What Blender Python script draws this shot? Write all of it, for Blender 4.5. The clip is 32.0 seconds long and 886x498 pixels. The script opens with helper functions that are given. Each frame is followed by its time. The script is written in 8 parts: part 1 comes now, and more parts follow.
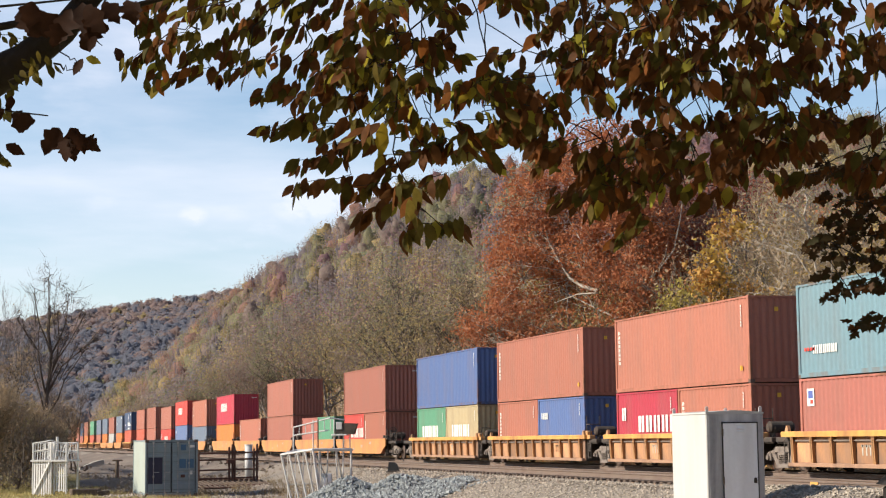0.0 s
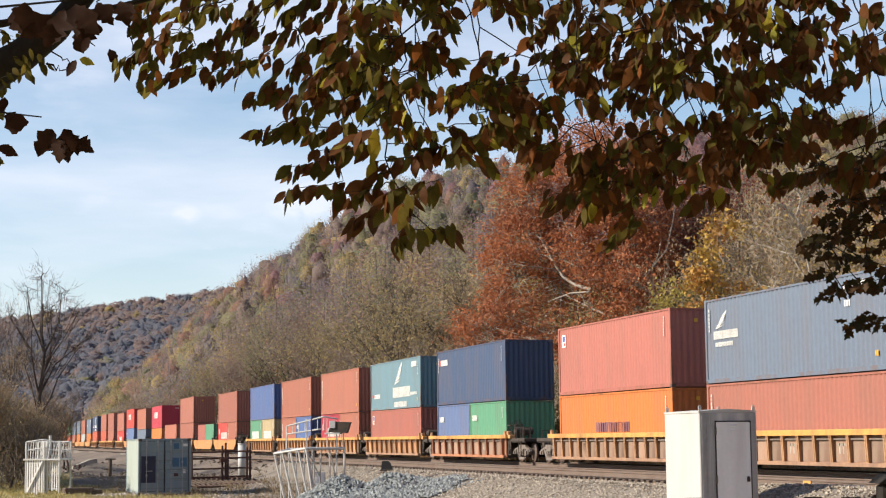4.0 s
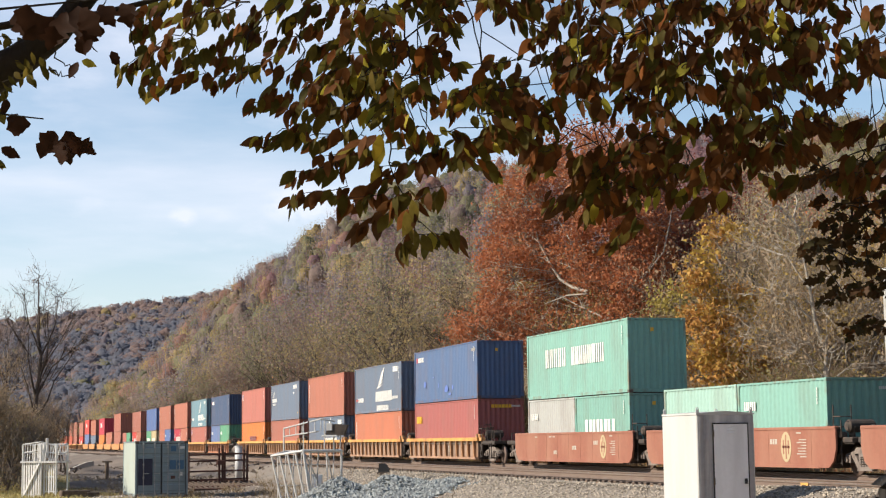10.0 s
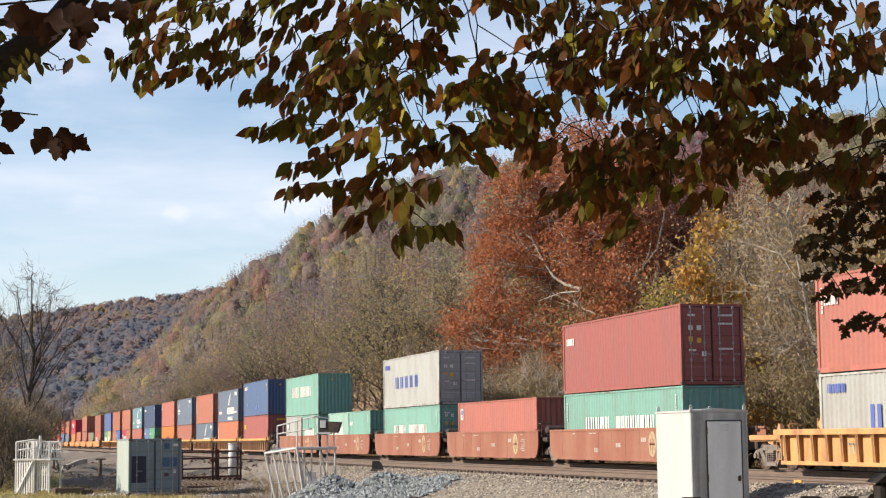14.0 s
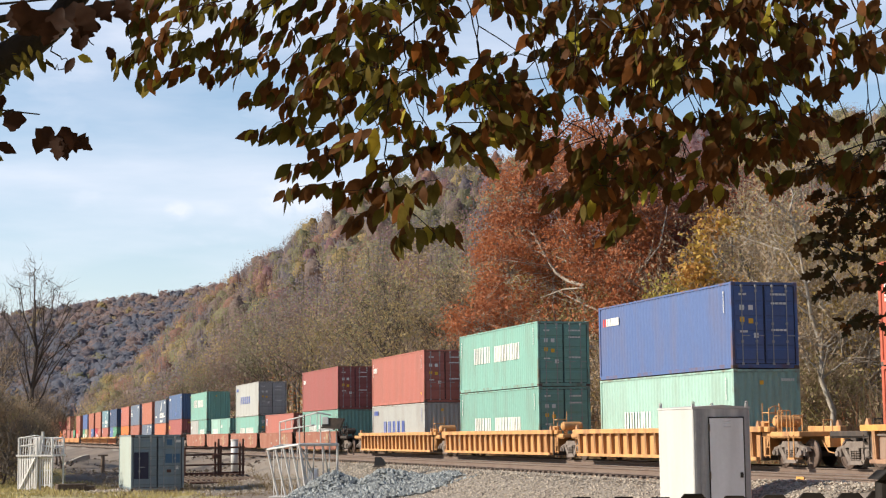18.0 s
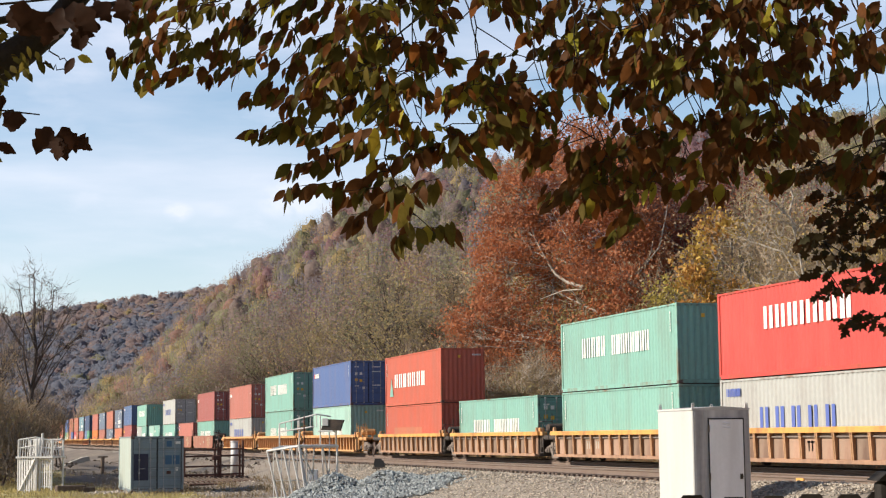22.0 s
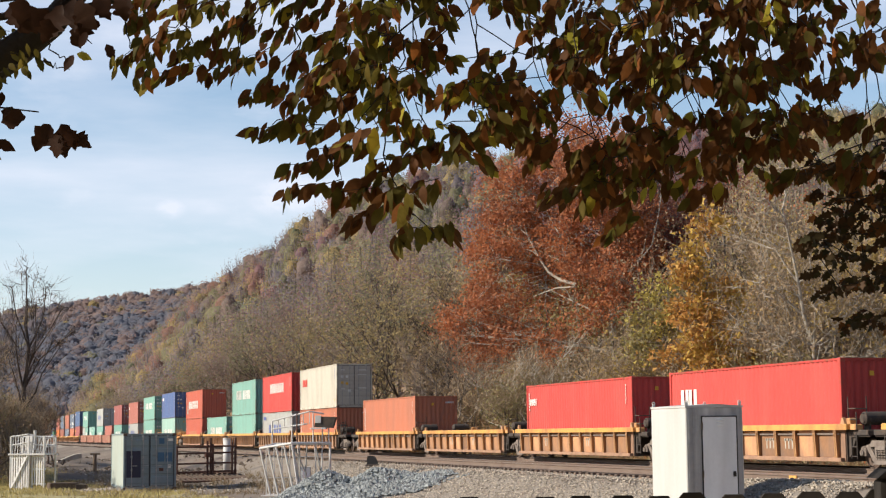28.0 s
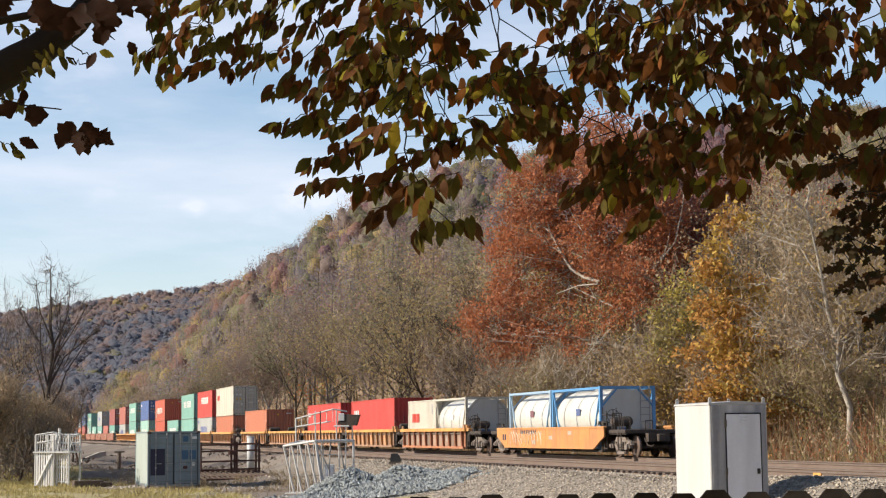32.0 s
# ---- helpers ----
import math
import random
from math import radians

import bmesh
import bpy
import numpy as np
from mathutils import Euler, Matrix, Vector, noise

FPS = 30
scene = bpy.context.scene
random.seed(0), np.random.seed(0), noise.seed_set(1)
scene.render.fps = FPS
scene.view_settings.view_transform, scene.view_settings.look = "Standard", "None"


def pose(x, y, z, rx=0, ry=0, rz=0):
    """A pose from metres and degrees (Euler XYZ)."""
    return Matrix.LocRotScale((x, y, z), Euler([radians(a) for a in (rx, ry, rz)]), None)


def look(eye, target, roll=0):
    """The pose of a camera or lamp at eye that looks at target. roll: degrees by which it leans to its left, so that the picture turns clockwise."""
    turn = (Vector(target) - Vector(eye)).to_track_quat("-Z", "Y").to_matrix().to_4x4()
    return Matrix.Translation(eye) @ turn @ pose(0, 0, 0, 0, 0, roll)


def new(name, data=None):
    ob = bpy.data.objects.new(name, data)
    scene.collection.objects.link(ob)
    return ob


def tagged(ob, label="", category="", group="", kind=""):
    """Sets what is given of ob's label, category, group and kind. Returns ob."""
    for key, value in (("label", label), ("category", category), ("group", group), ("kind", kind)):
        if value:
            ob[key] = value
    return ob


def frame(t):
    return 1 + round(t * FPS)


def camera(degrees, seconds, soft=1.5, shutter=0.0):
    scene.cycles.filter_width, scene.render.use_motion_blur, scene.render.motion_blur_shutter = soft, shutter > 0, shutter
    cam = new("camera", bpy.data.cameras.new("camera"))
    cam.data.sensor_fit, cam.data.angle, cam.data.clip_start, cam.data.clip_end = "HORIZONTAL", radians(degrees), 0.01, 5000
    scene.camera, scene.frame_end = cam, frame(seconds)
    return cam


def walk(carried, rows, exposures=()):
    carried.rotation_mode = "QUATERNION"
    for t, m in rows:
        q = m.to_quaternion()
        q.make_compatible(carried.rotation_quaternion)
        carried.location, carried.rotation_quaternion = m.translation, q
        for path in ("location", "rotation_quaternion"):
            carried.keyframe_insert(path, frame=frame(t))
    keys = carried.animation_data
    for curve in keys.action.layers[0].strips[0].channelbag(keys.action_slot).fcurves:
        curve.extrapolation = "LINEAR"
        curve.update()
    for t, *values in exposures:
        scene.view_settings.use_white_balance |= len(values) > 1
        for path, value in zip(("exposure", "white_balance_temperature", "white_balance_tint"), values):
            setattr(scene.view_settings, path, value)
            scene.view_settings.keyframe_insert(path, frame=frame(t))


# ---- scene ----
cam = camera(29.15, 32.0, soft=1.2)
EYE = 1.12          # the rail heads lie at z = 0, the rails run along y
SPEED = 14.25       # of the train, along +y


def aim(slide, yaw, pitch, roll):
    """A camera pose: slide metres to the right of the tripod point, turned yaw degrees from the rails, tilted pitch degrees up."""
    a, b = radians(yaw), radians(pitch)
    eye = Vector((slide * math.cos(a), -slide * math.sin(a), EYE))
    return look(eye, eye + Vector((math.sin(a) * math.cos(b), math.cos(a) * math.cos(b), math.sin(b))), roll)


walk(cam, [(t, aim(*a)) for t, *a in (
    (0.0, .028, 15.486, 6.394, -.60), (0.5, .035, 15.607, 6.393, -.61), (1.0, .035, 15.600, 6.393, -.60), (1.5, .035, 15.572, 6.394, -.60),
    (2.0, .035, 15.614, 6.394, -.60), (2.5, .035, 15.658, 6.393, -.60), (3.0, .033, 15.685, 6.364, -.60), (3.5, .030, 15.705, 6.353, -.60),
    (5.5, .018, 15.715, 6.335, -.60), (6.0, .014, 15.683, 6.330, -.59), (6.5, .011, 15.656, 6.345, -.59), (7.0, .007, 15.671, 6.365, -.60),
    (7.5, .004, 15.685, 6.364, -.60), (8.0, .003, 15.659, 6.398, -.62), (8.5, .002, 15.637, 6.421, -.61), (9.0, .001, 15.629, 6.422, -.61),
    (9.5, .002, 15.716, 6.405, -.62), (10.0, .004, 15.831, 6.425, -.64), (10.5, .005, 15.888, 6.396, -.64), (11.0, .004, 15.795, 6.362, -.63),
    (11.5, .003, 15.629, 6.393, -.61), (12.0, .000, 15.599, 6.365, -.60), (12.5, .000, 15.591, 6.346, -.58), (13.0, .000, 15.685, 6.364, -.61),
    (13.5, -.003, 15.946, 6.386, -.65), (14.0, -.004, 16.052, 6.335, -.65), (14.5, -.005, 16.007, 6.245, -.62), (16.5, -.008, 15.921, 6.217, -.61),
    (17.0, -.006, 15.900, 6.216, -.62), (17.5, .000, 15.907, 6.216, -.62), (18.0, .000, 15.964, 6.217, -.61), (18.5, .000, 16.093, 6.215, -.62),
    (19.0, .002, 16.093, 6.215, -.62), (19.5, .002, 16.035, 6.216, -.62), (20.0, .001, 16.021, 6.215, -.63), (20.5, .000, 16.001, 6.221, -.64),
    (21.0, .000, 15.950, 6.246, -.63), (21.5, .000, 15.944, 6.250, -.64), (22.0, .002, 15.973, 6.265, -.63), (22.5, .003, 15.979, 6.274, -.62),
    (23.0, .002, 15.979, 6.274, -.62), (23.5, -.003, 16.036, 6.274, -.62), (24.0, -.006, 16.093, 6.244, -.61), (24.5, -.006, 16.127, 6.232, -.59),
    (25.0, -.006, 16.091, 6.262, -.59), (25.5, -.015, 16.091, 6.262, -.59), (27.5, -.029, 16.205, 6.195, -.59), (28.0, -.030, 16.233, 6.174, -.59),
    (28.5, -.031, 16.206, 6.214, -.61), (29.0, -.033, 16.162, 6.225, -.59), (29.5, -.031, 16.064, 6.253, -.60), (30.0, -.030, 15.863, 6.293, -.59),
    (30.5, -.030, 15.771, 6.276, -.61), (31.0, -.024, 15.772, 6.231, -.63), (31.5, -.024, 15.716, 6.156, -.65), (32.0, -.027, 15.458, 6.101, -.66))],
    exposures=[(0.0, .57), (6.0, .55), (21.5, .55), (24.0, .47), (28.0, .48), (32.0, .52)])

# ---- world, sun, exposure ----
SUN_TURN, SUN_HIGH = -83.0, 31.0      # degrees from the rails (to the left), degrees above the horizon
world = bpy.data.worlds.new("world")
scene.world = world
world.use_nodes = True
wn, wl = world.node_tree.nodes, world.node_tree.links
back = wn["Background"]
sky = wn.new("ShaderNodeTexSky")
sky.sky_type, sky.sun_disc = "NISHITA", False
sky.sun_elevation, sky.sun_rotation = radians(SUN_HIGH), radians(SUN_TURN)
sky.air_density, sky.dust_density, sky.ozone_density = 1.0, 0.5, 1.9
where = wn.new("ShaderNodeTexCoord")


def world_noise(scale, turn, size, detail, low, high):
    """Thin cloud cover between 0 and 1 on the dome of the sky."""
    m = wn.new("ShaderNodeMapping")
    m.inputs["Scale"].default_value, m.inputs["Rotation"].default_value = size, turn
    n = wn.new("ShaderNodeTexNoise")
    n.inputs["Scale"].default_value, n.inputs["Detail"].default_value, n.inputs["Roughness"].default_value = scale, detail, .55
    r = wn.new("ShaderNodeMapRange")
    r.inputs["From Min"].default_value, r.inputs["From Max"].default_value = low, high
    wl.new(where.outputs["Generated"], m.inputs["Vector"])
    wl.new(m.outputs["Vector"], n.inputs["Vector"])
    wl.new(n.outputs["Fac"], r.inputs["Value"])
    return r.outputs["Result"]


veil = world_noise(3.0, (0, radians(25), 0), (1, 1, 5.5), 6, .38, .78)
puffs = world_noise(14.0, (0, 0, 0), (1, 1, 2.2), 5, .60, .72)


def cloud_at(az, el, wide, flat):
    """A small fair-weather cloud, soft at its rim, in the direction az, el (degrees)."""
    a, e = radians(az), radians(el)
    m = wn.new("ShaderNodeMapping")
    m.vector_type, m.inputs["Scale"].default_value = "POINT", (1, 1, flat)
    near = wn.new("ShaderNodeVectorMath")
    near.operation = "DISTANCE"
    near.inputs[1].default_value = (math.sin(a) * math.cos(e), math.cos(a) * math.cos(e), math.sin(e) * flat)
    r = wn.new("ShaderNodeMapRange")
    for k, v in (("From Min", wide), ("From Max", wide * .25), ("To Min", 0.0), ("To Max", 1.0)):
        r.inputs[k].default_value = v
    ragged = world_noise(60.0, (0, 0, 0), (1, 1, 1.6), 4, .36, .58)
    times = wn.new("ShaderNodeMath")
    times.operation = "MULTIPLY"
    wl.new(where.outputs["Generated"], m.inputs["Vector"])
    wl.new(m.outputs["Vector"], near.inputs[0])
    wl.new(near.outputs["Value"], r.inputs["Value"])
    wl.new(r.outputs["Result"], times.inputs[0])
    wl.new(ragged, times.inputs[1])
    return times.outputs[0]


cover = veil
for source, weight in ((puffs, .2), (cloud_at(7.1, 7.5, .010, 1.5), .45), (cloud_at(8.4, 7.6, .014, 2.2), .12), (cloud_at(11.2, 7.9, .030, 2.2), .6)):
    both = wn.new("ShaderNodeMath")
    both.operation, both.use_clamp = "MULTIPLY_ADD", True
    both.inputs[1].default_value = weight
    wl.new(source, both.inputs[0])
    wl.new(cover, both.inputs[2])
    cover = both.outputs[0]
parts = wn.new("ShaderNodeSeparateXYZ")
wl.new(where.outputs["Generated"], parts.inputs["Vector"])
low_haze = wn.new("ShaderNodeMapRange")
for k, v in (("From Min", .02), ("From Max", .22), ("To Min", .42), ("To Max", .0)):
    low_haze.inputs[k].default_value = v
wl.new(parts.outputs["Z"], low_haze.inputs["Value"])
most = wn.new("ShaderNodeMath")
most.operation, most.use_clamp = "ADD", True
wl.new(cover, most.inputs[0])
wl.new(low_haze.outputs["Result"], most.inputs[1])
amount = wn.new("ShaderNodeMath")
amount.operation, amount.use_clamp = "MULTIPLY", True
amount.inputs[1].default_value = .75
wl.new(most.outputs[0], amount.inputs[0])
mixed = wn.new("ShaderNodeMix")
mixed.data_type = "RGBA"
# the veil thins out overhead, as haze does
thin = wn.new("ShaderNodeMapRange")
for k, v in (("From Min", .25), ("From Max", .50), ("To Min", 1.0), ("To Max", 0.0)):
    thin.inputs[k].default_value = v
wl.new(parts.outputs["Z"], thin.inputs["Value"])
haze = wn.new("ShaderNodeMath")
haze.operation = "MULTIPLY"
wl.new(amount.outputs[0], haze.inputs[0])
wl.new(thin.outputs["Result"], haze.inputs[1])
wl.new(haze.outputs[0], mixed.inputs["Factor"])
wl.new(sky.outputs["Color"], mixed.inputs["A"])
mixed.inputs["B"].default_value = (6.3, 6.4, 7.15, 1)
wl.new(mixed.outputs["Result"], back.inputs["Color"])
back.inputs["Strength"].default_value = 0.11

sun = new("sun", bpy.data.lights.new("sun", "SUN"))
sun.data.energy, sun.data.angle, sun.data.color = 5.0, radians(.53), (1.0, .90, .76)
sd = Vector((math.sin(radians(SUN_TURN)) * math.cos(radians(SUN_HIGH)), math.cos(radians(SUN_TURN)) * math.cos(radians(SUN_HIGH)), math.sin(radians(SUN_HIGH))))
sun.matrix_world = look(sd * 60, (0, 0, 0))


# ---- materials ----
def material(name, rgb, rough=.7, metal=0.0, fine=40, coarse=3, vary=.25, dirt=(.12, .09, .07), dirty=.25, bump=.15, streak=1.0, island=0.0, obrand=0.0, gloss=.5):
    """A worn surface: base colour varied at two scales, dirt in patches or streaks, and a fine relief."""
    m = bpy.data.materials.new(name)
    m.use_nodes = True
    n, l = m.node_tree.nodes, m.node_tree.links
    p = n["Principled BSDF"]
    p.inputs["Roughness"].default_value, p.inputs["Metallic"].default_value = rough, metal
    p.inputs["Specular IOR Level"].default_value = gloss
    co = n.new("ShaderNodeTexCoord")
    mp = n.new("ShaderNodeMapping")
    mp.inputs["Scale"].default_value = (1, 1, 1 / streak)
    l.new(co.outputs["Object"], mp.inputs["Vector"])
    a, b = n.new("ShaderNodeTexNoise"), n.new("ShaderNodeTexNoise")
    for x, s, v in ((a, fine, co.outputs["Object"]), (b, coarse, mp.outputs["Vector"])):
        x.inputs["Scale"].default_value, x.inputs["Detail"].default_value = s, 5
        l.new(v, x.inputs["Vector"])
    va = n.new("ShaderNodeMapRange")
    va.inputs["To Min"].default_value, va.inputs["To Max"].default_value = 1 - vary, 1 + vary
    l.new(a.outputs["Fac"], va.inputs["Value"])
    value = va.outputs["Result"]
    if island or obrand:
        src = n.new("ShaderNodeNewGeometry").outputs["Random Per Island"] if island else n.new("ShaderNodeObjectInfo").outputs["Random"]
        k = n.new("ShaderNodeMapRange")
        k.inputs["To Min"].default_value, k.inputs["To Max"].default_value = 1 - (island or obrand), 1 + (island or obrand)
        l.new(src, k.inputs["Value"])
        mu = n.new("ShaderNodeMath")
        mu.operation = "MULTIPLY"
        l.new(value, mu.inputs[0])
        l.new(k.outputs["Result"], mu.inputs[1])
        value = mu.outputs[0]
    hs = n.new("ShaderNodeHueSaturation")
    hs.inputs["Color"].default_value = (*rgb, 1)
    l.new(value, hs.inputs["Value"])
    dr = n.new("ShaderNodeMapRange")
    dr.inputs["From Min"].default_value, dr.inputs["From Max"].default_value, dr.inputs["To Max"].default_value = .45, .75, dirty
    l.new(b.outputs["Fac"], dr.inputs["Value"])
    mx = n.new("ShaderNodeMix")
    mx.data_type = "RGBA"
    mx.inputs["B"].default_value = (*dirt, 1)
    l.new(dr.outputs["Result"], mx.inputs["Factor"])
    l.new(hs.outputs["Color"], mx.inputs["A"])
    l.new(mx.outputs["Result"], p.inputs["Base Color"])
    if bump:
        bp = n.new("ShaderNodeBump")
        bp.inputs["Strength"].default_value, bp.inputs["Distance"].default_value = bump, .02
        l.new(a.outputs["Fac"], bp.inputs["Height"])
        l.new(bp.outputs["Normal"], p.inputs["Normal"])
    return m


def leaf_material(name, rgb, other, through_light=.35, vary=.35, grain=9):
    """Leaves: two autumn colours mixed leaf by leaf, letting part of the light through."""
    m = bpy.data.materials.new(name)
    m.use_nodes = True
    n, l = m.node_tree.nodes, m.node_tree.links
    p, out = n["Principled BSDF"], n["Material Output"]
    p.inputs["Roughness"].default_value = .6
    p.inputs["Specular IOR Level"].default_value = .12
    g = n.new("ShaderNodeNewGeometry")
    mx = n.new("ShaderNodeMix")
    mx.data_type = "RGBA"
    mx.inputs["A"].default_value, mx.inputs["B"].default_value = (*rgb, 1), (*other, 1)
    l.new(g.outputs["Random Per Island"], mx.inputs["Factor"])
    co = n.new("ShaderNodeTexCoord")
    no = n.new("ShaderNodeTexNoise")
    no.inputs["Scale"].default_value, no.inputs["Detail"].default_value = grain, 4
    l.new(co.outputs["Object"], no.inputs["Vector"])
    mr = n.new("ShaderNodeMapRange")
    mr.inputs["To Min"].default_value, mr.inputs["To Max"].default_value = 1 - vary, 1 + vary
    l.new(no.outputs["Fac"], mr.inputs["Value"])
    hs = n.new("ShaderNodeHueSaturation")
    l.new(mr.outputs["Result"], hs.inputs["Value"])
    l.new(mx.outputs["Result"], hs.inputs["Color"])
    l.new(hs.outputs["Color"], p.inputs["Base Color"])
    tr = n.new("ShaderNodeBsdfTranslucent")
    l.new(hs.outputs["Color"], tr.inputs["Color"])
    ms = n.new("ShaderNodeMixShader")
    ms.inputs["Fac"].default_value = through_light
    l.new(p.outputs["BSDF"], ms.inputs[1])
    l.new(tr.outputs["BSDF"], ms.inputs[2])
    l.new(ms.outputs["Shader"], out.inputs["Surface"])
    return m


PAINTS = {
    "brown": (.33, .125, .09), "coral": (.44, .155, .088), "orangebrown": (.36, .135, .09), "orange": (.56, .17, .045), "red": (.46, .105, .065), "brightred": (.50, .06, .05),
    "crimson": (.40, .04, .065), "maroon": (.31, .10, .09), "salmon": (.38, .135, .105), "blue": (.115, .165, .30), "cobalt": (.085, .135, .29),
    "steelblue": (.08, .13, .235), "navy": (.052, .08, .145), "slate": (.13, .165, .22), "teal": (.14, .235, .275), "seagreen": (.19, .365, .305), "mint": (.29, .445, .38),
    "green": (.10, .27, .165), "white": (.375, .378, .355), "cream": (.50, .465, .385), "tan": (.42, .34, .20), "grey": (.36, .37, .37)}
paint = {k: material("paint_" + k, c, rough=.6, fine=6, coarse=1.0, vary=.12, dirt=(.17, .12, .095), dirty=.26, bump=.03, streak=3, obrand=.08, gloss=.3) for k, c in PAINTS.items()}
edge = {k: material("edge_" + k, c, rough=.7, fine=9, coarse=2.2, vary=.2, dirt=(.17, .085, .045), dirty=.85, bump=.05, streak=2, obrand=.08, gloss=.3) for k, c in PAINTS.items()}
M_WORN = material("worn_lettering", (.40, .37, .31), rough=.8, fine=14, coarse=5, vary=.25, dirt=(.24, .16, .11), dirty=.8, bump=0)
M_PANEL = material("grimy_side_panel", (.235, .14, .095), rough=.8, fine=9, coarse=2.0, vary=.25, dirt=(.33, .25, .185), dirty=.6, bump=.06, streak=3, obrand=.55)
M_PANELORANGE = material("faded_orange_panel", (.40, .20, .095), rough=.8, fine=9, coarse=1.6, vary=.25, dirt=(.13, .10, .085), dirty=.75, bump=.06, streak=3, obrand=.45)
M_RIB = material("weathered_rib", (.40, .22, .11), rough=.75, fine=10, coarse=3, vary=.25, dirt=(.12, .07, .05), dirty=.75, bump=.08, streak=2, obrand=.18)
M_LETTER = material("letter_white", (.72, .71, .66), rough=.6, fine=10, coarse=2.5, vary=.1, dirt=(.35, .33, .3), dirty=.5, bump=0)
M_LETTER_BLUE = material("letter_blue", (.08, .12, .36), rough=.6, fine=10, vary=.06, dirty=.15, bump=0)
M_LETTER_DULL = material("letter_dull_purple", (.19, .085, .10), rough=.7, fine=10, vary=.1, dirty=.3, bump=0)
M_LETTER_RED = material("letter_red", (.55, .05, .03), rough=.6, fine=10, vary=.06, dirty=.15, bump=0)
M_LETTER_YELLOW = material("letter_yellow", (.75, .42, .03), rough=.6, fine=10, vary=.06, dirty=.15, bump=0)
M_SMUDGE = material("fresh_blue_paint", (.10, .16, .42), rough=.6, fine=12, coarse=4, vary=.12, dirt=(.115, .165, .30), dirty=.6, bump=0)
M_CAST = material("casting_steel", (.10, .065, .05), rough=.8, fine=30, coarse=4, dirty=.4)
M_BAR = material("bar_galvanised", (.34, .34, .33), rough=.5, metal=.4, fine=30, dirty=.3)
M_YELLOW = material("car_yellow", (.58, .30, .075), rough=.65, fine=9, coarse=1.6, vary=.2, dirt=(.24, .10, .05), dirty=.85, bump=.05, streak=3)
M_CARTAN = material("car_weathered_yellow", (.55, .285, .105), rough=.7, fine=8, coarse=1.8, vary=.2, dirt=(.17, .085, .05), dirty=.75, bump=.06, streak=4)
M_CARBROWN = material("car_brown", (.33, .19, .115), rough=.75, fine=8, coarse=1.8, vary=.22, dirt=(.10, .06, .045), dirty=.7, bump=.06, streak=4)
M_CARRUST = material("car_rust", (.42, .17, .08), rough=.75, fine=8, coarse=1.8, vary=.22, dirt=(.14, .07, .05), dirty=.7, bump=.06, streak=4)
M_CARRED = material("car_red", (.25, .094, .058), rough=.75, fine=7, coarse=.9, vary=.18, dirt=(.34, .18, .115), dirty=.6, bump=.04, streak=4)
M_CARORANGE = material("car_orange", (.52, .235, .075), rough=.65, fine=7, coarse=1.2, vary=.15, dirt=(.30, .14, .08), dirty=.8, bump=.05, streak=2.5)
M_DARKSTEEL = material("dark_running_gear", (.045, .036, .03), rough=.85, fine=20, coarse=4, vary=.3, dirt=(.14, .09, .06), dirty=.5)
M_WHEEL = material("wheel_steel", (.13, .09, .07), rough=.6, metal=.3, fine=20, coarse=4, dirty=.4)
M_SIDEFRAME = material("truck_sideframe", (.19, .155, .13), rough=.8, fine=15, coarse=5, dirt=(.07, .05, .04), dirty=.6)
M_RAIL = material("rail_rust", (.155, .112, .086), rough=.8, fine=12, coarse=1.5, vary=.2, dirt=(.10, .055, .04), dirty=.5)
M_RAILTOP = material("rail_polished", (.42, .40, .38), rough=.3, metal=.9, fine=20, vary=.1, dirty=.1, bump=0)
M_TIE = material("tie_creosote", (.075, .05, .036), rough=.9, fine=25, coarse=6, vary=.35, dirt=(.16, .13, .10), dirty=.5, bump=.4, obrand=.3)
M_BALLAST = material("ballast_bed", (.225, .19, .15), rough=.95, fine=14, coarse=.6, vary=.45, dirt=(.16, .12, .09), dirty=.5, bump=.8)
M_STONE = material("ballast_stone", (.335, .287, .228), rough=.9, fine=10, vary=.2, dirty=.2, island=.38)
M_BLUESTONE = material("crushed_bluestone", (.225, .24, .235), rough=.9, fine=10, vary=.2, dirty=.12, island=.42)
M_BARK = material("bark_grey", (.17, .14, .115), rough=.95, fine=9, coarse=1.5, vary=.35, dirt=(.07, .055, .045), dirty=.5, bump=.4, streak=3)
M_BARKDARK = material("bark_dark", (.03, .023, .019), rough=.95, fine=25, coarse=4, vary=.35, dirt=(.03, .022, .018), dirty=.5, bump=.5, streak=3)
M_BARKBROWN = material("bark_brown", (.085, .062, .048), rough=.95, fine=9, coarse=1.5, vary=.35, dirt=(.05, .04, .03), dirty=.5, bump=.4, streak=3)
M_BARKPALE = material("bark_sycamore", (.36, .32, .265), rough=.9, fine=5, coarse=1.2, vary=.25, dirt=(.20, .15, .11), dirty=.75, bump=.25)
M_CAGEWHITE = material("bright_white_paint", (.70, .69, .67), rough=.6, fine=12, coarse=2, vary=.08, dirt=(.4, .36, .33), dirty=.35, bump=.03, streak=3)
M_WHITEPAINT = material("white_painted_steel", (.47, .465, .455), rough=.55, fine=14, coarse=1.6, vary=.07, dirt=(.33, .30, .26), dirty=.4, bump=.03, streak=8)
M_DOORGREY = material("cabinet_door_paint", (.80, .81, .84), rough=.5, fine=14, coarse=1.6, vary=.06, dirt=(.30, .28, .26), dirty=.3, bump=.03, streak=6)
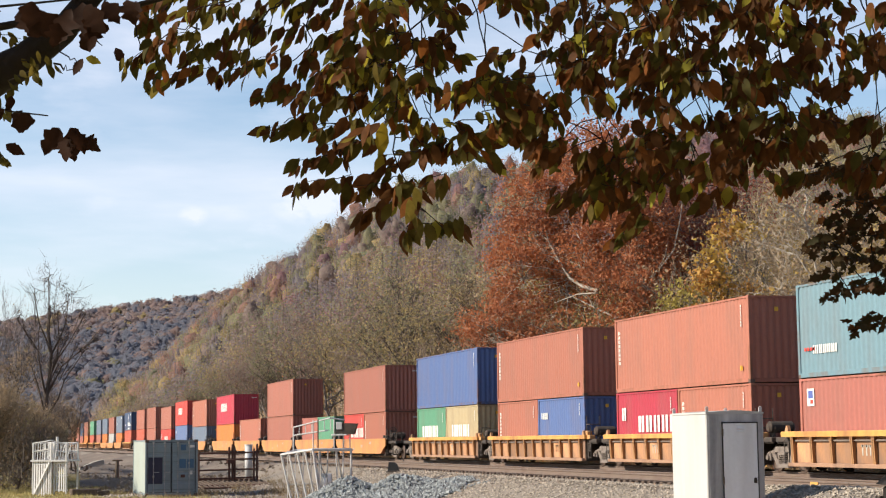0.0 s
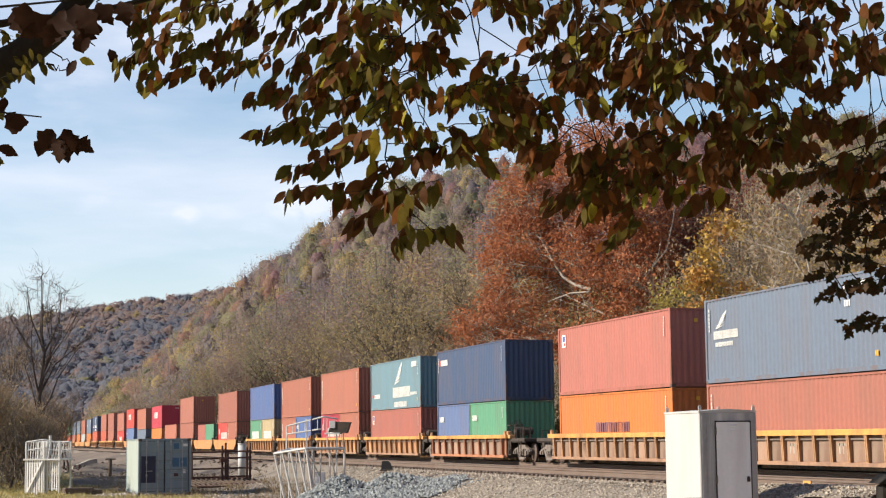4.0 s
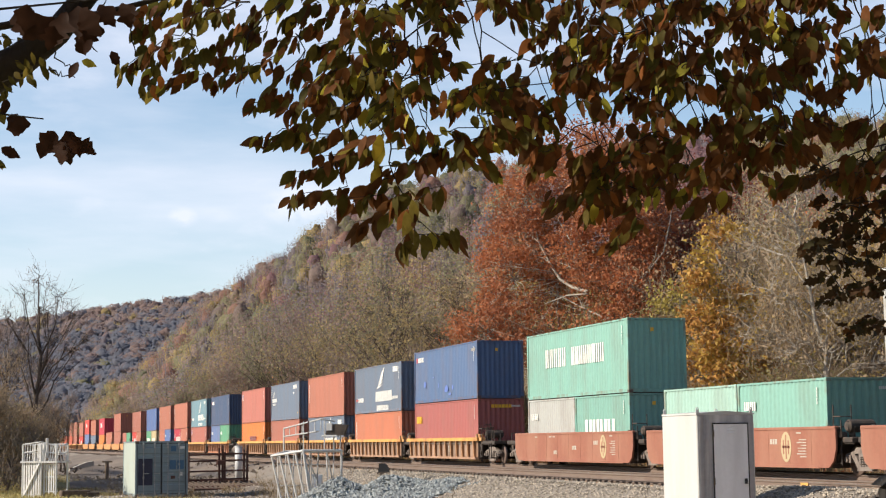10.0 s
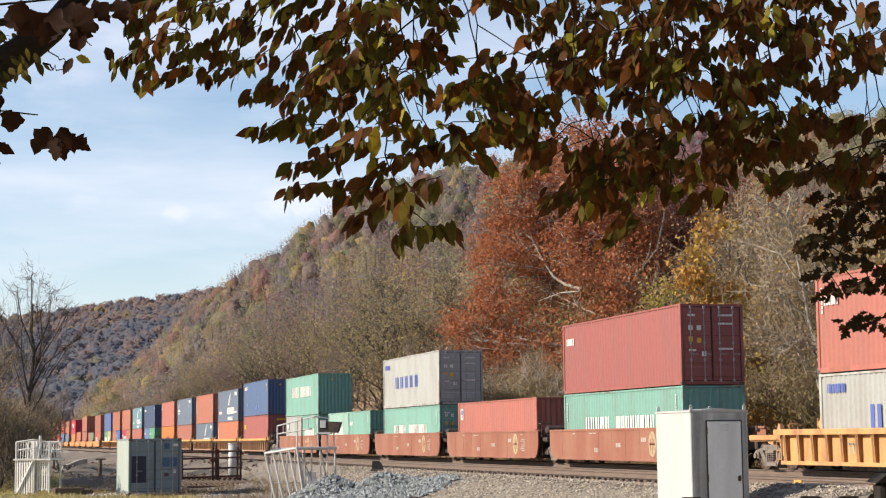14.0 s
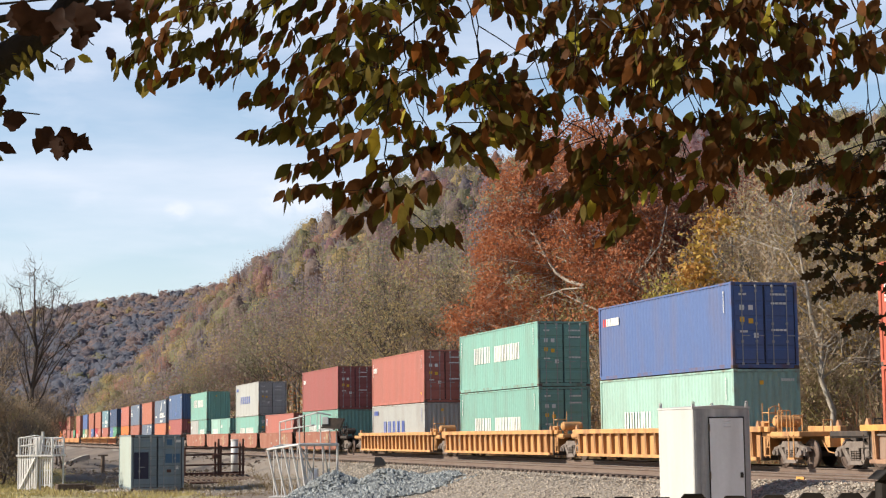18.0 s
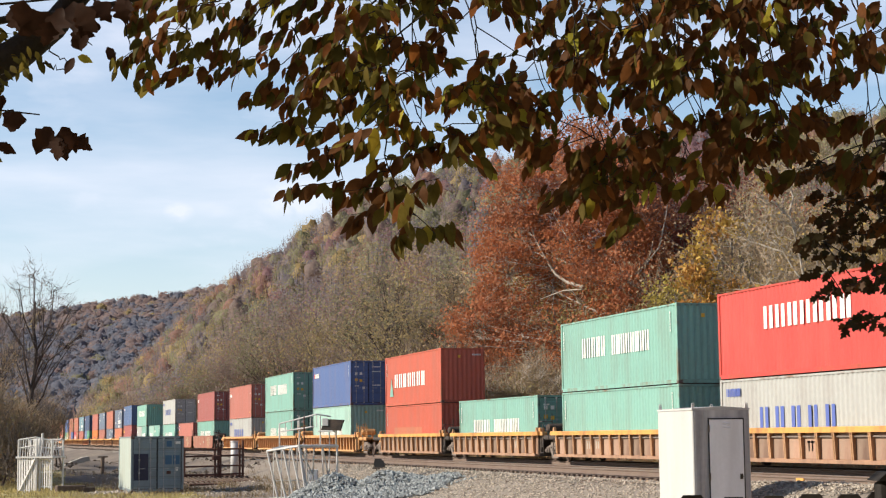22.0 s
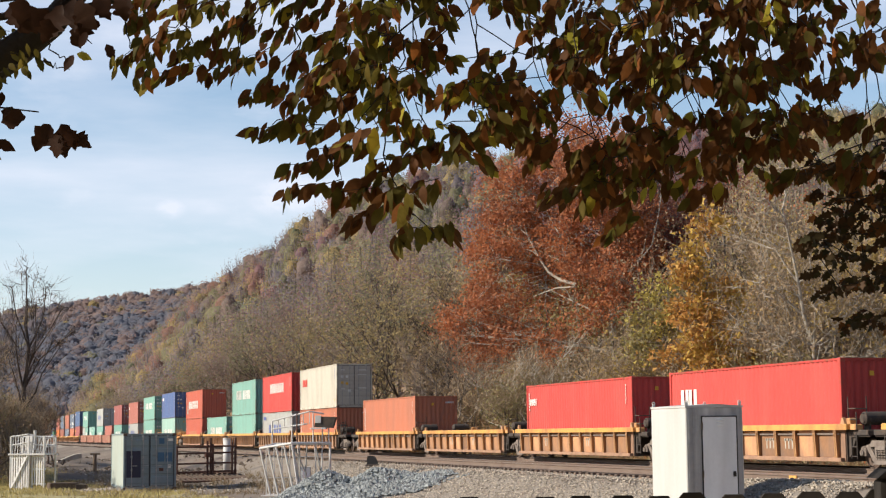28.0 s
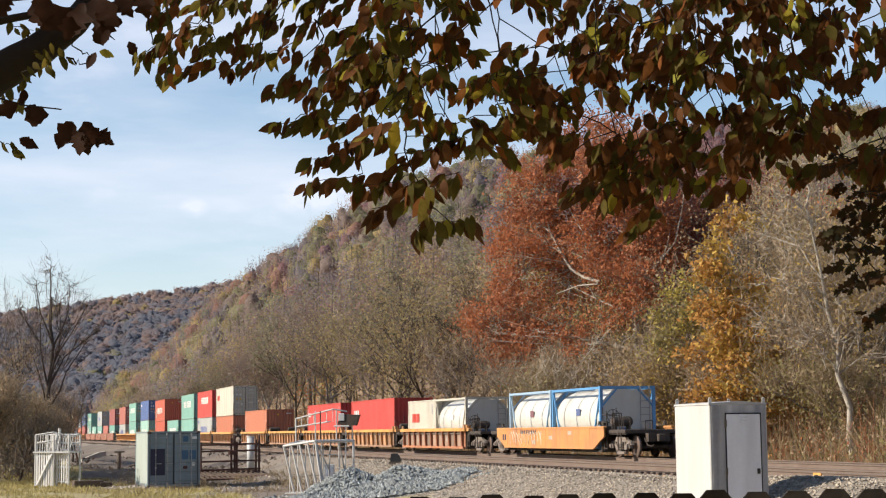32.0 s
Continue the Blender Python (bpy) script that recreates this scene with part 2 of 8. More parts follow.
M_STAINED = material("stained_aluminium", (.30, .30, .315), rough=.55, metal=.2, fine=9, coarse=3.2, vary=.2, dirt=(.60, .60, .60), dirty=.9, bump=.03, streak=14)
M_GALV = material("galvanised_tube", (.56, .55, .53), rough=.5, metal=.2, fine=20, coarse=3, vary=.1, dirt=(.3, .27, .24), dirty=.3)
M_RUSTFRAME = material("rusted_steel", (.095, .042, .028), rough=.9, fine=20, coarse=3, vary=.3, dirt=(.05, .03, .025), dirty=.5)
M_BOXGREEN = material("storage_box_paint", (.195, .245, .26), rough=.55, fine=7, coarse=1.5, vary=.1, dirt=(.11, .11, .09), dirty=.35, bump=.03, streak=5)
# paler copy of the box paint, with the sun on its side mixed in
M_BOXSIDE = material("storage_box_sunlit_tone", (.36, .41, .37), rough=.6, fine=7, coarse=1.5, vary=.08, dirt=(.3, .27, .2), dirty=.35, bump=.03, streak=5)
M_PATCH = material("dark_patch", (.022, .022, .045), rough=.7, fine=8, vary=.15, dirty=.1, bump=0)
M_PATCHBLUE = material("blue_patch", (.05, .12, .20), rough=.7, fine=8, vary=.15, dirty=.1, bump=0)
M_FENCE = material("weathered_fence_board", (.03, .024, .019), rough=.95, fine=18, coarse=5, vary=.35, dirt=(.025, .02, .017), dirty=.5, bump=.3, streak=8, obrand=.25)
M_TANK = material("tank_white", (.54, .53, .48), rough=.4, fine=4, coarse=1.4, vary=.06, dirt=(.42, .34, .22), dirty=.35, bump=0, streak=3)
M_PALEBLUE = material("tank_frame_pale_blue", (.30, .42, .54), rough=.5, fine=10, vary=.1, dirty=.3, bump=0)
M_SCRAWL = material("faded_spray_paint", (.62, .55, .44), rough=.8, fine=14, coarse=4, vary=.2, dirt=(.5, .26, .1), dirty=.7, bump=0)
M_TANKBLUE = material("tank_frame_blue", (.10, .27, .50), rough=.5, fine=10, vary=.1, dirty=.2, bump=0)
M_BLACK = material("black_plastic", (.012, .012, .013), rough=.6, fine=15, vary=.2, dirty=.1, dirt=(.06, .05, .04))
M_WOODPOST = material("weathered_post", (.16, .12, .085), rough=.95, fine=14, coarse=4, vary=.3, dirty=.4, streak=6)

LEAVES = {
    # hillside leaves: paler, greyed copies of the near colours with haze painted in
    "hill_bare": leaf_material("hillside_bare_hazed", (0.189, 0.164, 0.178), (0.228, 0.196, 0.208), .5, .45, 1.3),
    "hill_tan": leaf_material("hillside_tan_hazed", (0.248, 0.189, 0.166), (0.288, 0.22, 0.185), .5, .45, 1.3),
    "hill_olive": leaf_material("hillside_olive_hazed", (0.213, 0.2, 0.121), (0.258, 0.235, 0.135), .5, .45, 1.3),
    "hill_ochre": leaf_material("hillside_ochre_hazed", (0.332, 0.256, 0.129), (0.381, 0.291, 0.135), .5, .45, 1.3),
    "hill_rust": leaf_material("hillside_rust_hazed", (0.291, 0.171, 0.139), (0.321, 0.188, 0.146), .5, .45, 1.3),
    "hill_red": leaf_material("hillside_red_hazed", (0.248, 0.146, 0.158), (0.274, 0.162, 0.166), .5, .45, 1.3),
    "hill_green": leaf_material("hillside_green_hazed", (0.169, 0.179, 0.118), (0.203, 0.215, 0.129), .5, .45, 1.3),
    # far ridge: the bluish haze of distance is mixed into these leaf colours
    "hazed": leaf_material("distant_woods_hazed", (.205, .218, .262), (.232, .234, .268), .62, .2, .25),
    "hazed_rust": leaf_material("distant_rust_woods_hazed", (.31, .23, .215), (.34, .25, .22), .62, .3, .25),
    "bare": leaf_material("bare_woods_grey", (.15, .13, .13), (.20, .165, .155), .15),
    "twig": leaf_material("far_twigs_pale", (.29, .22, .145), (.36, .275, .18), .2),
    "tan": leaf_material("far_leaves_tan", (.29, .21, .135), (.37, .265, .16), .3),
    "olive": leaf_material("far_leaves_olive", (.235, .205, .09), (.31, .26, .115), .33),
    "ochre": leaf_material("far_leaves_ochre", (.33, .235, .075), (.38, .26, .08), .3),
    "rust": leaf_material("leaves_rust", (.39, .135, .062), (.46, .19, .085), .45),
    "russet": leaf_material("leaves_russet", (.31, .10, .05), (.42, .19, .095), .33),
    "red": leaf_material("far_leaves_red", (.21, .065, .05), (.27, .09, .065), .3),
    "green": leaf_material("far_leaves_green", (.12, .15, .06), (.17, .19, .075), .3),
    "lemon": leaf_material("leaves_yellow_green", (.40, .32, .08), (.48, .38, .11), .38),
    "amber": leaf_material("leaves_amber", (.42, .20, .06), (.48, .28, .075), .35),
    "gold": leaf_material("leaves_gold", (.46, .29, .065), (.53, .35, .085), .35)}
M_OVERLEAF = leaf_material("overhanging_leaf_green", (.080, .073, .018), (.165, .122, .026), .6, .5, 28)
M_OVERBROWN = leaf_material("overhanging_leaf_brown", (.175, .068, .021), (.10, .046, .018), .6, .5, 28)
M_WITHER = leaf_material("withered_leaf", (.060, .026, .015), (.042, .020, .012), .4, .5, 20)
M_OVERGOLD = leaf_material("overhanging_leaf_gold", (.42, .30, .035), (.34, .33, .05), .5)
M_OVERORANGE = leaf_material("overhanging_leaf_orange", (.32, .115, .028), (.25, .085, .024), .6, .5, 28)
M_OAKLEAF = leaf_material("oak_leaf_dark", (.05, .045, .02), (.08, .042, .022), .3)
M_GRASS = leaf_material("dry_grass", (.46, .37, .17), (.37, .32, .12), .2)
M_WEED = leaf_material("dry_weeds", (.25, .18, .10), (.17, .13, .075), .15)


# ---- mesh tools ----
class Geo:
    """Collects corners and faces, with a material slot for each face, and turns them into one mesh."""

    def __init__(self):
        self.v, self.f, self.s = [], [], []

    def face(self, pts, slot=0):
        k = len(self.v)
        self.v += [tuple(p) for p in pts]
        self.f.append(tuple(range(k, k + len(pts))))
        self.s.append(slot)

    def box(self, x0, x1, y0, y1, z0, z1, slot=0):
        k = len(self.v)
        self.v += [(x, y, z) for z in (z0, z1) for y in (y0, y1) for x in (x0, x1)]
        for q in ((0, 2, 3, 1), (4, 5, 7, 6), (0, 1, 5, 4), (2, 6, 7, 3), (0, 4, 6, 2), (1, 3, 7, 5)):
            self.f.append(tuple(k + i for i in q))
            self.s.append(slot)

    def soft(self, x0, x1, y0, y1, z0, z1, c=.01, slot=0):
        """A box with its upright and top edges cut off."""
        r = ((x0 + c, y0), (x1 - c, y0), (x1, y0 + c), (x1, y1 - c), (x1 - c, y1), (x0 + c, y1), (x0, y1 - c), (x0, y0 + c))
        k = len(self.v)
        cx, cy = (x0 + x1) / 2, (y0 + y1) / 2
        sx, sy = 1 - 2 * c / max(x1 - x0, .01), 1 - 2 * c / max(y1 - y0, .01)
        self.v += [(x, y, z0) for x, y in r] + [(x, y, z1 - c) for x, y in r] + [(cx + (x - cx) * sx, cy + (y - cy) * sy, z1) for x, y in r]
        for j in (0, 8):
            for i in range(8):
                self.f.append((k + j + i, k + j + (i + 1) % 8, k + j + 8 + (i + 1) % 8, k + j + 8 + i))
        self.f += [tuple(k + 7 - i for i in range(8)), tuple(k + 16 + i for i in range(8))]
        self.s += [slot] * 18

    def prism(self, profile, axis, a, b, slot=0):
        """A flat outline pushed from a to b along the axis 0, 1 or 2."""
        def put(p, h):
            c = list(p)
            c.insert(axis, h)
            return tuple(c)
        n, k = len(profile), len(self.v)
        self.v += [put(p, a) for p in profile] + [put(p, b) for p in profile]
        self.f += [tuple(k + i for i in range(n)), tuple(k + 2 * n - 1 - i for i in range(n))]
        self.f += [(k + i, k + n + i, k + n + (i + 1) % n, k + (i + 1) % n) for i in range(n)]
        self.s += [slot] * (n + 2)

    def tube(self, p, q, r0, r1=None, n=6, slot=0, caps=True):
        p, q = Vector(p), Vector(q)
        d = (q - p)
        if d.length < 1e-6:
            return
        d.normalize()
        a = d.orthogonal().normalized()
        b = d.cross(a)
        k = len(self.v)
        r1 = r0 if r1 is None else r1
        for c, r in ((p, r0), (q, r1)):
            self.v += [tuple(c + (a * math.cos(6.2832 * i / n) + b * math.sin(6.2832 * i / n)) * r) for i in range(n)]
        for i in range(n):
            self.f.append((k + i, k + (i + 1) % n, k + n + (i + 1) % n, k + n + i))
        self.s += [slot] * n
        if caps:
            self.f += [tuple(k + n - 1 - i for i in range(n)), tuple(k + n + i for i in range(n))]
            self.s += [slot] * 2

    def path(self, pts, r0, r1, n=6, slot=0):
        """One unbroken tapering tube along the points."""
        k, a, m = len(self.v), None, len(pts)
        for i, p in enumerate(pts):
            d = (pts[min(i + 1, m - 1)] - pts[max(i - 1, 0)]).normalized()
            a = d.orthogonal() if a is None else a - d * a.dot(d)
            a.normalize()
            b, r = d.cross(a), r0 + (r1 - r0) * i / (m - 1)
            self.v += [tuple(p + (a * math.cos(6.2832 * j / n) + b * math.sin(6.2832 * j / n)) * r) for j in range(n)]
        for i in range(m - 1):
            for j in range(n):
                self.f.append((k + i * n + j, k + i * n + (j + 1) % n, k + (i + 1) * n + (j + 1) % n, k + (i + 1) * n + j))
                self.s.append(slot)

    def mesh(self, name, smooth=False):
        m = bpy.data.meshes.new(name)
        m.from_pydata(self.v, [], self.f)
        if any(self.s):
            m.polygons.foreach_set("material_index", self.s)
        if smooth:
            m.polygons.foreach_set("use_smooth", [True] * len(self.f))
        m.update()
        return m


def quads_mesh(name, corners, slots=None):
    """A mesh of loose triangles or quads from an array of n x 3 x 3 or n x 4 x 3."""
    n, k = corners.shape[:2]
    m = bpy.data.meshes.new(name)
    m.vertices.add(k * n)
    m.loops.add(k * n)
    m.polygons.add(n)
    m.vertices.foreach_set("co", np.ascontiguousarray(corners, dtype=np.float32).ravel())
    m.loops.foreach_set("vertex_index", np.arange(k * n, dtype=np.int32))
    m.polygons.foreach_set("loop_start", np.arange(0, k * n, k, dtype=np.int32))
    m.polygons.foreach_set("loop_total", np.full(n, k, dtype=np.int32))
    if slots is not None:
        m.polygons.foreach_set("material_index", np.asarray(slots, dtype=np.int32))
    m.update(calc_edges=True)
    m.validate()
    return m


def part(name, shape, material, parent=None, label="", at=None, smooth=False):
    """Links a shape as one mesh object under a thing or a part; the materials sit on the object, so that meshes can be shared."""
    mesh = shape.mesh(name, smooth) if isinstance(shape, Geo) else shape
    mats = material if isinstance(material, (list, tuple)) else [material]
    while len(mesh.materials) < len(mats):
        mesh.materials.append(None)
    ob = new(name, mesh)
    for slot, m in zip(ob.material_slots, mats):
        slot.link = "OBJECT"
        slot.material = m
    if parent is not None:
        ob.parent = parent
    if at is not None:
        ob.matrix_basis = at if isinstance(at, Matrix) else Matrix.Translation(at)
    if label:
        ob["label"] = label
    return ob


def thing(name, label, category, at=None, group="", kind=""):
    ob = new(name)
    ob.empty_display_size = .2
    if at is not None:
        ob.matrix_basis = at if isinstance(at, Matrix) else Matrix.Translation(at)
    return tagged(ob, label, category, group, kind)


CACHE = {}


def cached(key, make):
    if key not in CACHE:
        CACHE[key] = make()
    return CACHE[key]


# ---- the lie of the land ----
def ramp(x, *pairs):
    """Straight lines between (x, value) pairs."""
    for (x0, v0), (x1, v1) in zip(pairs, pairs[1:]):
        if x <= x1:
            return v0 if x <= x0 else v0 + (v1 - v0) * (x - x0) / (x1 - x0)
    return pairs[-1][1]


def crest(az):
    """How high the wooded hill stands above the horizon, in degrees, by the compass."""
    return ramp(az, (-30, 0), (2.6, 0), (4.4, 1.2), (5.8, 2.0), (7.2, 3.2), (8.6, 4.3), (9.5, 4.9), (12, 6.5), (13.6, 7.7), (15.8, 8.2), (22, 9.0), (30, 9.6), (60, 9.6), (100, 6), (140, 0))


def far_ridge(az):
    return ramp(az, (-60, 0), (-25, 2.2), (-3, 3.5), (.9, 3.68), (3.1, 3.98), (6, 4.4), (8, 4.7), (9.5, 4.8), (14, 4.2), (40, 0))


HILL_R, RIDGE_R = 820.0, 2300.0


def ground_z(x, y):
    z = -1.36
    r = math.hypot(x, y)
    z += .42 * max(0, 1 - r / 28) + .30 * max(0, 1 - math.hypot(x - 16.6, y - 36) / 9)
    z += ramp(x, (13.2, 0), (16.5, .30), (19.0, 1.08), (28.2, 1.08), (30.5, .55), (36, .75), (60, 2.2)) * max(.0, 1 - max(0, abs(y) - 1500) / 500)
    for cx, cy, lean, h, w in ((7.0, 101, .5, .50, 1.3), (9.5, 107, .3, .42, 1.6), (6.0, 113, .2, .6, 2.0), (8.0, 128, .2, .8, 2.6), (10.0, 142, .1, .9, 3.0)):
        z += h * math.exp(-((y - cy - lean * (x - cx)) / w) ** 2 - ((x - cx) / 3.4) ** 2)
    if x > 34 or y > 300:
        az = math.degrees(math.atan2(x, y))
        if r > 60 and crest(az) > 0:
            foot = min(36 / max(math.sin(radians(az)), .02), 600) if x > 0 else 600
            u = max(0, min(1.25, (r - foot) / (HILL_R - foot)))
            top = HILL_R * math.tan(radians(crest(az)))
            z += top * (u ** 1.25 if u <= 1 else 1 - (u - 1) * 1.5)
        if r > 1100 and far_ridge(az) > 0:
            u = max(0, min(1.2, (r - 1100) / (RIDGE_R - 1100)))
            z = max(z, RIDGE_R * math.tan(radians(far_ridge(az))) * (u ** 1.3 if u <= 1 else 1 - (u - 1)))
    z += .05 * noise.noise(Vector((x * .25, y * .25, 0))) * (x < 15.5) + (.9 * noise.noise(Vector((x * .03, y * .03, 3))) if x > 40 else 0)
    return z


def build_ground():
    rings = [0.0] + [2 + 1.6 * i for i in range(36)] + [59 + 1.0 * i for i in range(66)] + [125 * 1.045 ** i for i in range(1, 85)]
    turns = [i * .5 for i in range(-16, 76)] + [38 + i * 5 for i in range(1, 63)]
    g = Geo()
    for r in rings:
        for a in turns:
            x, y = r * math.sin(radians(a)), r * math.cos(radians(a))
            g.v.append((x, y, ground_z(x, y) if r < 4700 else -1.4))
    n = len(turns)
    for i in range(len(rings) - 1):
        for j in range(n):
            k = (j + 1) % n
            g.f.append((i * n + j, i * n + k, (i + 1) * n + k, (i + 1) * n + j))
            cx = (rings[i] + rings[i + 1]) / 2
            a = radians(turns[j] + .25)
            x, y = cx * math.sin(a), cx * math.cos(a)
            wobble = 2.2 * noise.noise(Vector((x * .12, y * .12, 9)))
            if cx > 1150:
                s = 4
            elif x > 31:
                s = 2
            elif x > (15.6 if y < 108 else 19.6) + .4 * wobble:
                s = 1
            elif y > 78 + wobble * 1.6 and x > 6 + wobble:
                s = 3
            elif y > 60 and x > 10.5 + wobble:
                s = 3
            else:
                s = 0
            g.s.append(s)
    soil = material("grass_ground", (.31, .265, .12), rough=.95, fine=7, coarse=.5, vary=.4, dirt=(.30, .22, .10), dirty=.7, bump=.7)
    litter = material("leaf_litter", (.27, .185, .11), rough=.95, fine=4, coarse=.25, vary=.45, dirt=(.15, .105, .065), dirty=.6, bump=.7)
    dirt = material("dirt_yard", (.165, .128, .096), rough=.95, fine=2.2, coarse=.055, vary=.6, dirt=(.075, .058, .045), dirty=1.0, bump=.9)
    # haze is painted into the far ground as a bluish grey
    distant = material("distant_ground_hazed", (.20, .20, .225), rough=.95, fine=.05, coarse=.01, vary=.3, dirt=(.13, .125, .15), dirty=.5, bump=0)
    tagged(part("ground", g, [soil, M_BALLAST, litter, dirt, distant], smooth=True), "grassy yard, gravel railway bed and leaf-strewn wooded hillside", "ground", kind="structure")


build_ground()

# ---- the two tracks ----
TRAIN_X, NEAR_X = 25.98, 21.15


def build_track(name, x, label):
    t = thing(name, label, "railway track", (x, 0, 0), kind="structure")
    prof = [(-.075, -.18), (.075, -.18), (.072, -.165), (.014, -.145), (.012, -.05), (.036, -.035), (.036, -.004), (-.036, -.004), (-.036, -.035), (-.012, -.05), (-.014, -.145), (-.072, -.165)]
    for sx in (-.7525, .7525):
        g = Geo()
        g.prism([(u + sx, w) for u, w in prof], 1, -1500, 1500)
        rail = part("rail", g, M_RAIL, t)
        g = Geo()
        g.box(sx - .034, sx + .034, -1500, 1500, -.004, 0)
        part("running_surface", g, M_RAILTOP, rail, "polished running surface")
    tie = Geo()
    tie.soft(-1.3, 1.3, -.115, .115, -.36, -.185, .012)
    tie = tie.mesh("tie")
    rng = random.Random(int(x * 10))
    for i in range(140):
        part("tie", tie, M_TIE, t, at=pose(rng.uniform(-.03, .03), 28 + i * .5 + rng.uniform(-.03, .03), rng.uniform(-.006, .006), 0, 0, rng.uniform(-1, 1)))
    rest = Geo()
    for i in range(900):
        y = 98 + i * .5
        rest.box(-1.3, 1.3, y - .11, y + .11, -.36, -.185)
    for i in range(120):
        y = 27.5 - i * .5
        rest.box(-1.3, 1.3, y - .11, y + .11, -.36, -.185)
    tagged(part("ties", rest, M_TIE, t), kind="stuff")
    if x < 24:
        g = Geo()
        g.box(-.80, -.765, 38.7, 39.1, -.15, -.02)
        part("paint_mark", g, M_YELLOW, t, "yellow paint mark on the rail")
    return t


build_track("track_main", TRAIN_X, "rusty steel rails on dark wooden ties in gravel, under the train")
build_track("track_near", NEAR_X, "empty rusty rails on dark wooden ties in gravel")


def stone_mesh(rng, g, p, r):
    """A broken stone: a squashed, twisted eight-sided lump."""
    k = len(g.v)
    a = rng.uniform(0, 6.28)
    sx, sy, sz = rng.uniform(.7, 1.2) * r, rng.uniform(.7, 1.2) * r, rng.uniform(.5, .9) * r
    for u, w, h in ((1, .2, .1), (-.2, 1, -.1), (-1, -.1, .2), (.1, -1, 0), (.2, .1, 1), (0, 0, -1)):
        x, y = u * sx * rng.uniform(.7, 1.2), w * sy * rng.uniform(.7, 1.2)
        g.v.append((p[0] + x * math.cos(a) - y * math.sin(a), p[1] + x * math.sin(a) + y * math.cos(a), p[2] + h * sz))
    for q in ((0, 1, 4), (1, 2, 4), (2, 3, 4), (3, 0, 4), (1, 0, 5), (2, 1, 5), (3, 2, 5), (0, 3, 5)):
        g.f.append(tuple(k + i for i in q))
        g.s.append(0)


def build_ballast_stones():
    rng = random.Random(5)
    g, brown = Geo(), Geo()
    for i in range(20500):
        x, y = rng.uniform(15.0, 20.2), 33 + 52 * rng.random() ** 1.2
        stone_mesh(rng, g, (x, y, ground_z(x, y) + rng.uniform(-.01, .02)), rng.uniform(.028, .062))
    for i in range(5500):
        x, y = rng.uniform(19.3, 28.4), 33 + 90 * rng.random() ** 1.4
        stone_mesh(rng, brown, (x, y, ground_z(x, y) + rng.uniform(-.01, .02)), rng.uniform(.03, .066))
    tagged(part("ballast", g, M_STONE), "loose pale grey ballast stones along the tracks", "gravel", kind="stuff")
    rusty = material("rusty_ballast_stone", (.30, .205, .13), rough=.9, fine=10, vary=.2, dirt=(.16, .10, .065), dirty=.4, island=.38)
    tagged(part("rusty_ballast", brown, rusty), "rust-brown ballast stones between the rails", "gravel", kind="stuff")


build_ballast_stones()


# ---- containers ----
W = 1.219       # half a container's width


def corrugated(g, a, b, z0, z1, at, depth, side, period=.278):
    """Upright corrugated sheet along y from a to b (side 'x') or along x (side 'y')."""
    n = max(1, round((b - a) / period))
    p = (b - a) / n
    line = []
    for i in range(n):
        s = a + i * p
        line += [(s, 0), (s + .25 * p, 0), (s + .5 * p, 1), (s + .75 * p, 1)]
    line.append((b, 0))
    for (s0, d0), (s1, d1) in zip(line, line[1:]):
        e0, e1 = at + depth * d0, at + depth * d1
        if side == "x":
            g.face([(e0, s0, z0), (e1, s1, z0), (e1, s1, z1), (e0, s0, z1)])
        else:
            g.face([(s0, e0, z0), (s1, e1, z0), (s1, e1, z1), (s0, e0, z1)])


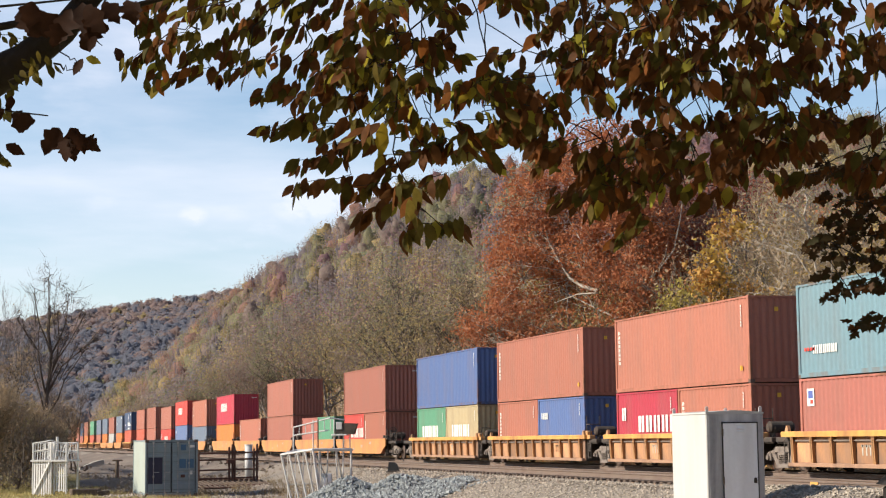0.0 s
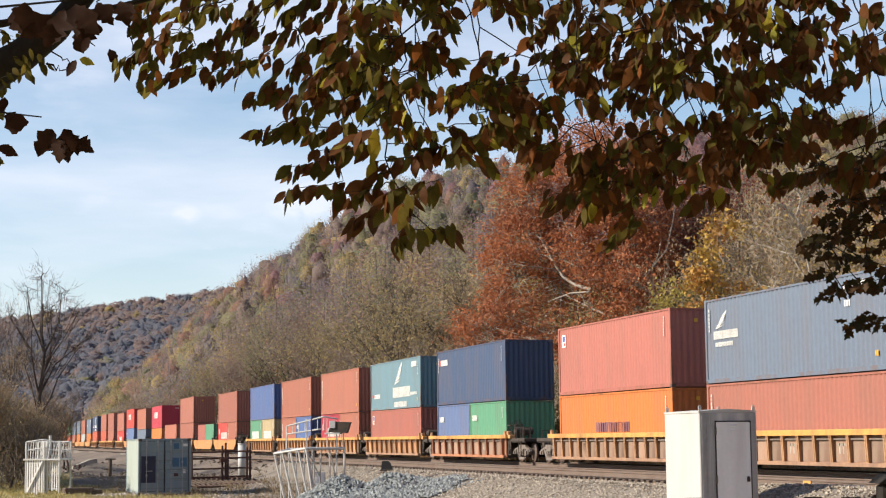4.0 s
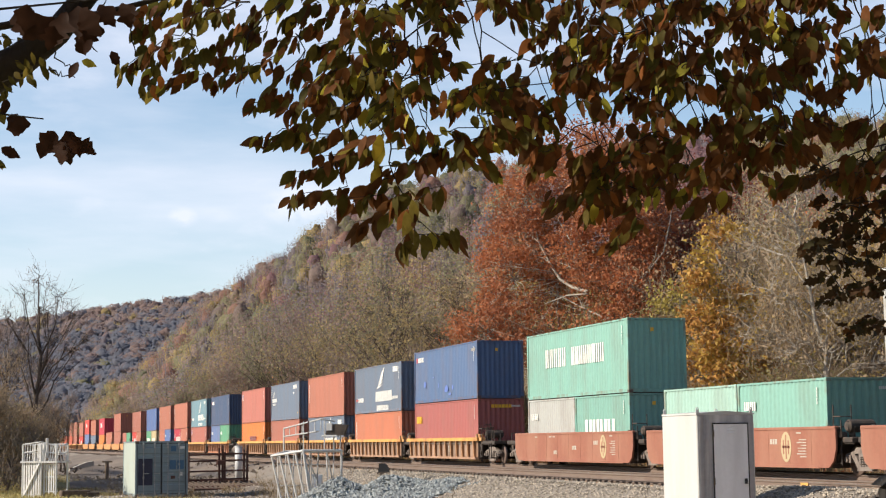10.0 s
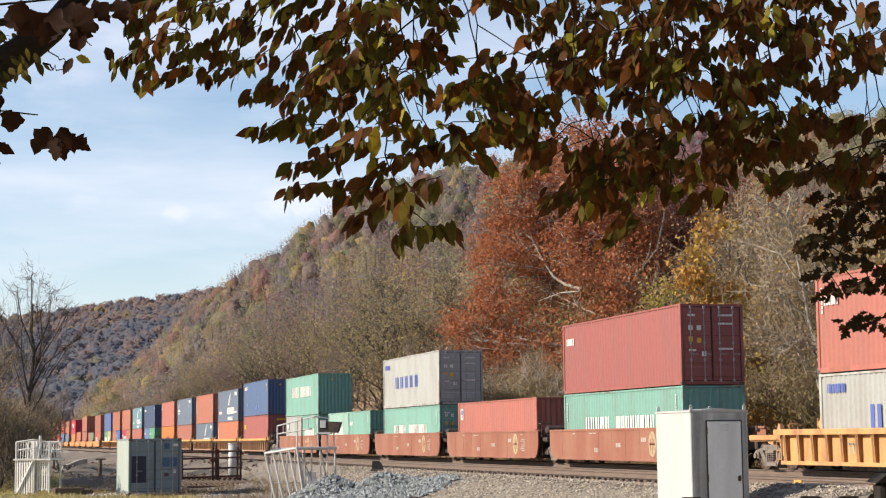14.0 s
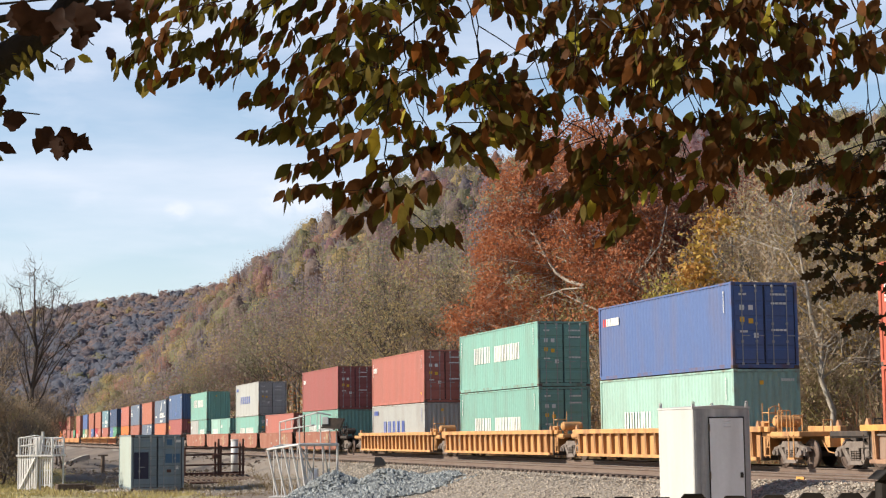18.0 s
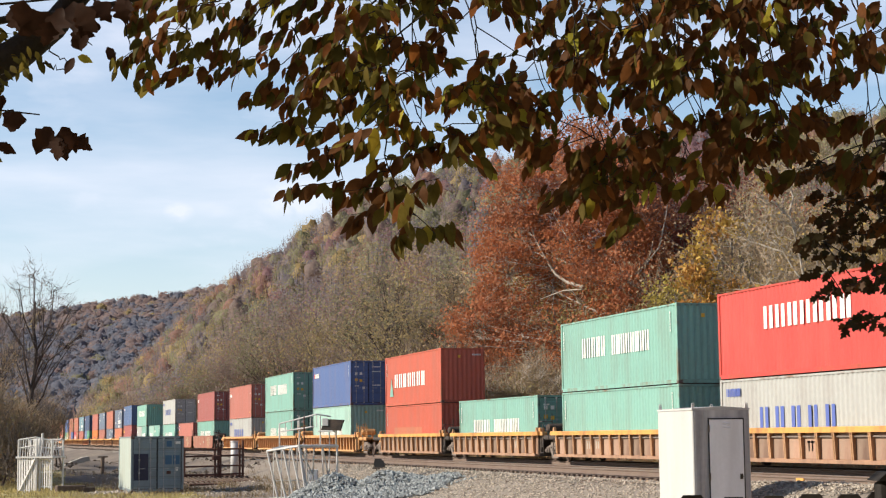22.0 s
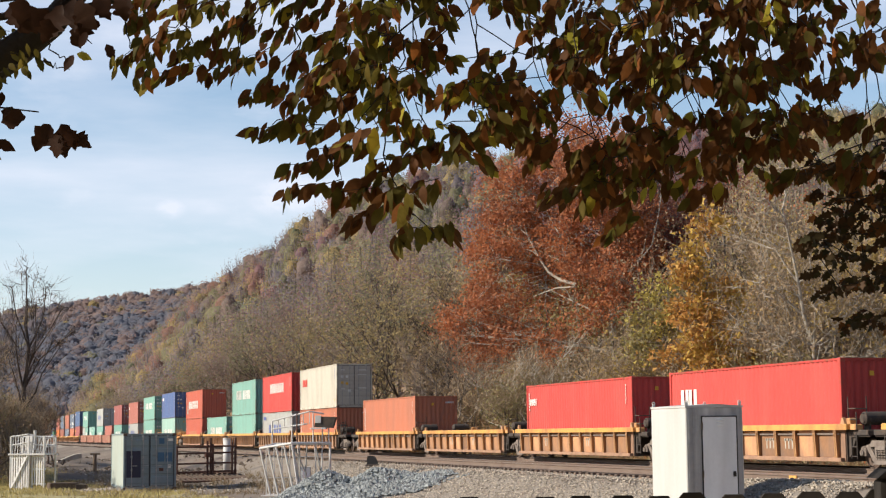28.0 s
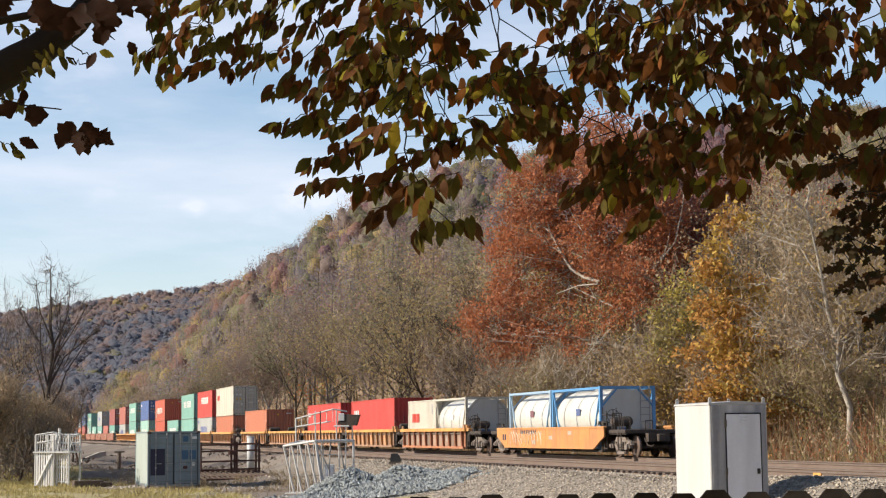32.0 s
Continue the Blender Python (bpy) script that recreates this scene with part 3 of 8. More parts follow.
def container_meshes(L, H):
    wall = Geo()
    corrugated(wall, .08, L - .08, .14, H - .06, 0, .036, "x")
    wall = wall.mesh("side_wall")
    end = Geo()
    corrugated(end, -W + .08, W - .08, .14, H - .06, 0, .045, "y", .25)
    end = end.mesh("end_wall")
    frame = Geo()
    for sx in (-1, 1):
        for y in (0, L - .13):
            frame.soft(min(sx * W, sx * (W - .10)), max(sx * W, sx * (W - .10)), y, y + .13, .11, H - .11, .012)
        frame.box(min(sx * W, sx * (W - .055)), max(sx * W, sx * (W - .055)), .13, L - .13, H - .075, H - .012)
        frame.box(min(sx * W, sx * (W - .05)), max(sx * W, sx * (W - .05)), .13, L - .13, .02, .155)
    for y in (.02, L - .10):
        frame.box(-W + .1, W - .1, y, y + .08, H - .10, H - .01)
        frame.box(-W + .1, W - .1, y, y + .08, .02, .15)
    frame = frame.mesh("frame")
    roof = Geo()
    roof.box(-W + .05, W - .05, .08, L - .08, H - .045, H - .02)
    i = .4
    while i < L - .5:
        roof.box(-W + .15, W - .15, i, i + .12, H - .02, H - .006)
        i += .3
    roof = roof.mesh("roof")
    floor = Geo()
    floor.box(-W + .05, W - .05, .08, L - .08, .09, .14)
    for x in (-.4, .34):
        floor.box(x, x + .06, .08, L - .08, .04, .091)
    i = .35
    while i < L - .3:
        floor.box(-W + .06, W - .06, i, i + .06, .03, .095)
        i += .45
    floor = floor.mesh("underfloor")
    cast = Geo()
    cast.soft(-.089, .089, -.081, .081, -.059, .059, .014)
    cast = cast.mesh("corner_casting")
    door = Geo()
    w = W - .105
    door.box(0, w - .01, -.02, .02, .15, H - .11)
    zs = [.22 + (H - .44) * k / 5 for k in range(6)]
    for z0, z1 in zip(zs, zs[1:]):
        door.prism([(-.02, z0 + .05), (-.045, z0 + .09), (-.045, z1 - .09), (-.02, z1 - .05)], 0, .06, w - .07)
    door = door.mesh("door")
    bar = Geo()
    bar.tube((0, 0, .12), (0, 0, H - .08), .017, n=8)
    for z in (.16, .9, 1.5, H - .3, H - .14):
        bar.soft(-.04, .04, -.028, .035, z - .04, z + .04, .008)
    bar.box(-.02, .26, -.035, -.015, 1.08, 1.11)
    bar = bar.mesh("locking_bar")
    seal = Geo()
    for x in (0, w - .03):
        seal.box(x, x + .02, -.026, -.018, .15, H - .11)
    for z in (.15, H - .13):
        seal.box(.02, w - .03, -.026, -.018, z, z + .02)
    return wall, end, frame, roof, floor, cast, door, bar, seal.mesh("gasket")


def lettering(parent, mat, y, z, n, w, h, gap=.35, name="lettering", label="", upright=False, face="side"):
    """A word as plain bars, two to a letter, starting y metres from the rear end and z above the floor, reading towards the rear end."""
    x = -W - .004
    rng = random.Random(int(n * 100 + w * 10 + y))
    big, g, last = face == "side" and h >= .44, Geo(), None
    for i in range(n):
        if upright:
            y0, z0 = y, z - i * h * 1.35
        else:
            y0, z0 = y - i * w * (1 + gap), z
        k = rng.choice((.36, .39, .42))
        if face == "side":
            g.box(x, x + .003, y0 - w * k, y0, z0, z0 + h)
            g.box(x, x + .003, y0 - w, y0 - w * (1 - k), z0, z0 + h)
        else:
            g.box(-W + y + i * w * (1 + gap), -W + y + i * w * (1 + gap) + w, -.005, -.001, z0, z0 + h)
        if big:
            last = part("letter_shape", g, mat, parent, label)
            g = Geo()
    return last if big else tagged(part(name, g, mat, parent, label), kind="stuff")


def wing_mark(parent, y, z, s):
    """A plain swept shape of slanting bars over two rows of bars."""
    x = -W - .004
    for i in range(6):
        a, k = .10 + .12 * i, .095 * i
        e = .95 + .05 * i
        g = Geo()
        g.prism([(y + .5 * s - a * s, z + k * s), (y + .5 * s - min(a + .34, e) * s, z + (k + .04) * s), (y + .5 * s - e * s, z + (k + .13 + .02 * i) * s), (y + .5 * s - (a + .18) * s, z + (k + .075) * s)], 0, x, x + .003)
        part("emblem_stripe", g, M_LETTER, parent, "white swept stripe")
    lettering(parent, M_LETTER, y + .55 * s, z - .42 * s, 12, .155 * s, .33 * s, .2, label="row of white bars")
    lettering(parent, M_LETTER, y + .40 * s, z - .72 * s, 11, .11 * s, .17 * s, .35, label="small white bars")


NAMES = {"brown": "red-brown", "orangebrown": "orange-brown", "brightred": "bright red", "seagreen": "sea green", "mint": "pale green", "salmon": "faded red", "cobalt": "cobalt blue",
         "navy": "dark navy", "steelblue": "patched steel-blue", "slate": "slate blue", "crimson": "crimson", "coral": "orange-red"}
MOVING = []      # things of the train and the place of each at the start of the clip


def container(colour, off, z, feet=40, high=True, doors=False, marks="", where="on a well car"):
    """One steel box; off: where its rear end stands along the track when the clip begins."""
    L, H = (12.19 if feet == 40 else 6.06), (2.896 if high else 2.591)
    wall, end, frame, roof, floor, cast, door, bar, seal = cached(("box", L, H), lambda: container_meshes(L, H))
    c = paint[colour]
    kind = NAMES.get(colour, colour)
    words = "white-lettered " if marks in ("word", "two", "uasc", "wing") else ""
    t = thing("shipping_container", f"{words}{kind} corrugated {feet}-foot shipping container {where}", "shipping container", (TRAIN_X, off, z), group="containers on the train")
    part("side_wall", wall, c, t, at=(-W + .012, 0, 0))
    part("side_wall", wall, c, t, at=pose(W - .012, L, 0, 0, 0, 180))
    part("frame", frame, edge[colour], t)
    part("roof", roof, c, t)
    part("underfloor", floor, M_CAST, t)
    for a in (-1, 1):
        for y in (.081, L - .081):
            for h in (.059, H - .059):
                part("corner_casting", cast, edge[colour] if h > 1 else M_CAST, t, at=(a * (W - .087), y, h))
    if doors:
        part("end_wall", end, c, t, at=pose(0, L - .02, 0, 0, 0, 180))
        for a in (-1, 1):
            d = part("door", door, c, t, at=(-W + .10 if a < 0 else .005, .06, 0))
            for k in (.28, .80):
                part("locking_bar", bar, M_BAR, d, "steel locking bar", at=(k, -.07, 0))
            part("gasket", seal, M_BLACK, d, "dark door gasket")
        for x0, z0, n in ((.28, H - .45, 2), (1.45, H - .45, 4), (1.45, H - .75, 4), (1.45, 1.25, 4), (.3, 1.2, 2)):
            lettering(t, M_LETTER, x0, z0, n, .13, .07, .15, name="door_label", face="end")
        for x0, z0, m in ((.30, 1.95, M_LETTER), (.62, 1.95, M_LETTER), (.30, 1.55, M_LETTER_YELLOW), (.62, 1.50, M_LETTER_YELLOW), (.80, 1.02, M_LETTER)):
            g = Geo()
            g.box(-W + x0, -W + x0 + .17, -.006, -.001, z0, z0 + .17)
            part("door_label", g, m, t)
    else:
        part("end_wall", end, c, t, at=(0, .02, 0))
        part("end_wall", end, c, t, at=pose(0, L - .02, 0, 0, 0, 180))
        rngk = random.Random(int(off * 10))
        if rngk.random() < .7:
            lettering(t, M_LETTER_YELLOW, .95, H * .82, 1, .14, .14, name="warning_label", face="end")
        if rngk.random() < .5:
            lettering(t, M_LETTER, 1.75, H * .86, 7, .05, .09, .4, name="number_mark", face="end")
    rng = random.Random(int(off * 10) + 7)
    serial = M_LETTER if colour not in ("white", "cream") else M_LETTER_BLUE
    if rng.random() < .6:
        lettering(t, serial, .62, H - .36, 7 if feet == 40 else 5, .055, .08, name="number_mark", upright=True)
    if colour in ("coral", "orangebrown"):
        lettering(t, serial, L - .40, H - .62, 8, .17, .125, name="upright_lettering", upright=True)
    elif rng.random() < .35 and feet == 40:
        lettering(t, serial, L - .34, H - .45, 6, .08, .10, name="number_mark", upright=True)
    if rng.random() < .45:
        lettering(t, M_LETTER_YELLOW, .72, .42, 1, .16, .16, name="warning_label")
    if marks == "word":
        lettering(t, M_LETTER, L * .72, H * .52, 7, .62, .72, .32)
    elif marks == "word_blue":
        lettering(t, M_LETTER_BLUE, L * .76, H * .38, 5, .58, .66, .85)
        lettering(t, M_LETTER_BLUE, L - .5, H * .78, 6, .16, .26, .1)
    elif marks == "tree_word":
        g = Geo()
        x = -W - .004
        g.prism([(L - 1.1, .55), (L - 1.95, .55), (L - 1.5, 1.62)], 0, x, x + .003)
        part("emblem", g, paint["seagreen"], t, "green triangular emblem")
        lettering(t, M_LETTER, L - 2.3, H * .36, 7, .66, .78, .50)
    elif marks == "two":
        lettering(t, M_LETTER, L * .79, H * .46, 5, .38, .80, .42)
        lettering(t, M_LETTER, L * .52, H * .46, 8, .37, .76, .30)
    elif marks == "two_low":
        lettering(t, M_LETTER, L * .79, .98, 5, .38, .62, .42)
        lettering(t, M_LETTER, L * .52, .98, 8, .37, .62, .30)
    elif marks == "uasc":
        lettering(t, M_LETTER, L * .80, 1.0, 4, .75, .62, .12)
    elif marks == "kline":
        lettering(t, M_LETTER, L * .62, 1.05, 5, .55, .62, .4)
        lettering(t, M_LETTER, L * .9, 1.5, 1, .4, .5)
    elif marks == "kbig":
        lettering(t, M_LETTER, L * .72, H * .45, 5, .62, .8, .3)
    elif marks == "wing":
        wing_mark(t, L * .44, H * .50, 1.85)
        lettering(t, M_LETTER, 2.0, H - .55, 6, .18, .3, .1)
        lettering(t, M_LETTER_RED, L - .45, .82, 2, .30, .10, .2)
        lettering(t, M_LETTER, L - 1.0, .72, 6, .22, .26, .15)
        lettering(t, M_LETTER, 2.4, .75, 7, .18, .16, .3)
    elif marks == "wing_small":
        wing_mark(t, L - 1.2, H * .64, .85)
        lettering(t, M_LETTER, 2.4, H - .55, 6, .22, .3, .1)
        lettering(t, M_LETTER, 2.4, H - .95, 2, .16, .18, .1)
    elif marks == "corner":
        lettering(t, M_LETTER_RED, L - .5, H - .8, 1, .3, .3)
        lettering(t, M_LETTER, L - .85, H - .8, 4, .3, .3, .1)
    elif marks == "corner_red":
        lettering(t, M_LETTER_RED, L - 1.0, H - 1.25, 4, .36, .5, .15)
    elif marks == "corner_yellow":
        lettering(t, M_LETTER_YELLOW, L - .4, H - 1.1, 5, .2, .38, .15)
        lettering(t, M_LETTER_YELLOW, .7, H - .45, 6, .16, .16, .15, face="end")
    elif marks == "cai":
        lettering(t, M_LETTER, L - 1.0, H - 1.35, 2, .62, .7, .08)
    elif marks == "flag":
        for m, y0, y1, z0, z1, d in ((M_LETTER, L - .95, L - .5, H - .85, H - .32, .004), (M_LETTER_BLUE, L - .88, L - .58, H - .62, H - .38, .006), (M_LETTER_RED, L - .88, L - .7, H - .78, H - .66, .006)):
            g = Geo()
            g.box(-W - d, -W + .002 - d, y0, y1, z0, z1)
            part("sticker", g, m, t)
    elif marks == "word_navy":
        lettering(t, M_LETTER_DULL, L * .64, H * .40, 8, .34, .38, .35, label="faded dull purple lettering bars")
    elif marks == "patches":
        lettering(t, M_LETTER_RED, L - .5, H - .62, 1, .26, .26)
        lettering(t, M_LETTER, L - .85, H - .62, 4, .26, .26, .1)
        lettering(t, M_WORN, 1.0, H - .5, 3, .2, .16, .2)
        for y0, z0, w, h in ((10.2, .75, .55, .5), (6.1, .42, .9, .45), (4.6, .55, .35, .3), (8.4, 1.3, .45, .10), (7.2, .7, .12, .35), (5.3, .30, .6, .14)):
            g = Geo()
            n = 14
            g.prism([(y0 - w / 2 + w / 2 * math.cos(6.2832 * i / n) * rng.uniform(.6, 1), z0 + h / 2 + h / 2 * math.sin(6.2832 * i / n) * rng.uniform(.6, 1)) for i in range(n)], 0, -W - .007, -W - .0035)
            part("patch", g, M_SMUDGE, t, "fresh blue paint smudge")
    elif marks == "faded":
        g = Geo()
        p = (L - .16) / round((L - .16) / .278)
        corrugated(g, .08 + p * 14, .08 + p * 36, .35, 1.35, -W + .009, .036, "x")
        part("faded_area", g, paint["coral"], t, "paler sun-faded paint")
    elif marks == "small":
        lettering(t, M_LETTER, L - .5, H - .9, 3, .25, .28, .15)
    MOVING.append((t, off, z))
    return t


def tank(off, z, frame_mat, label, L=6.06, H=2.591):
    """A tank in a 20-foot frame."""
    t = thing("tank_container", label, "tank container", (TRAIN_X, off, z), group="tank containers on the train")
    f = Geo()
    for y in (0, L - .14):
        for sx in (-1, 1):
            f.box(min(sx * W, sx * (W - .13)), max(sx * W, sx * (W - .13)), y, y + .14, .11, H - .11)
        f.box(-W, W, y, y + .14, H - .12, H)
        f.box(-W, W, y, y + .14, 0, .14)
        for sx in (-1, 1):
            for za, zb in ((H - .12, H - .85), (.14, .8)):
                f.tube((sx * (W - .75), y + .07, za), (sx * (W - .07), y + .07, zb), .055, n=4)
    for sx in (-1, 1):
        for z0 in (.04, H - .12):
            f.box(min(sx * W, sx * (W - .1)), max(sx * W, sx * (W - .1)), .14, L - .14, z0, z0 + .10)
    for sx in (-1, 1):
        for a, b in ((.10, 1.15), (L - .10, L - 1.15)):
            f.tube((sx * (W - .06), a, H - .14), (sx * (W - .06), b, .12), .045, n=4)
    part("frame", f, frame_mat, t, "painted steel frame")
    ends = [(.085, .02), (.09, .5), (.10, .9), (.14, 1.04), (.25, 1.11), (.5, 1.15)]
    rings = ends + [(L - y, r) for y, r in reversed(ends)]
    b = Geo()
    n = 32
    for y, r in rings:
        b.v += [(r * math.cos(6.2832 * i / n), y, 1.32 + r * math.sin(6.2832 * i / n)) for i in range(n)]
    for j in range(len(rings) - 1):
        for i in range(n):
            b.f.append((j * n + i, j * n + (i + 1) % n, (j + 1) * n + (i + 1) % n, (j + 1) * n + i))
            b.s.append(0)
    g = Geo()
    g.prism([(-.62, .12), (.62, .12), (1.08, .62), (1.08, 2.0), (.62, 2.46), (-.62, 2.46), (-1.08, 2.0), (-1.08, .62)], 1, .05, .075)
    part("end_sheet", g, M_TANK, t, "flat white end sheet")
    g = Geo()
    g.box(-.35, .12, .035, .05, .35, .9)
    part("placard", g, paint["cobalt"], t, "blue placard")
    part("vessel", b, M_TANK, t, "white insulated vessel", smooth=True)
    for y in (1.4, 3.0, 4.6):
        g = Geo()
        for i in range(n):
            a0, a1 = 6.2832 * i / n, 6.2832 * (i + 1) / n
            g.face([(1.165 * math.cos(a), yy, 1.32 + 1.165 * math.sin(a)) for a, yy in ((a0, y), (a1, y), (a1, y + .06), (a0, y + .06))])
        part("band", g, M_BAR, t)
    g = Geo()
    g.tube((0, 3.0, 2.40), (0, 3.0, 2.56), .28, n=16)
    g.box(-.25, .25, .6, L - .6, 2.46, 2.49)
    part("walkway", g, M_BAR, t)
    g = Geo()
    for x in (.55, .95):
        g.tube((x, -.01, .1), (x, -.01, H), .02)
    for i in range(8):
        g.tube((.55, -.01, .3 + i * .28), (.95, -.01, .3 + i * .28), .014)
    part("ladder", g, M_BAR, t)
    g = Geo()
    g.box(-1.172, -1.150, 2.55, 3.05, 1.42, 1.70)
    part("placard", g, paint["cobalt"] if frame_mat is M_TANKBLUE else M_LETTER_DULL if frame_mat is M_PALEBLUE else M_LETTER, t, "placard on the vessel")
    MOVING.append((t, off, z))
    return t


# ---- well cars ----
def truck_meshes():
    wheel = Geo()
    for x0, x1, r0, r1 in ((-.07, -.045, .36, .445), (-.045, -.02, .445, .46), (-.02, .0, .46, .425), (.0, .07, .425, .42)):
        k = len(wheel.v)
        n = 20
        for x, r in ((x0, r0), (x1, r1)):
            wheel.v += [(x, r * math.cos(6.2832 * i / n), r * math.sin(6.2832 * i / n)) for i in range(n)]
        for i in range(n):
            wheel.f.append((k + i, k + (i + 1) % n, k + n + (i + 1) % n, k + n + i))
            wheel.s.append(0)
    for x, r in ((-.05, .36), (.05, .38)):
        wheel.f.append(tuple(range(len(wheel.v), len(wheel.v) + 20)))
        wheel.v += [(x, r * math.cos(6.2832 * i / 20), r * math.sin(6.2832 * i / 20)) for i in range(20)]
        wheel.s.append(0)
    wheel.tube((-.12, 0, 0), (.12, 0, 0), .10, n=14)
    side = Geo()
    side.prism([(-1.12, .50), (-1.05, .62), (-.58, .70), (-.5, .80), (.5, .80), (.58, .70), (1.05, .62), (1.12, .50), (1.05, .47), (.5, .62), (-.5, .62), (-1.05, .47)], 0, -.07, .07)
    for sy in (-1, 1):
        side.prism([(sy * .80, .58), (sy * .62, .64), (sy * .26, .26), (sy * .30, .14), (sy * .42, .16)], 0, -.065, .065)
        side.prism([(sy * .40, .64), (sy * .32, .64), (sy * .30, .36), (sy * .36, .34)], 0, -.05, .05)
    side.prism([(-.42, .13), (.42, .13), (.36, .25), (-.36, .25)], 0, -.10, .08)
    for y in (-.21, -.07, .07, .21):
        for i in range(4):
            side.tube((-.07, y, .26 + i * .07), (-.07, y, .30 + i * .07), .058, n=8)
    side.soft(-.13, .02, -.27, .27, .53, .62, .02)
    for y in (-.89, .89):
        side.soft(-.13, .05, y - .13, y + .13, .36, .60, .03)
        side.tube((-.19, y, .45), (-.10, y, .45), .085, n=10)
    axle = Geo()
    for y in (-.89, .89):
        axle.tube((-.85, y, .42), (.85, y, .42), .08, n=8)
    axle.box(-.95, .95, -.17, .17, .45, .72)
    for y in (-.36, .36):
        axle.box(-.80, .80, y - .05, y + .05, .38, .50)
    return wheel.mesh("wheel", True), side.mesh("side_frame"), axle.mesh("bolster")


def truck(parent, y):
    wheel, side, axle = cached("truck", truck_meshes)
    b = part("truck", axle, M_DARKSTEEL, parent, "dark greasy wheel truck", at=(0, y, 0))
    for sx in (-1, 1):
        part("side_frame", side, M_SIDEFRAME, b, at=pose(sx * 1.0, 0, 0, 0, 0, 0 if sx < 0 else 180))
        for yy in (-.89, .89):
            part("wheel", wheel, M_WHEEL, b, at=pose(sx * .765, yy, .42, 0, 0, 0 if sx < 0 else 180))


def ribbed_well(L=13.0):
    """Side walls, chords, ribs, floor and end platforms of a well with outside ribs. y = 0 is the rear end of the well."""
    wall = Geo()
    wall.box(-1.36, -1.33, 0, L, .22, 1.12)
    chord = Geo()
    chord.soft(-1.53, -1.29, -.35, L + .35, 1.10, 1.27, .02)
    sill = Geo()
    sill.soft(-1.50, -1.28, .05, L - .05, .20, .31, .015)
    rib = Geo()
    rib.prism([(-1.36, .31), (-1.48, .31), (-1.52, 1.10), (-1.36, 1.10)], 1, -.035, .035)
    rib.prism([(-1.52, 1.10), (-1.48, .31), (-1.465, .31), (-1.505, 1.10)], 1, -.075, .075)
    return wall.mesh("side_wall"), chord.mesh("top_chord"), sill.mesh("bottom_sill"), rib.mesh("rib")


def smooth_well(L=13.0, square=False):
    """A well with plain plate sides, cut away under its ends."""
    wall = Geo()
    out = [(-.75, 1.18), (-.75, .82), (-.25, .64), (.45, .33), (L - .45, .33), (L + .25, .64), (L + .75, .82), (L + .75, 1.18)]
    top, low = (1.42, .19) if square else (1.24, .31)
    if square:
        out = [(-.60, 1.36), (-.60, .78), (-.45, .42), (-.15, .21), (L + .15, .21), (L + .45, .42), (L + .60, .78), (L + .60, 1.36)]
    wall.prism(out, 0, -1.52, -1.46)
    chord = Geo()
    e = .6 if square else .75
    chord.soft(-1.54, -1.40, -e, L + e, top - .08, top, .02)
    chord.soft(-1.535, -1.45, .45, L - .45, low, low + .06, .01)
    seams = Geo()
    for i in range(9):
        y = .9 + i * (L - 1.8) / 8
        seams.box(-1.526, -1.52, y - .02, y + .02, low + .08, top - .09)
    return wall.mesh("side_wall"), chord.mesh("top_chord"), seams.mesh("seam")


def end_platform_mesh(span):
    g = Geo()
    g.soft(-1.30, 1.30, -span, .0, .95, 1.10, .02)
    g.box(-.45, .45, -span - .35, 0, .62, .95)
    g.box(-1.2, 1.2, -.12, 0, .35, .95)
    for sx in (-1, 1):
        g.prism([(-.12, .35), (0, .30), (0, .95), (-.55, .95), (-.45, .86)], 0, sx * 1.24 - .03, sx * 1.24 + .03)
        g.tube((sx * 1.22, -.3, .93), (sx * 1.22, -span, .93), .035, n=6)
    return g.mesh("end_platform")


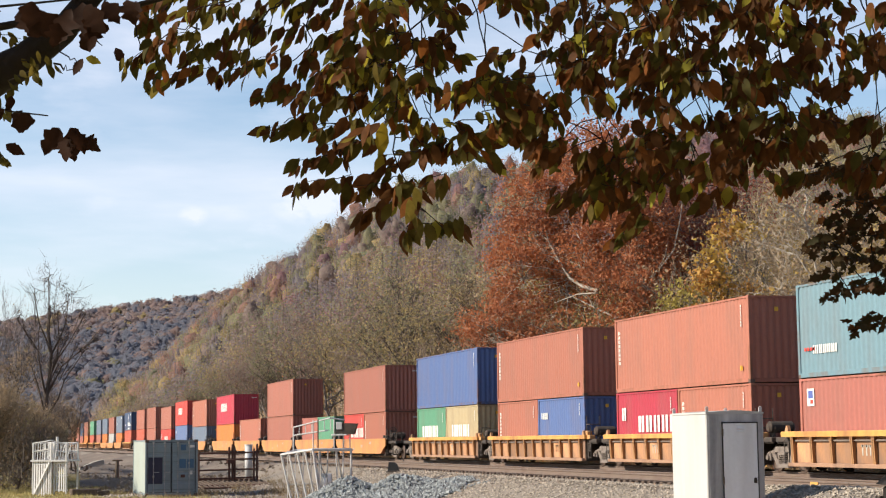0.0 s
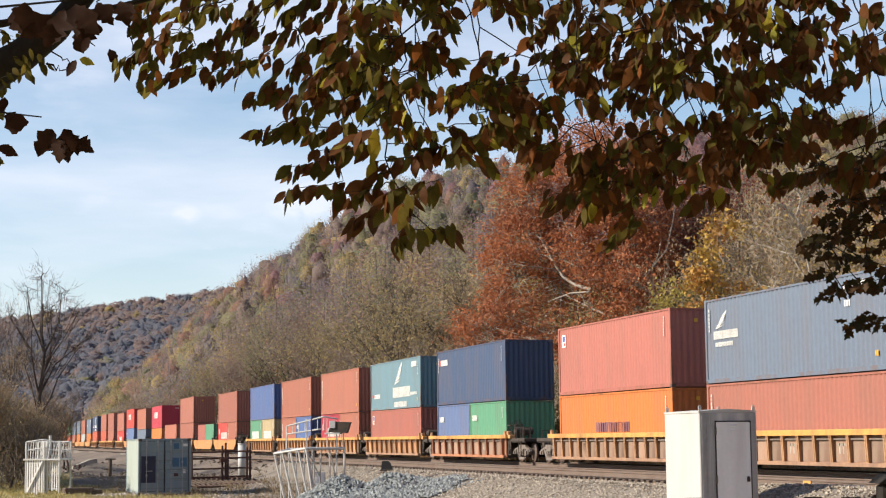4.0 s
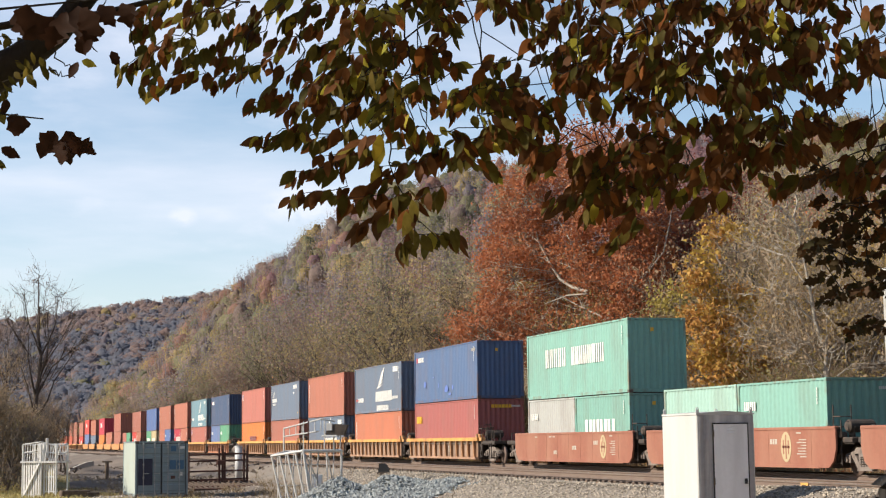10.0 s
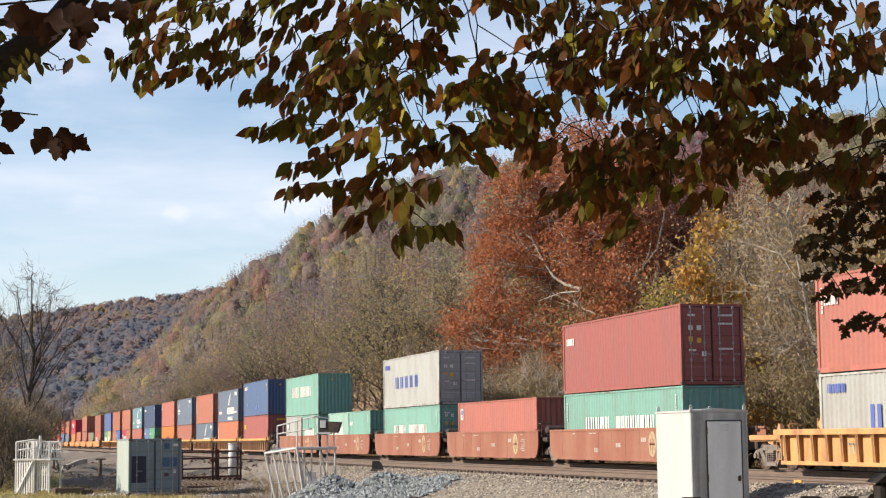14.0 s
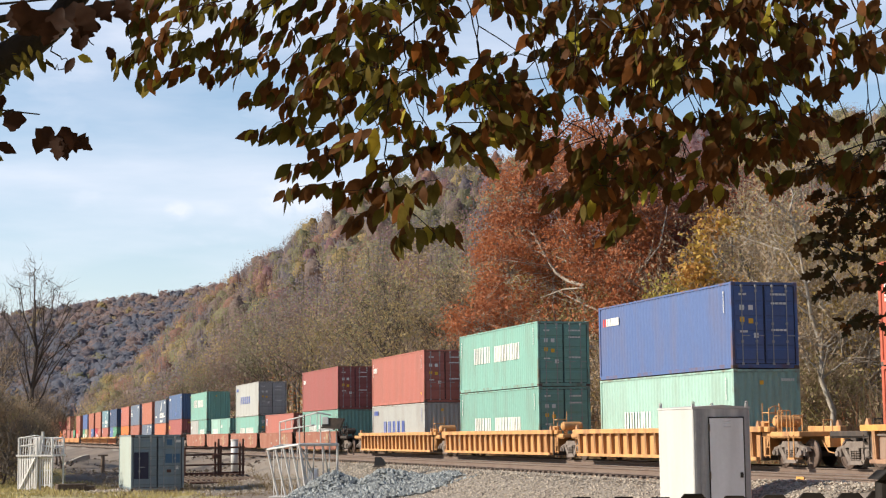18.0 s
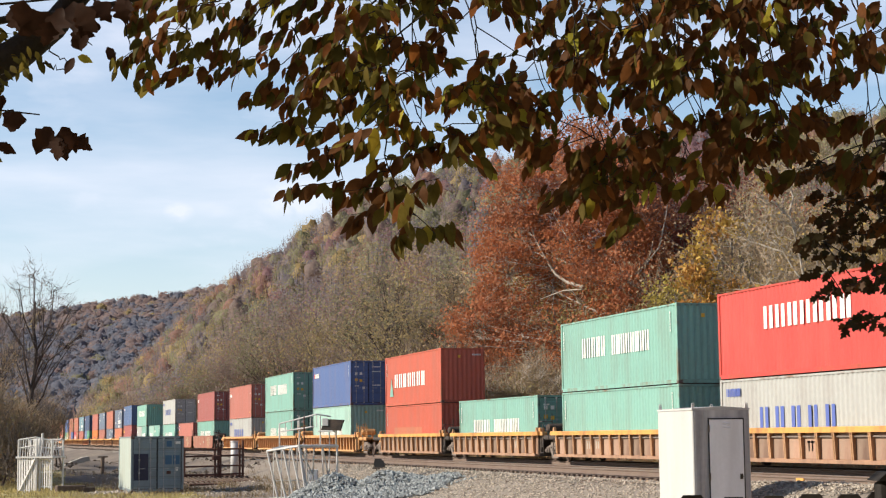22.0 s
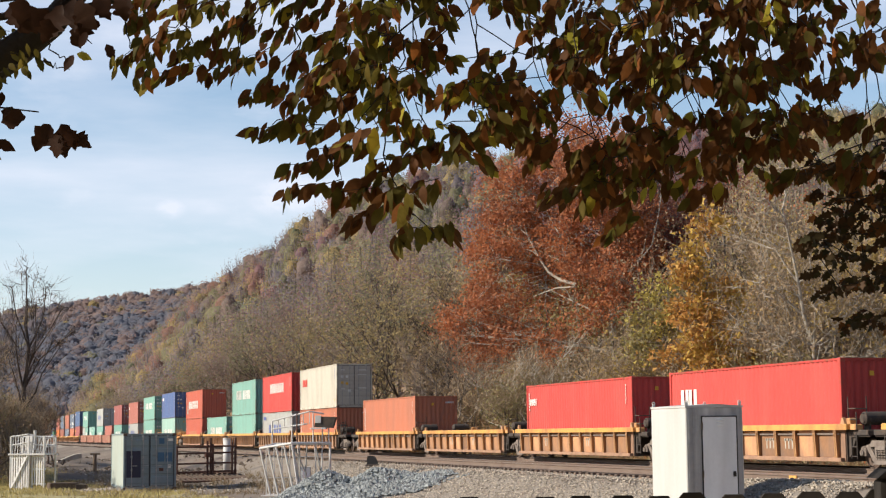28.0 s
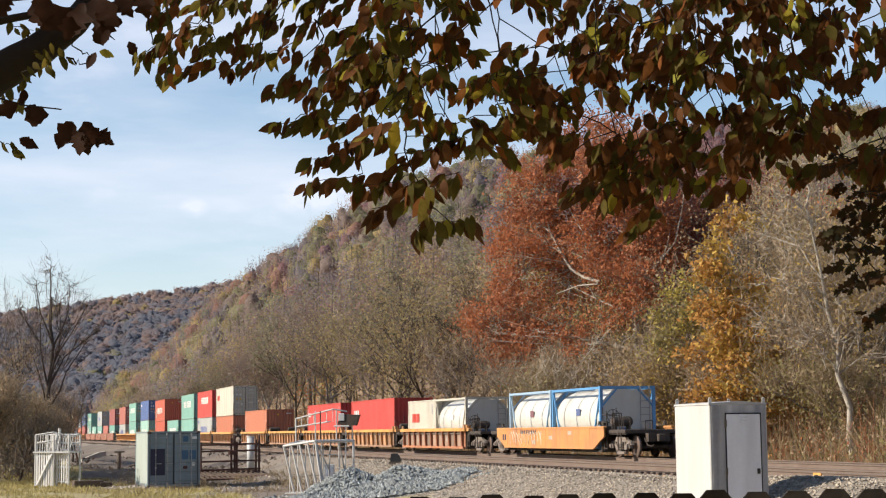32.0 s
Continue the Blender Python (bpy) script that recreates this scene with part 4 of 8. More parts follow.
def end_gear(big):
    """Grab rails, ladders, a brake wheel, a valve box and an air tank on an end platform."""
    r, made = .018, []

    def keep(name, g):
        made.append((name, g.mesh(name)))
    g = Geo()
    hi, lo = (2.0, 1.85) if big else (2.05, 1.6)
    for x in (-1.34, -.75):
        g.tube((x, -.18, 1.1), (x, -.18, hi), r)
    for z in (1.4, 1.7):
        g.tube((-1.34, -.18, z), (-.75, -.18, z), r)
        g.tube((-1.34, -.18, z), (-1.34, -.62, z), r)
    g.tube((-1.34, -.62, 1.1), (-1.34, -.62, lo), r)
    keep("grab_rail", g)
    g = Geo()
    g.soft(-1.40, -1.12, -.62, -.06, 1.1, 1.26, .03)
    g.soft(-1.38, -1.14, -.30, -.08, 1.24, 1.44, .03)
    keep("valve_box", g)
    g = Geo()
    for x0, x1, r0, r1 in ((-1.12, -1.06, .13, .19), (-1.06, -.28, .19, .19), (-.28, -.22, .19, .13)):
        g.tube((x0, -.55, 1.42), (x1, -.55, 1.42), r0, r1, n=16)
    for x in (-.95, -.4):
        g.box(x - .04, x + .04, -.68, -.42, 1.09, 1.25)
        g.tube((x, -.70, 1.22), (x, -.75, 1.42), .015, n=5)
    keep("air_tank", g)
    g = Geo()
    for i in range(14):
        a, b = 6.2832 * i / 14, 6.2832 * (i + 1) / 14
        g.tube((-.9 + .26 * math.cos(a), -.22, 1.66 + .26 * math.sin(a)), (-.9 + .26 * math.cos(b), -.22, 1.66 + .26 * math.sin(b)), .014, n=5)
    g.tube((-1.16, -.22, 1.66), (-.64, -.22, 1.66), .012)
    g.tube((-.9, -.22, 1.1), (-.9, -.22, 1.92), .02)
    if big:
        keep("brake_wheel", g)
        for x, y, h in ((-1.30, -1.15, 1.75), (-1.30, -1.40, 1.75), (-1.0, -1.6, 1.6), (-.35, -2.3, 1.45)):
            g = Geo()
            g.tube((x, y, 1.08), (x, y, h), .02, n=6)
            g.tube((x, y, h), (x + .3, y, h), .018, n=6)
            g.tube((x + .3, y, h), (x + .3, y, 1.08), .02, n=6)
            keep("grab_iron", g)
        g = Geo()
        g.box(-1.45, -1.15, -2.42, -2.0, .25, .31)
        g.tube((-1.42, -2.05, .28), (-1.42, -2.05, 1.0), .022)
        g.tube((-1.42, -2.38, .28), (-1.42, -2.38, 1.0), .022)
        keep("step", g)
        g = Geo()
        g.tube((0, -2.5, .78), (0, -3.0, .78), .09, n=8)
        g.soft(-.14, .14, -3.12, -2.92, .64, .92, .03)
        keep("coupler", g)
        g = Geo()
        g.path([Vector((-.5, -2.5, .8)), Vector((-.47, -2.8, .48)), Vector((-.38, -2.98, .44)), Vector((-.3, -3.05, .5))], .025, .025)
        keep("air_hose", g)
    for x in (-1.3, 1.3):
        g = Geo()
        for z in (.35, .62, .9):
            g.tube((x, -.25, z), (x, -.55, z), r)
        g.tube((x, -.25, .28), (x, -.25, 1.0), r)
        g.tube((x, -.55, .28), (x, -.55, 1.0), r)
        keep("ladder", g)
    return made


def block_mesh():
    g = Geo()
    g.prism([(-.12, 0), (.12, 0), (.08, .08), (.03, .18), (-.05, .17), (-.09, .07)], 0, -.05, .05)
    return g.mesh("container_guide")


STYLES = {"yellow": (M_CARTAN, M_CARTAN, M_CARTAN, 19), "brown": (M_CARBROWN, M_YELLOW, M_RIB, 13), "rust": (M_CARRUST, M_YELLOW, M_CARRUST, 11), "orange_rib": (M_CARBROWN, M_YELLOW, M_CARTAN, 11),
          "red_hull": (M_CARRED, None, None, 0), "orange_hull": (M_CARORANGE, None, None, 0)}
STYLE_WORDS = {"yellow": "weathered yellow ribbed", "brown": "grimy brown ribbed, yellow-topped", "rust": "rusty ribbed, yellow-topped", "orange_rib": "brown-panelled, faded orange-topped ribbed",
               "red_hull": "dusty red smooth-sided", "orange_hull": "orange smooth-sided"}


def well_car(style, off, front_truck=False, rear_end=False, load="loaded"):
    """One well of an articulated railway car. off: the rear end of the well."""
    body, top, ribs, count = STYLES[style]
    L = 16.4 if style == "yellow" else 13.0
    t = thing("well_car", f"{STYLE_WORDS[style]} railway well car, {load}, on the far track", "railway car", (TRAIN_X, off, 0), group="well cars of the train")
    flip = pose(0, L, 0, 0, 0, 180)
    if count:
        wall, chord, sill, rib = cached(("ribbed", L), lambda: ribbed_well(L))
        for m in (None, flip):
            part("side_wall", wall, body, t, at=m)
            part("top_chord", chord, top, t, "chipped yellow top chord", at=m)
            part("bottom_sill", sill, body, t, at=m)
        for i in range(count):
            y = .35 + i * (L - .7) / (count - 1)
            part("rib", rib, ribs, t, at=(0, y, 0))
        if style != "yellow":
            gap = (L - .7) / (count - 1)
            plate = cached(("panel", count, L), lambda: panel_mesh(gap))
            for i in range(count - 1):
                part("panel", plate, M_PANELORANGE if style == "orange_rib" else M_PANEL, t, at=(0, .35 + i * gap, 0))
            g = Geo()
            g.tube((-1.42, .25, .98), (-1.42, L - .25, .98), .028, n=6)
            part("air_line", g, M_SIDEFRAME, t)
        far = cached(("far_ribs", count, L), lambda: far_ribs(count, L))
        tagged(part("rib_row", far, ribs, t, at=flip), kind="stuff")
        rng = random.Random(int(off))
        g = Geo()
        for i in range(2):
            c = rng.randrange(2, count - 3)
            y = .35 + (c + .5) * (L - .7) / (count - 1)
            for k in (-.28, -.06, .16):
                g.box(-1.373, -1.369, y + k, y + k + .07, .55, .86)
                g.box(-1.373, -1.369, y + k - .05, y + k + .12, .79, .86)
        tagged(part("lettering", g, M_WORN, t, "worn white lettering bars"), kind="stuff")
    else:
        wall, chord, seams = cached(("smooth", style), lambda: smooth_well(L, style == "red_hull"))
        for m in (None, flip):
            part("side_wall", wall, body, t, at=m)
            part("top_chord", chord, body, t, at=m)
            tagged(part("seam", seams, body, t, at=m), kind="stuff")
        g = Geo()
        for a, b in ((7.9, .5), (3.1, .9), (5.6, .7)):
            for i in range(3):
                g.box(-1.526, -1.521, a + i * .17, a + i * .17 + .12, b, b + .16)
        tagged(part("lettering", g, M_WORN, t, "worn pale lettering bars"), kind="stuff")
        if style == "red_hull":
            g = Geo()
            g.prism([(2.5 + .34 * math.cos(6.2832 * i / 24), .82 + .46 * math.sin(6.2832 * i / 24)) for i in range(24)], 0, -1.529, -1.522)
            part("emblem", g, paint["tan"], t, "faded round tan emblem")
            g = Geo()
            for a, b, c, d in ((2.46, 2.54, .45, 1.19), (2.24, 2.76, .78, .86), (2.30, 2.38, .60, 1.02), (2.62, 2.70, .60, 1.02)):
                g.box(-1.531, -1.5285, a, b, c, d)
            part("emblem_cross", g, M_CARRED, t, "dull red cross on the emblem")
            g = Geo()
            for i in range(7):
                g.box(-1.5265, -1.5215, 1.2, 1.2 + (.45, .6, .35, .55, .5, .6, .4)[i], 1.02 - i * .085, 1.05 - i * .085)
            for y in (8.2, 8.6, 10.5, 1.5):
                g.box(-1.5265, -1.5215, y, y + .3, 1.22, 1.26)
            tagged(part("data_lines", g, M_WORN, t, "small rows of worn pale bars"), kind="stuff")
    floor = cached(("well_floor", L), lambda: well_floor(L))
    part("floor", floor, M_DARKSTEEL, t)
    plat = cached("platform", lambda: end_platform_mesh(1.15))
    long = cached("platform_long", lambda: end_platform_mesh(2.5))
    gear = [cached(("gear", b), lambda b=b: end_gear(b)) for b in (False, True)]
    steel = M_CARTAN if style == "yellow" else M_DARKSTEEL
    part("end_platform", long if rear_end else plat, steel, t, "grimy end platform")
    part("end_platform", long if front_truck else plat, steel, t, "grimy end platform", at=flip)
    for shapes, m in ((gear[rear_end], None), (gear[front_truck], flip)):
        for kind, shape in shapes:
            part(kind, shape, M_CARTAN if count and (kind == "valve_box" or style == "yellow") else M_DARKSTEEL, t, at=m)
    guide = cached("guide", block_mesh)
    for y in (-.05, L + .05):
        for sx in (-1.42, 1.42):
            part("container_guide", guide, M_RIB if top else M_DARKSTEEL, t, at=(sx, y, 1.27))
    truck(t, -1.45)
    if front_truck:
        truck(t, L + 1.45)
    MOVING.append((t, off, 0))
    return t


def panel_mesh(gap):
    g = Geo()
    g.box(-1.3685, -1.355, .05, gap - .05, .33, 1.08)
    return g.mesh("panel")


def scrawl(t):
    """Loops of faded spray paint on a car's side."""
    rng = random.Random(5)
    for i in range(9):
        g = Geo()
        y = 11.6 - i * .52
        pts = []
        for k in range(9):
            a = k / 8
            pts.append(Vector((-1.5215, y - a * .45 + .12 * math.sin(a * 7 + i), .45 + .58 * abs(math.sin(a * 4.5 + i * .9)) + rng.uniform(-.04, .04))))
        g.path(pts, .022, .012, n=5)
        part("spray_mark", g, M_SCRAWL, t, "faded pale spray-paint stroke")
    g = Geo()
    for i in range(9):
        g.box(-1.5255, -1.5215, 9.9 - i * .26, 9.9 - i * .26 + .16, .95, 1.11)
    tagged(part("lettering", g, M_PATCH, t, "dark worn lettering bars"), kind="stuff")
    g = Geo()
    for y in (12.3, 12.62):
        g.box(-1.5255, -1.5215, y, y + .2, .66, .94)
    tagged(part("lettering", g, M_PATCH, t, "dark worn bars"), kind="stuff")


def far_ribs(count, L):
    g = Geo()
    for i in range(count):
        y = .35 + i * (L - .7) / (count - 1)
        g.prism([(-1.36, .31), (-1.48, .31), (-1.52, 1.10), (-1.36, 1.10)], 1, y - .035, y + .035)
    return g.mesh("rib_row")


def well_floor(L):
    g = Geo()
    for y in (.0, L * .25, L * .5, L * .75, L - .5):
        g.box(-1.33, 1.33, y, y + .5, .20, .27)
    for x in (-1.25, 1.05):
        g.box(x, x + .2, 0, L, .19, .26)
    for y in (0, L):
        g.box(-1.33, 1.33, y - .04, y + .04, .2, 1.1)
    return g.mesh("floor")


# The train, from its head to its end: car style, rear end of the load, upper box, lower boxes (colour, marks; two colours make two 20-foot boxes)
FLOOR_Z = .29


def stack(style, off, upper, lower, first=False, last=False, doors=False, low_high=False, both_doors=False):
    """A well with its load: lower box or boxes, and a box on top."""
    well_car(style, off - (2.1 if style == "yellow" else .40), front_truck=first, rear_end=last, load="loaded" if lower else "empty")
    h = 2.896 if low_high else 2.591
    if len(lower) == 1:
        container(lower[0][0], off, FLOOR_Z, 40, low_high, both_doors, lower[0][1], "in a well car")
    elif len(lower) == 2:
        container(lower[1][0], off, FLOOR_Z, 20, low_high, False, lower[1][1], "in a well car")
        container(lower[0][0], off + 6.13, FLOOR_Z, 20, low_high, False, lower[0][1], "in a well car")
    if upper:
        container(upper[0], off + .02, FLOOR_Z + h + .012, 40, True, doors, upper[1], "stacked on another box")


def build_train():
    far = [(c, o) for c, o in zip("brown orange green slate brown orangebrown navy brown".split(), (507, 491.5, 472, 456.5, 441, 421.5, 406, 390.5))]
    for i, (c, o) in enumerate(far):
        stack("orange_hull" if i < 5 else "brown", o - 9, (c, ""), [(("salmon", "orange", "brown")[i % 3], "")], first=i in (2, 5), last=i in (1, 4))
    stack("brown", 362.2, ("green", "small"), [("red", "")], first=True)
    stack("brown", 342.4, ("slate", "small"), [("brown", "")], last=True)
    stack("orange_hull", 326.2, ("slate", ""), [("orange", "")], first=True)
    stack("orange_hull", 310.5, ("brown", ""), [("white", "")])
    stack("orange_hull", 293.6, ("slate", "wing_small"), [("orange", "")], last=True)
    stack("brown", 276.6, ("navy", "wing"), [("red", "")], first=True, low_high=True)
    stack("brown", 255.3, ("brown", ""), [("red", "")], last=True, low_high=True)
    stack("brown", 239.4, ("brown", ""), [("brown", "")], first=True, low_high=True)
    stack("brown", 220.3, ("brown", ""), [("brightred", "kline")], last=True)
    stack("orange_hull", 203.5, ("brightred", "kbig"), [("blue", "small")], first=True, low_high=True)
    stack("orange_hull", 186.3, ("orangebrown", ""), [("slate", "")], last=True)
    stack("orange_hull", 166.2, ("crimson", "kbig"), [("orange", "")], first=True)
    stack("orange_hull", 150.3, None, [("orangebrown", "")], low_high=True)
    stack("orange_hull", 134.5, ("brown", ""), [("brown", "")], low_high=True)
    stack("orange_hull", 118.5, None, [("salmon", ""), ("green", "")])
    stack("orange_hull", 103.0, ("brown", ""), [("brightred", "kline"), ("orangebrown", "")], last=True)
    stack("orange_rib", 83.0, ("cobalt", ""), [("green", "uasc"), ("tan", "uasc")], first=True)
    stack("orange_rib", 67.4, ("orangebrown", ""), [("orangebrown", ""), ("cobalt", "small")])
    stack("orange_rib", 51.5, ("orangebrown", ""), [("crimson", "kline"), ("orangebrown", "")])
    stack("orange_rib", 35.9, ("teal", "wing"), [("salmon", "flag")])
    stack("rust", 20.2, ("navy", "corner"), [("blue", "small"), ("green", "small")], last=True)
    stack("brown", .45, ("salmon", "flag"), [("orange", "word_navy")], first=True)
    stack("brown", -14.75, ("slate", "wing_small"), [("brown", "")])
    stack("brown", -30.45, ("orangebrown", ""), [("slate", "wing")])
    stack("brown", -45.95, ("slate", "wing"), [("coral", "")])
    stack("brown", -61.2, ("steelblue", "patches"), [("maroon", "corner_yellow")], last=True, low_high=True)
    stack("red_hull", -81.2, ("seagreen", "two"), [("white", "small"), ("seagreen", "uasc")], first=True)
    stack("red_hull", -96.75, None, [("mint", "uasc"), ("seagreen", "small")])
    stack("red_hull", -112.4, ("white", "word_blue"), [("seagreen", "two_low")], doors=True, both_doors=True)
    stack("red_hull", -128.05, None, [("salmon", "flag")])
    stack("red_hull", -143.8, ("maroon", "small"), [("seagreen", "two_low")], last=True, doors=True)
    stack("yellow", -165.9, ("salmon", "small"), [("white", "word_blue")], first=True, doors=True)
    stack("yellow", -185.05, ("seagreen", "two"), [("seagreen", "two_low")], doors=True, low_high=True, both_doors=True)
    stack("yellow", -204.75, ("cobalt", "corner"), [("mint", "two_low")], last=True, doors=True, low_high=True)
    stack("brown", -226.35, ("red", "tree_word"), [("red", "faded")], first=True)
    stack("brown", -241.9, None, [("seagreen", "two_low")], both_doors=True)
    stack("brown", -257.3, ("seagreen", "two"), [("seagreen", "")])
    stack("brown", -272.9, ("brightred", "word"), [("white", "word_blue")])
    stack("brown", -288.3, ("cream", "corner_red"), [("coral", "")], last=True, doors=True)
    stack("orange_rib", -308.0, None, [("coral", "")], first=True, low_high=True)
    stack("orange_rib", -323.6, None, [])
    stack("orange_rib", -339.1, None, [("brightred", "small")], low_high=True)
    stack("orange_rib", -354.8, None, [("brightred", "cai")], low_high=True)
    well_car("rust", -370.8, rear_end=True)
    container("cream", -364.3, FLOOR_Z, 20, False, False, "corner_red", "in a well car")
    tank(-370.4, FLOOR_Z, paint["cream"], "white tank in a cream 20-foot frame in a well car")
    scrawl(well_car("orange_hull", -390.6, front_truck=True, rear_end=True))
    tank(-384.0, FLOOR_Z, M_PALEBLUE, "white tank in a pale blue 20-foot frame in a well car")
    tank(-390.2, FLOOR_Z, M_TANKBLUE, "white tank in a bright blue 20-foot frame in a well car")
    for t, off, z in MOVING:
        t.location = (TRAIN_X, off, z)


build_train()


# ---- things in the yard ----
def build_cabinet():
    x0, y0, w, d, z0, z1 = 16.0, 35.62, 1.42, 1.96, ground_z(16.7, 36.3) - .03, 1.70
    t = thing("signal_cabinet", "white steel signal cabinet with streaked front and closed door", "signal cabinet", (x0, y0, 0))
    g = Geo()
    g.soft(0, w, 0, d, z0, z1 - .06, .02)
    part("body", g, M_WHITEPAINT, t)
    g = Geo()
    g.prism([(-.008, z1 - .06), (w + .008, z1 - .06), (w + .008, z1 - .02), (w / 2, z1 + .025), (-.008, z1 - .02)], 1, -.012, d + .008)
    part("roof", g, M_WHITEPAINT, t)
    for i in range(3):
        g = Geo()
        g.box(.06 + i * .11, .10 + i * .11, -.016, -.006, z0, z1 - .07)
        part("panel_strip", g, M_STAINED, t)
    g = Geo()
    g.box(0.03, w - .03, -.006, .002, z0, z1 - .065)
    part("front_panel", g, M_STAINED, t, "water-streaked bare metal front panel")
    g = Geo()
    g.soft(.40, 1.24, -.03, -.004, z0 + .1, z1 - .27, .008)
    door = part("door", g, M_DOORGREY, t, "pale grey steel door")
    g = Geo()
    g.box(.38, 1.26, -.036, -.001, z1 - .27, z1 - .245)
    g.box(.38, .40, -.034, -.001, z0 + .1, z1 - .27)
    g.box(1.24, 1.26, -.034, -.001, z0 + .1, z1 - .27)
    part("door_seal", g, M_BLACK, t, "dark door gasket")
    g = Geo()
    for i in range(3):
        g.prism([(-.045, z1 - .47 + i * .06), (-.03, z1 - .45 + i * .06), (-.03, z1 - .48 + i * .06)], 0, .74, .92)
    part("louvre", g, M_DOORGREY, door)
    g = Geo()
    g.soft(1.13, 1.20, -.06, -.03, z1 - 1.62, z1 - 1.50, .01)
    g.tube((1.165, -.06, z1 - 1.56), (1.165, -.10, z1 - 1.56), .02)
    part("handle", g, M_DARKSTEEL, door, "dark door handle")
    for z in (z1 - .48, z1 - 1.55):
        g = Geo()
        g.tube((.385, -.045, z - .08), (.385, -.045, z + .08), .022)
        part("hinge", g, M_DARKSTEEL, door)
    for x, y in ((.05, .05), (w - .05, .05), (.05, d - .05), (w - .05, d - .05)):
        g = Geo()
        g.box(x - .035, x + .035, y - .012, y + .012, z1 - .14, z1 + .06)
        for i in range(10):
            a, b = math.pi * i / 10, math.pi * (i + 1) / 10
            g.tube((x + .03 * math.cos(a), y, z1 + .06 + .04 * math.sin(a)), (x + .03 * math.cos(b), y, z1 + .06 + .04 * math.sin(b)), .012, n=5)
        part("lifting_lug", g, M_GALV, t)
    g = Geo()
    g.soft(-.1, w + .1, -.1, d + .1, z0 - .2, z0 + .03, .02)
    part("plinth", g, material("concrete_plinth", (.38, .36, .33), rough=.9), t)


def build_storage_box():
    L, H = 6.06, 2.591
    wall, end, frame, roof, floor, cast, door, bar, seal = cached(("box", L, H), lambda: container_meshes(L, H))
    z = ground_z(9, 81) + .03
    t = thing("storage_container", "grey-green storage container with patched doors standing in the yard", "storage container", (9.07, 80.2, z))
    part("side_wall", wall, M_BOXSIDE, t, "sunlit pale green corrugated side", at=(-W + .012, 0, 0))
    part("side_wall", wall, M_BOXSIDE, t, at=pose(W - .012, L, 0, 0, 0, 180))
    part("frame", frame, M_BOXGREEN, t)
    part("roof", roof, M_BOXGREEN, t)
    part("underfloor", floor, M_CAST, t)
    part("end_wall", end, M_BOXGREEN, t, at=pose(0, L - .02, 0, 0, 0, 180))
    for a in (-1, 1):
        d = part("door", door, M_BOXGREEN, t, at=(-W + .10 if a < 0 else .005, .06, 0))
        for k in (.28, .80):
            part("locking_bar", bar, M_BAR, d, at=(k, -.07, 0))
        part("gasket", seal, M_BLACK, d, "dark door gasket")
        for y in (.081, L - .081):
            for h in (.059, H - .059):
                part("corner_casting", cast, M_CAST, t, at=(a * (W - .087), y, h))
    for x0, x1, z0, z1, m, lab in ((-1.08, -.42, .56, 1.78, M_PATCH, "dark square patch"), (.36, .66, 1.28, 1.70, M_PATCHBLUE, "blue patch"), (.72, 1.02, 1.28, 1.70, M_PATCHBLUE, "blue patch"),
                                   (.42, .66, 2.1, 2.36, M_PATCHBLUE, "blue label"), (.80, 1.06, 2.22, 2.34, M_LETTER, "pale label bars"), (.84, .96, .98, 1.15, M_LETTER, "white sticker"), (.42, .62, .84, .98, M_RUSTFRAME, "rust spot")):
        g = Geo()
        g.box(x0, x1, -.004, .006, z0, z1)
        part("patch", g, m, t, lab)


def rail_frame(t, name, pts, r, mat, label=""):
    g = Geo()
    for p, q in pts:
        g.tube(p, q, r, n=7)
    return part(name, g, mat, t, label)


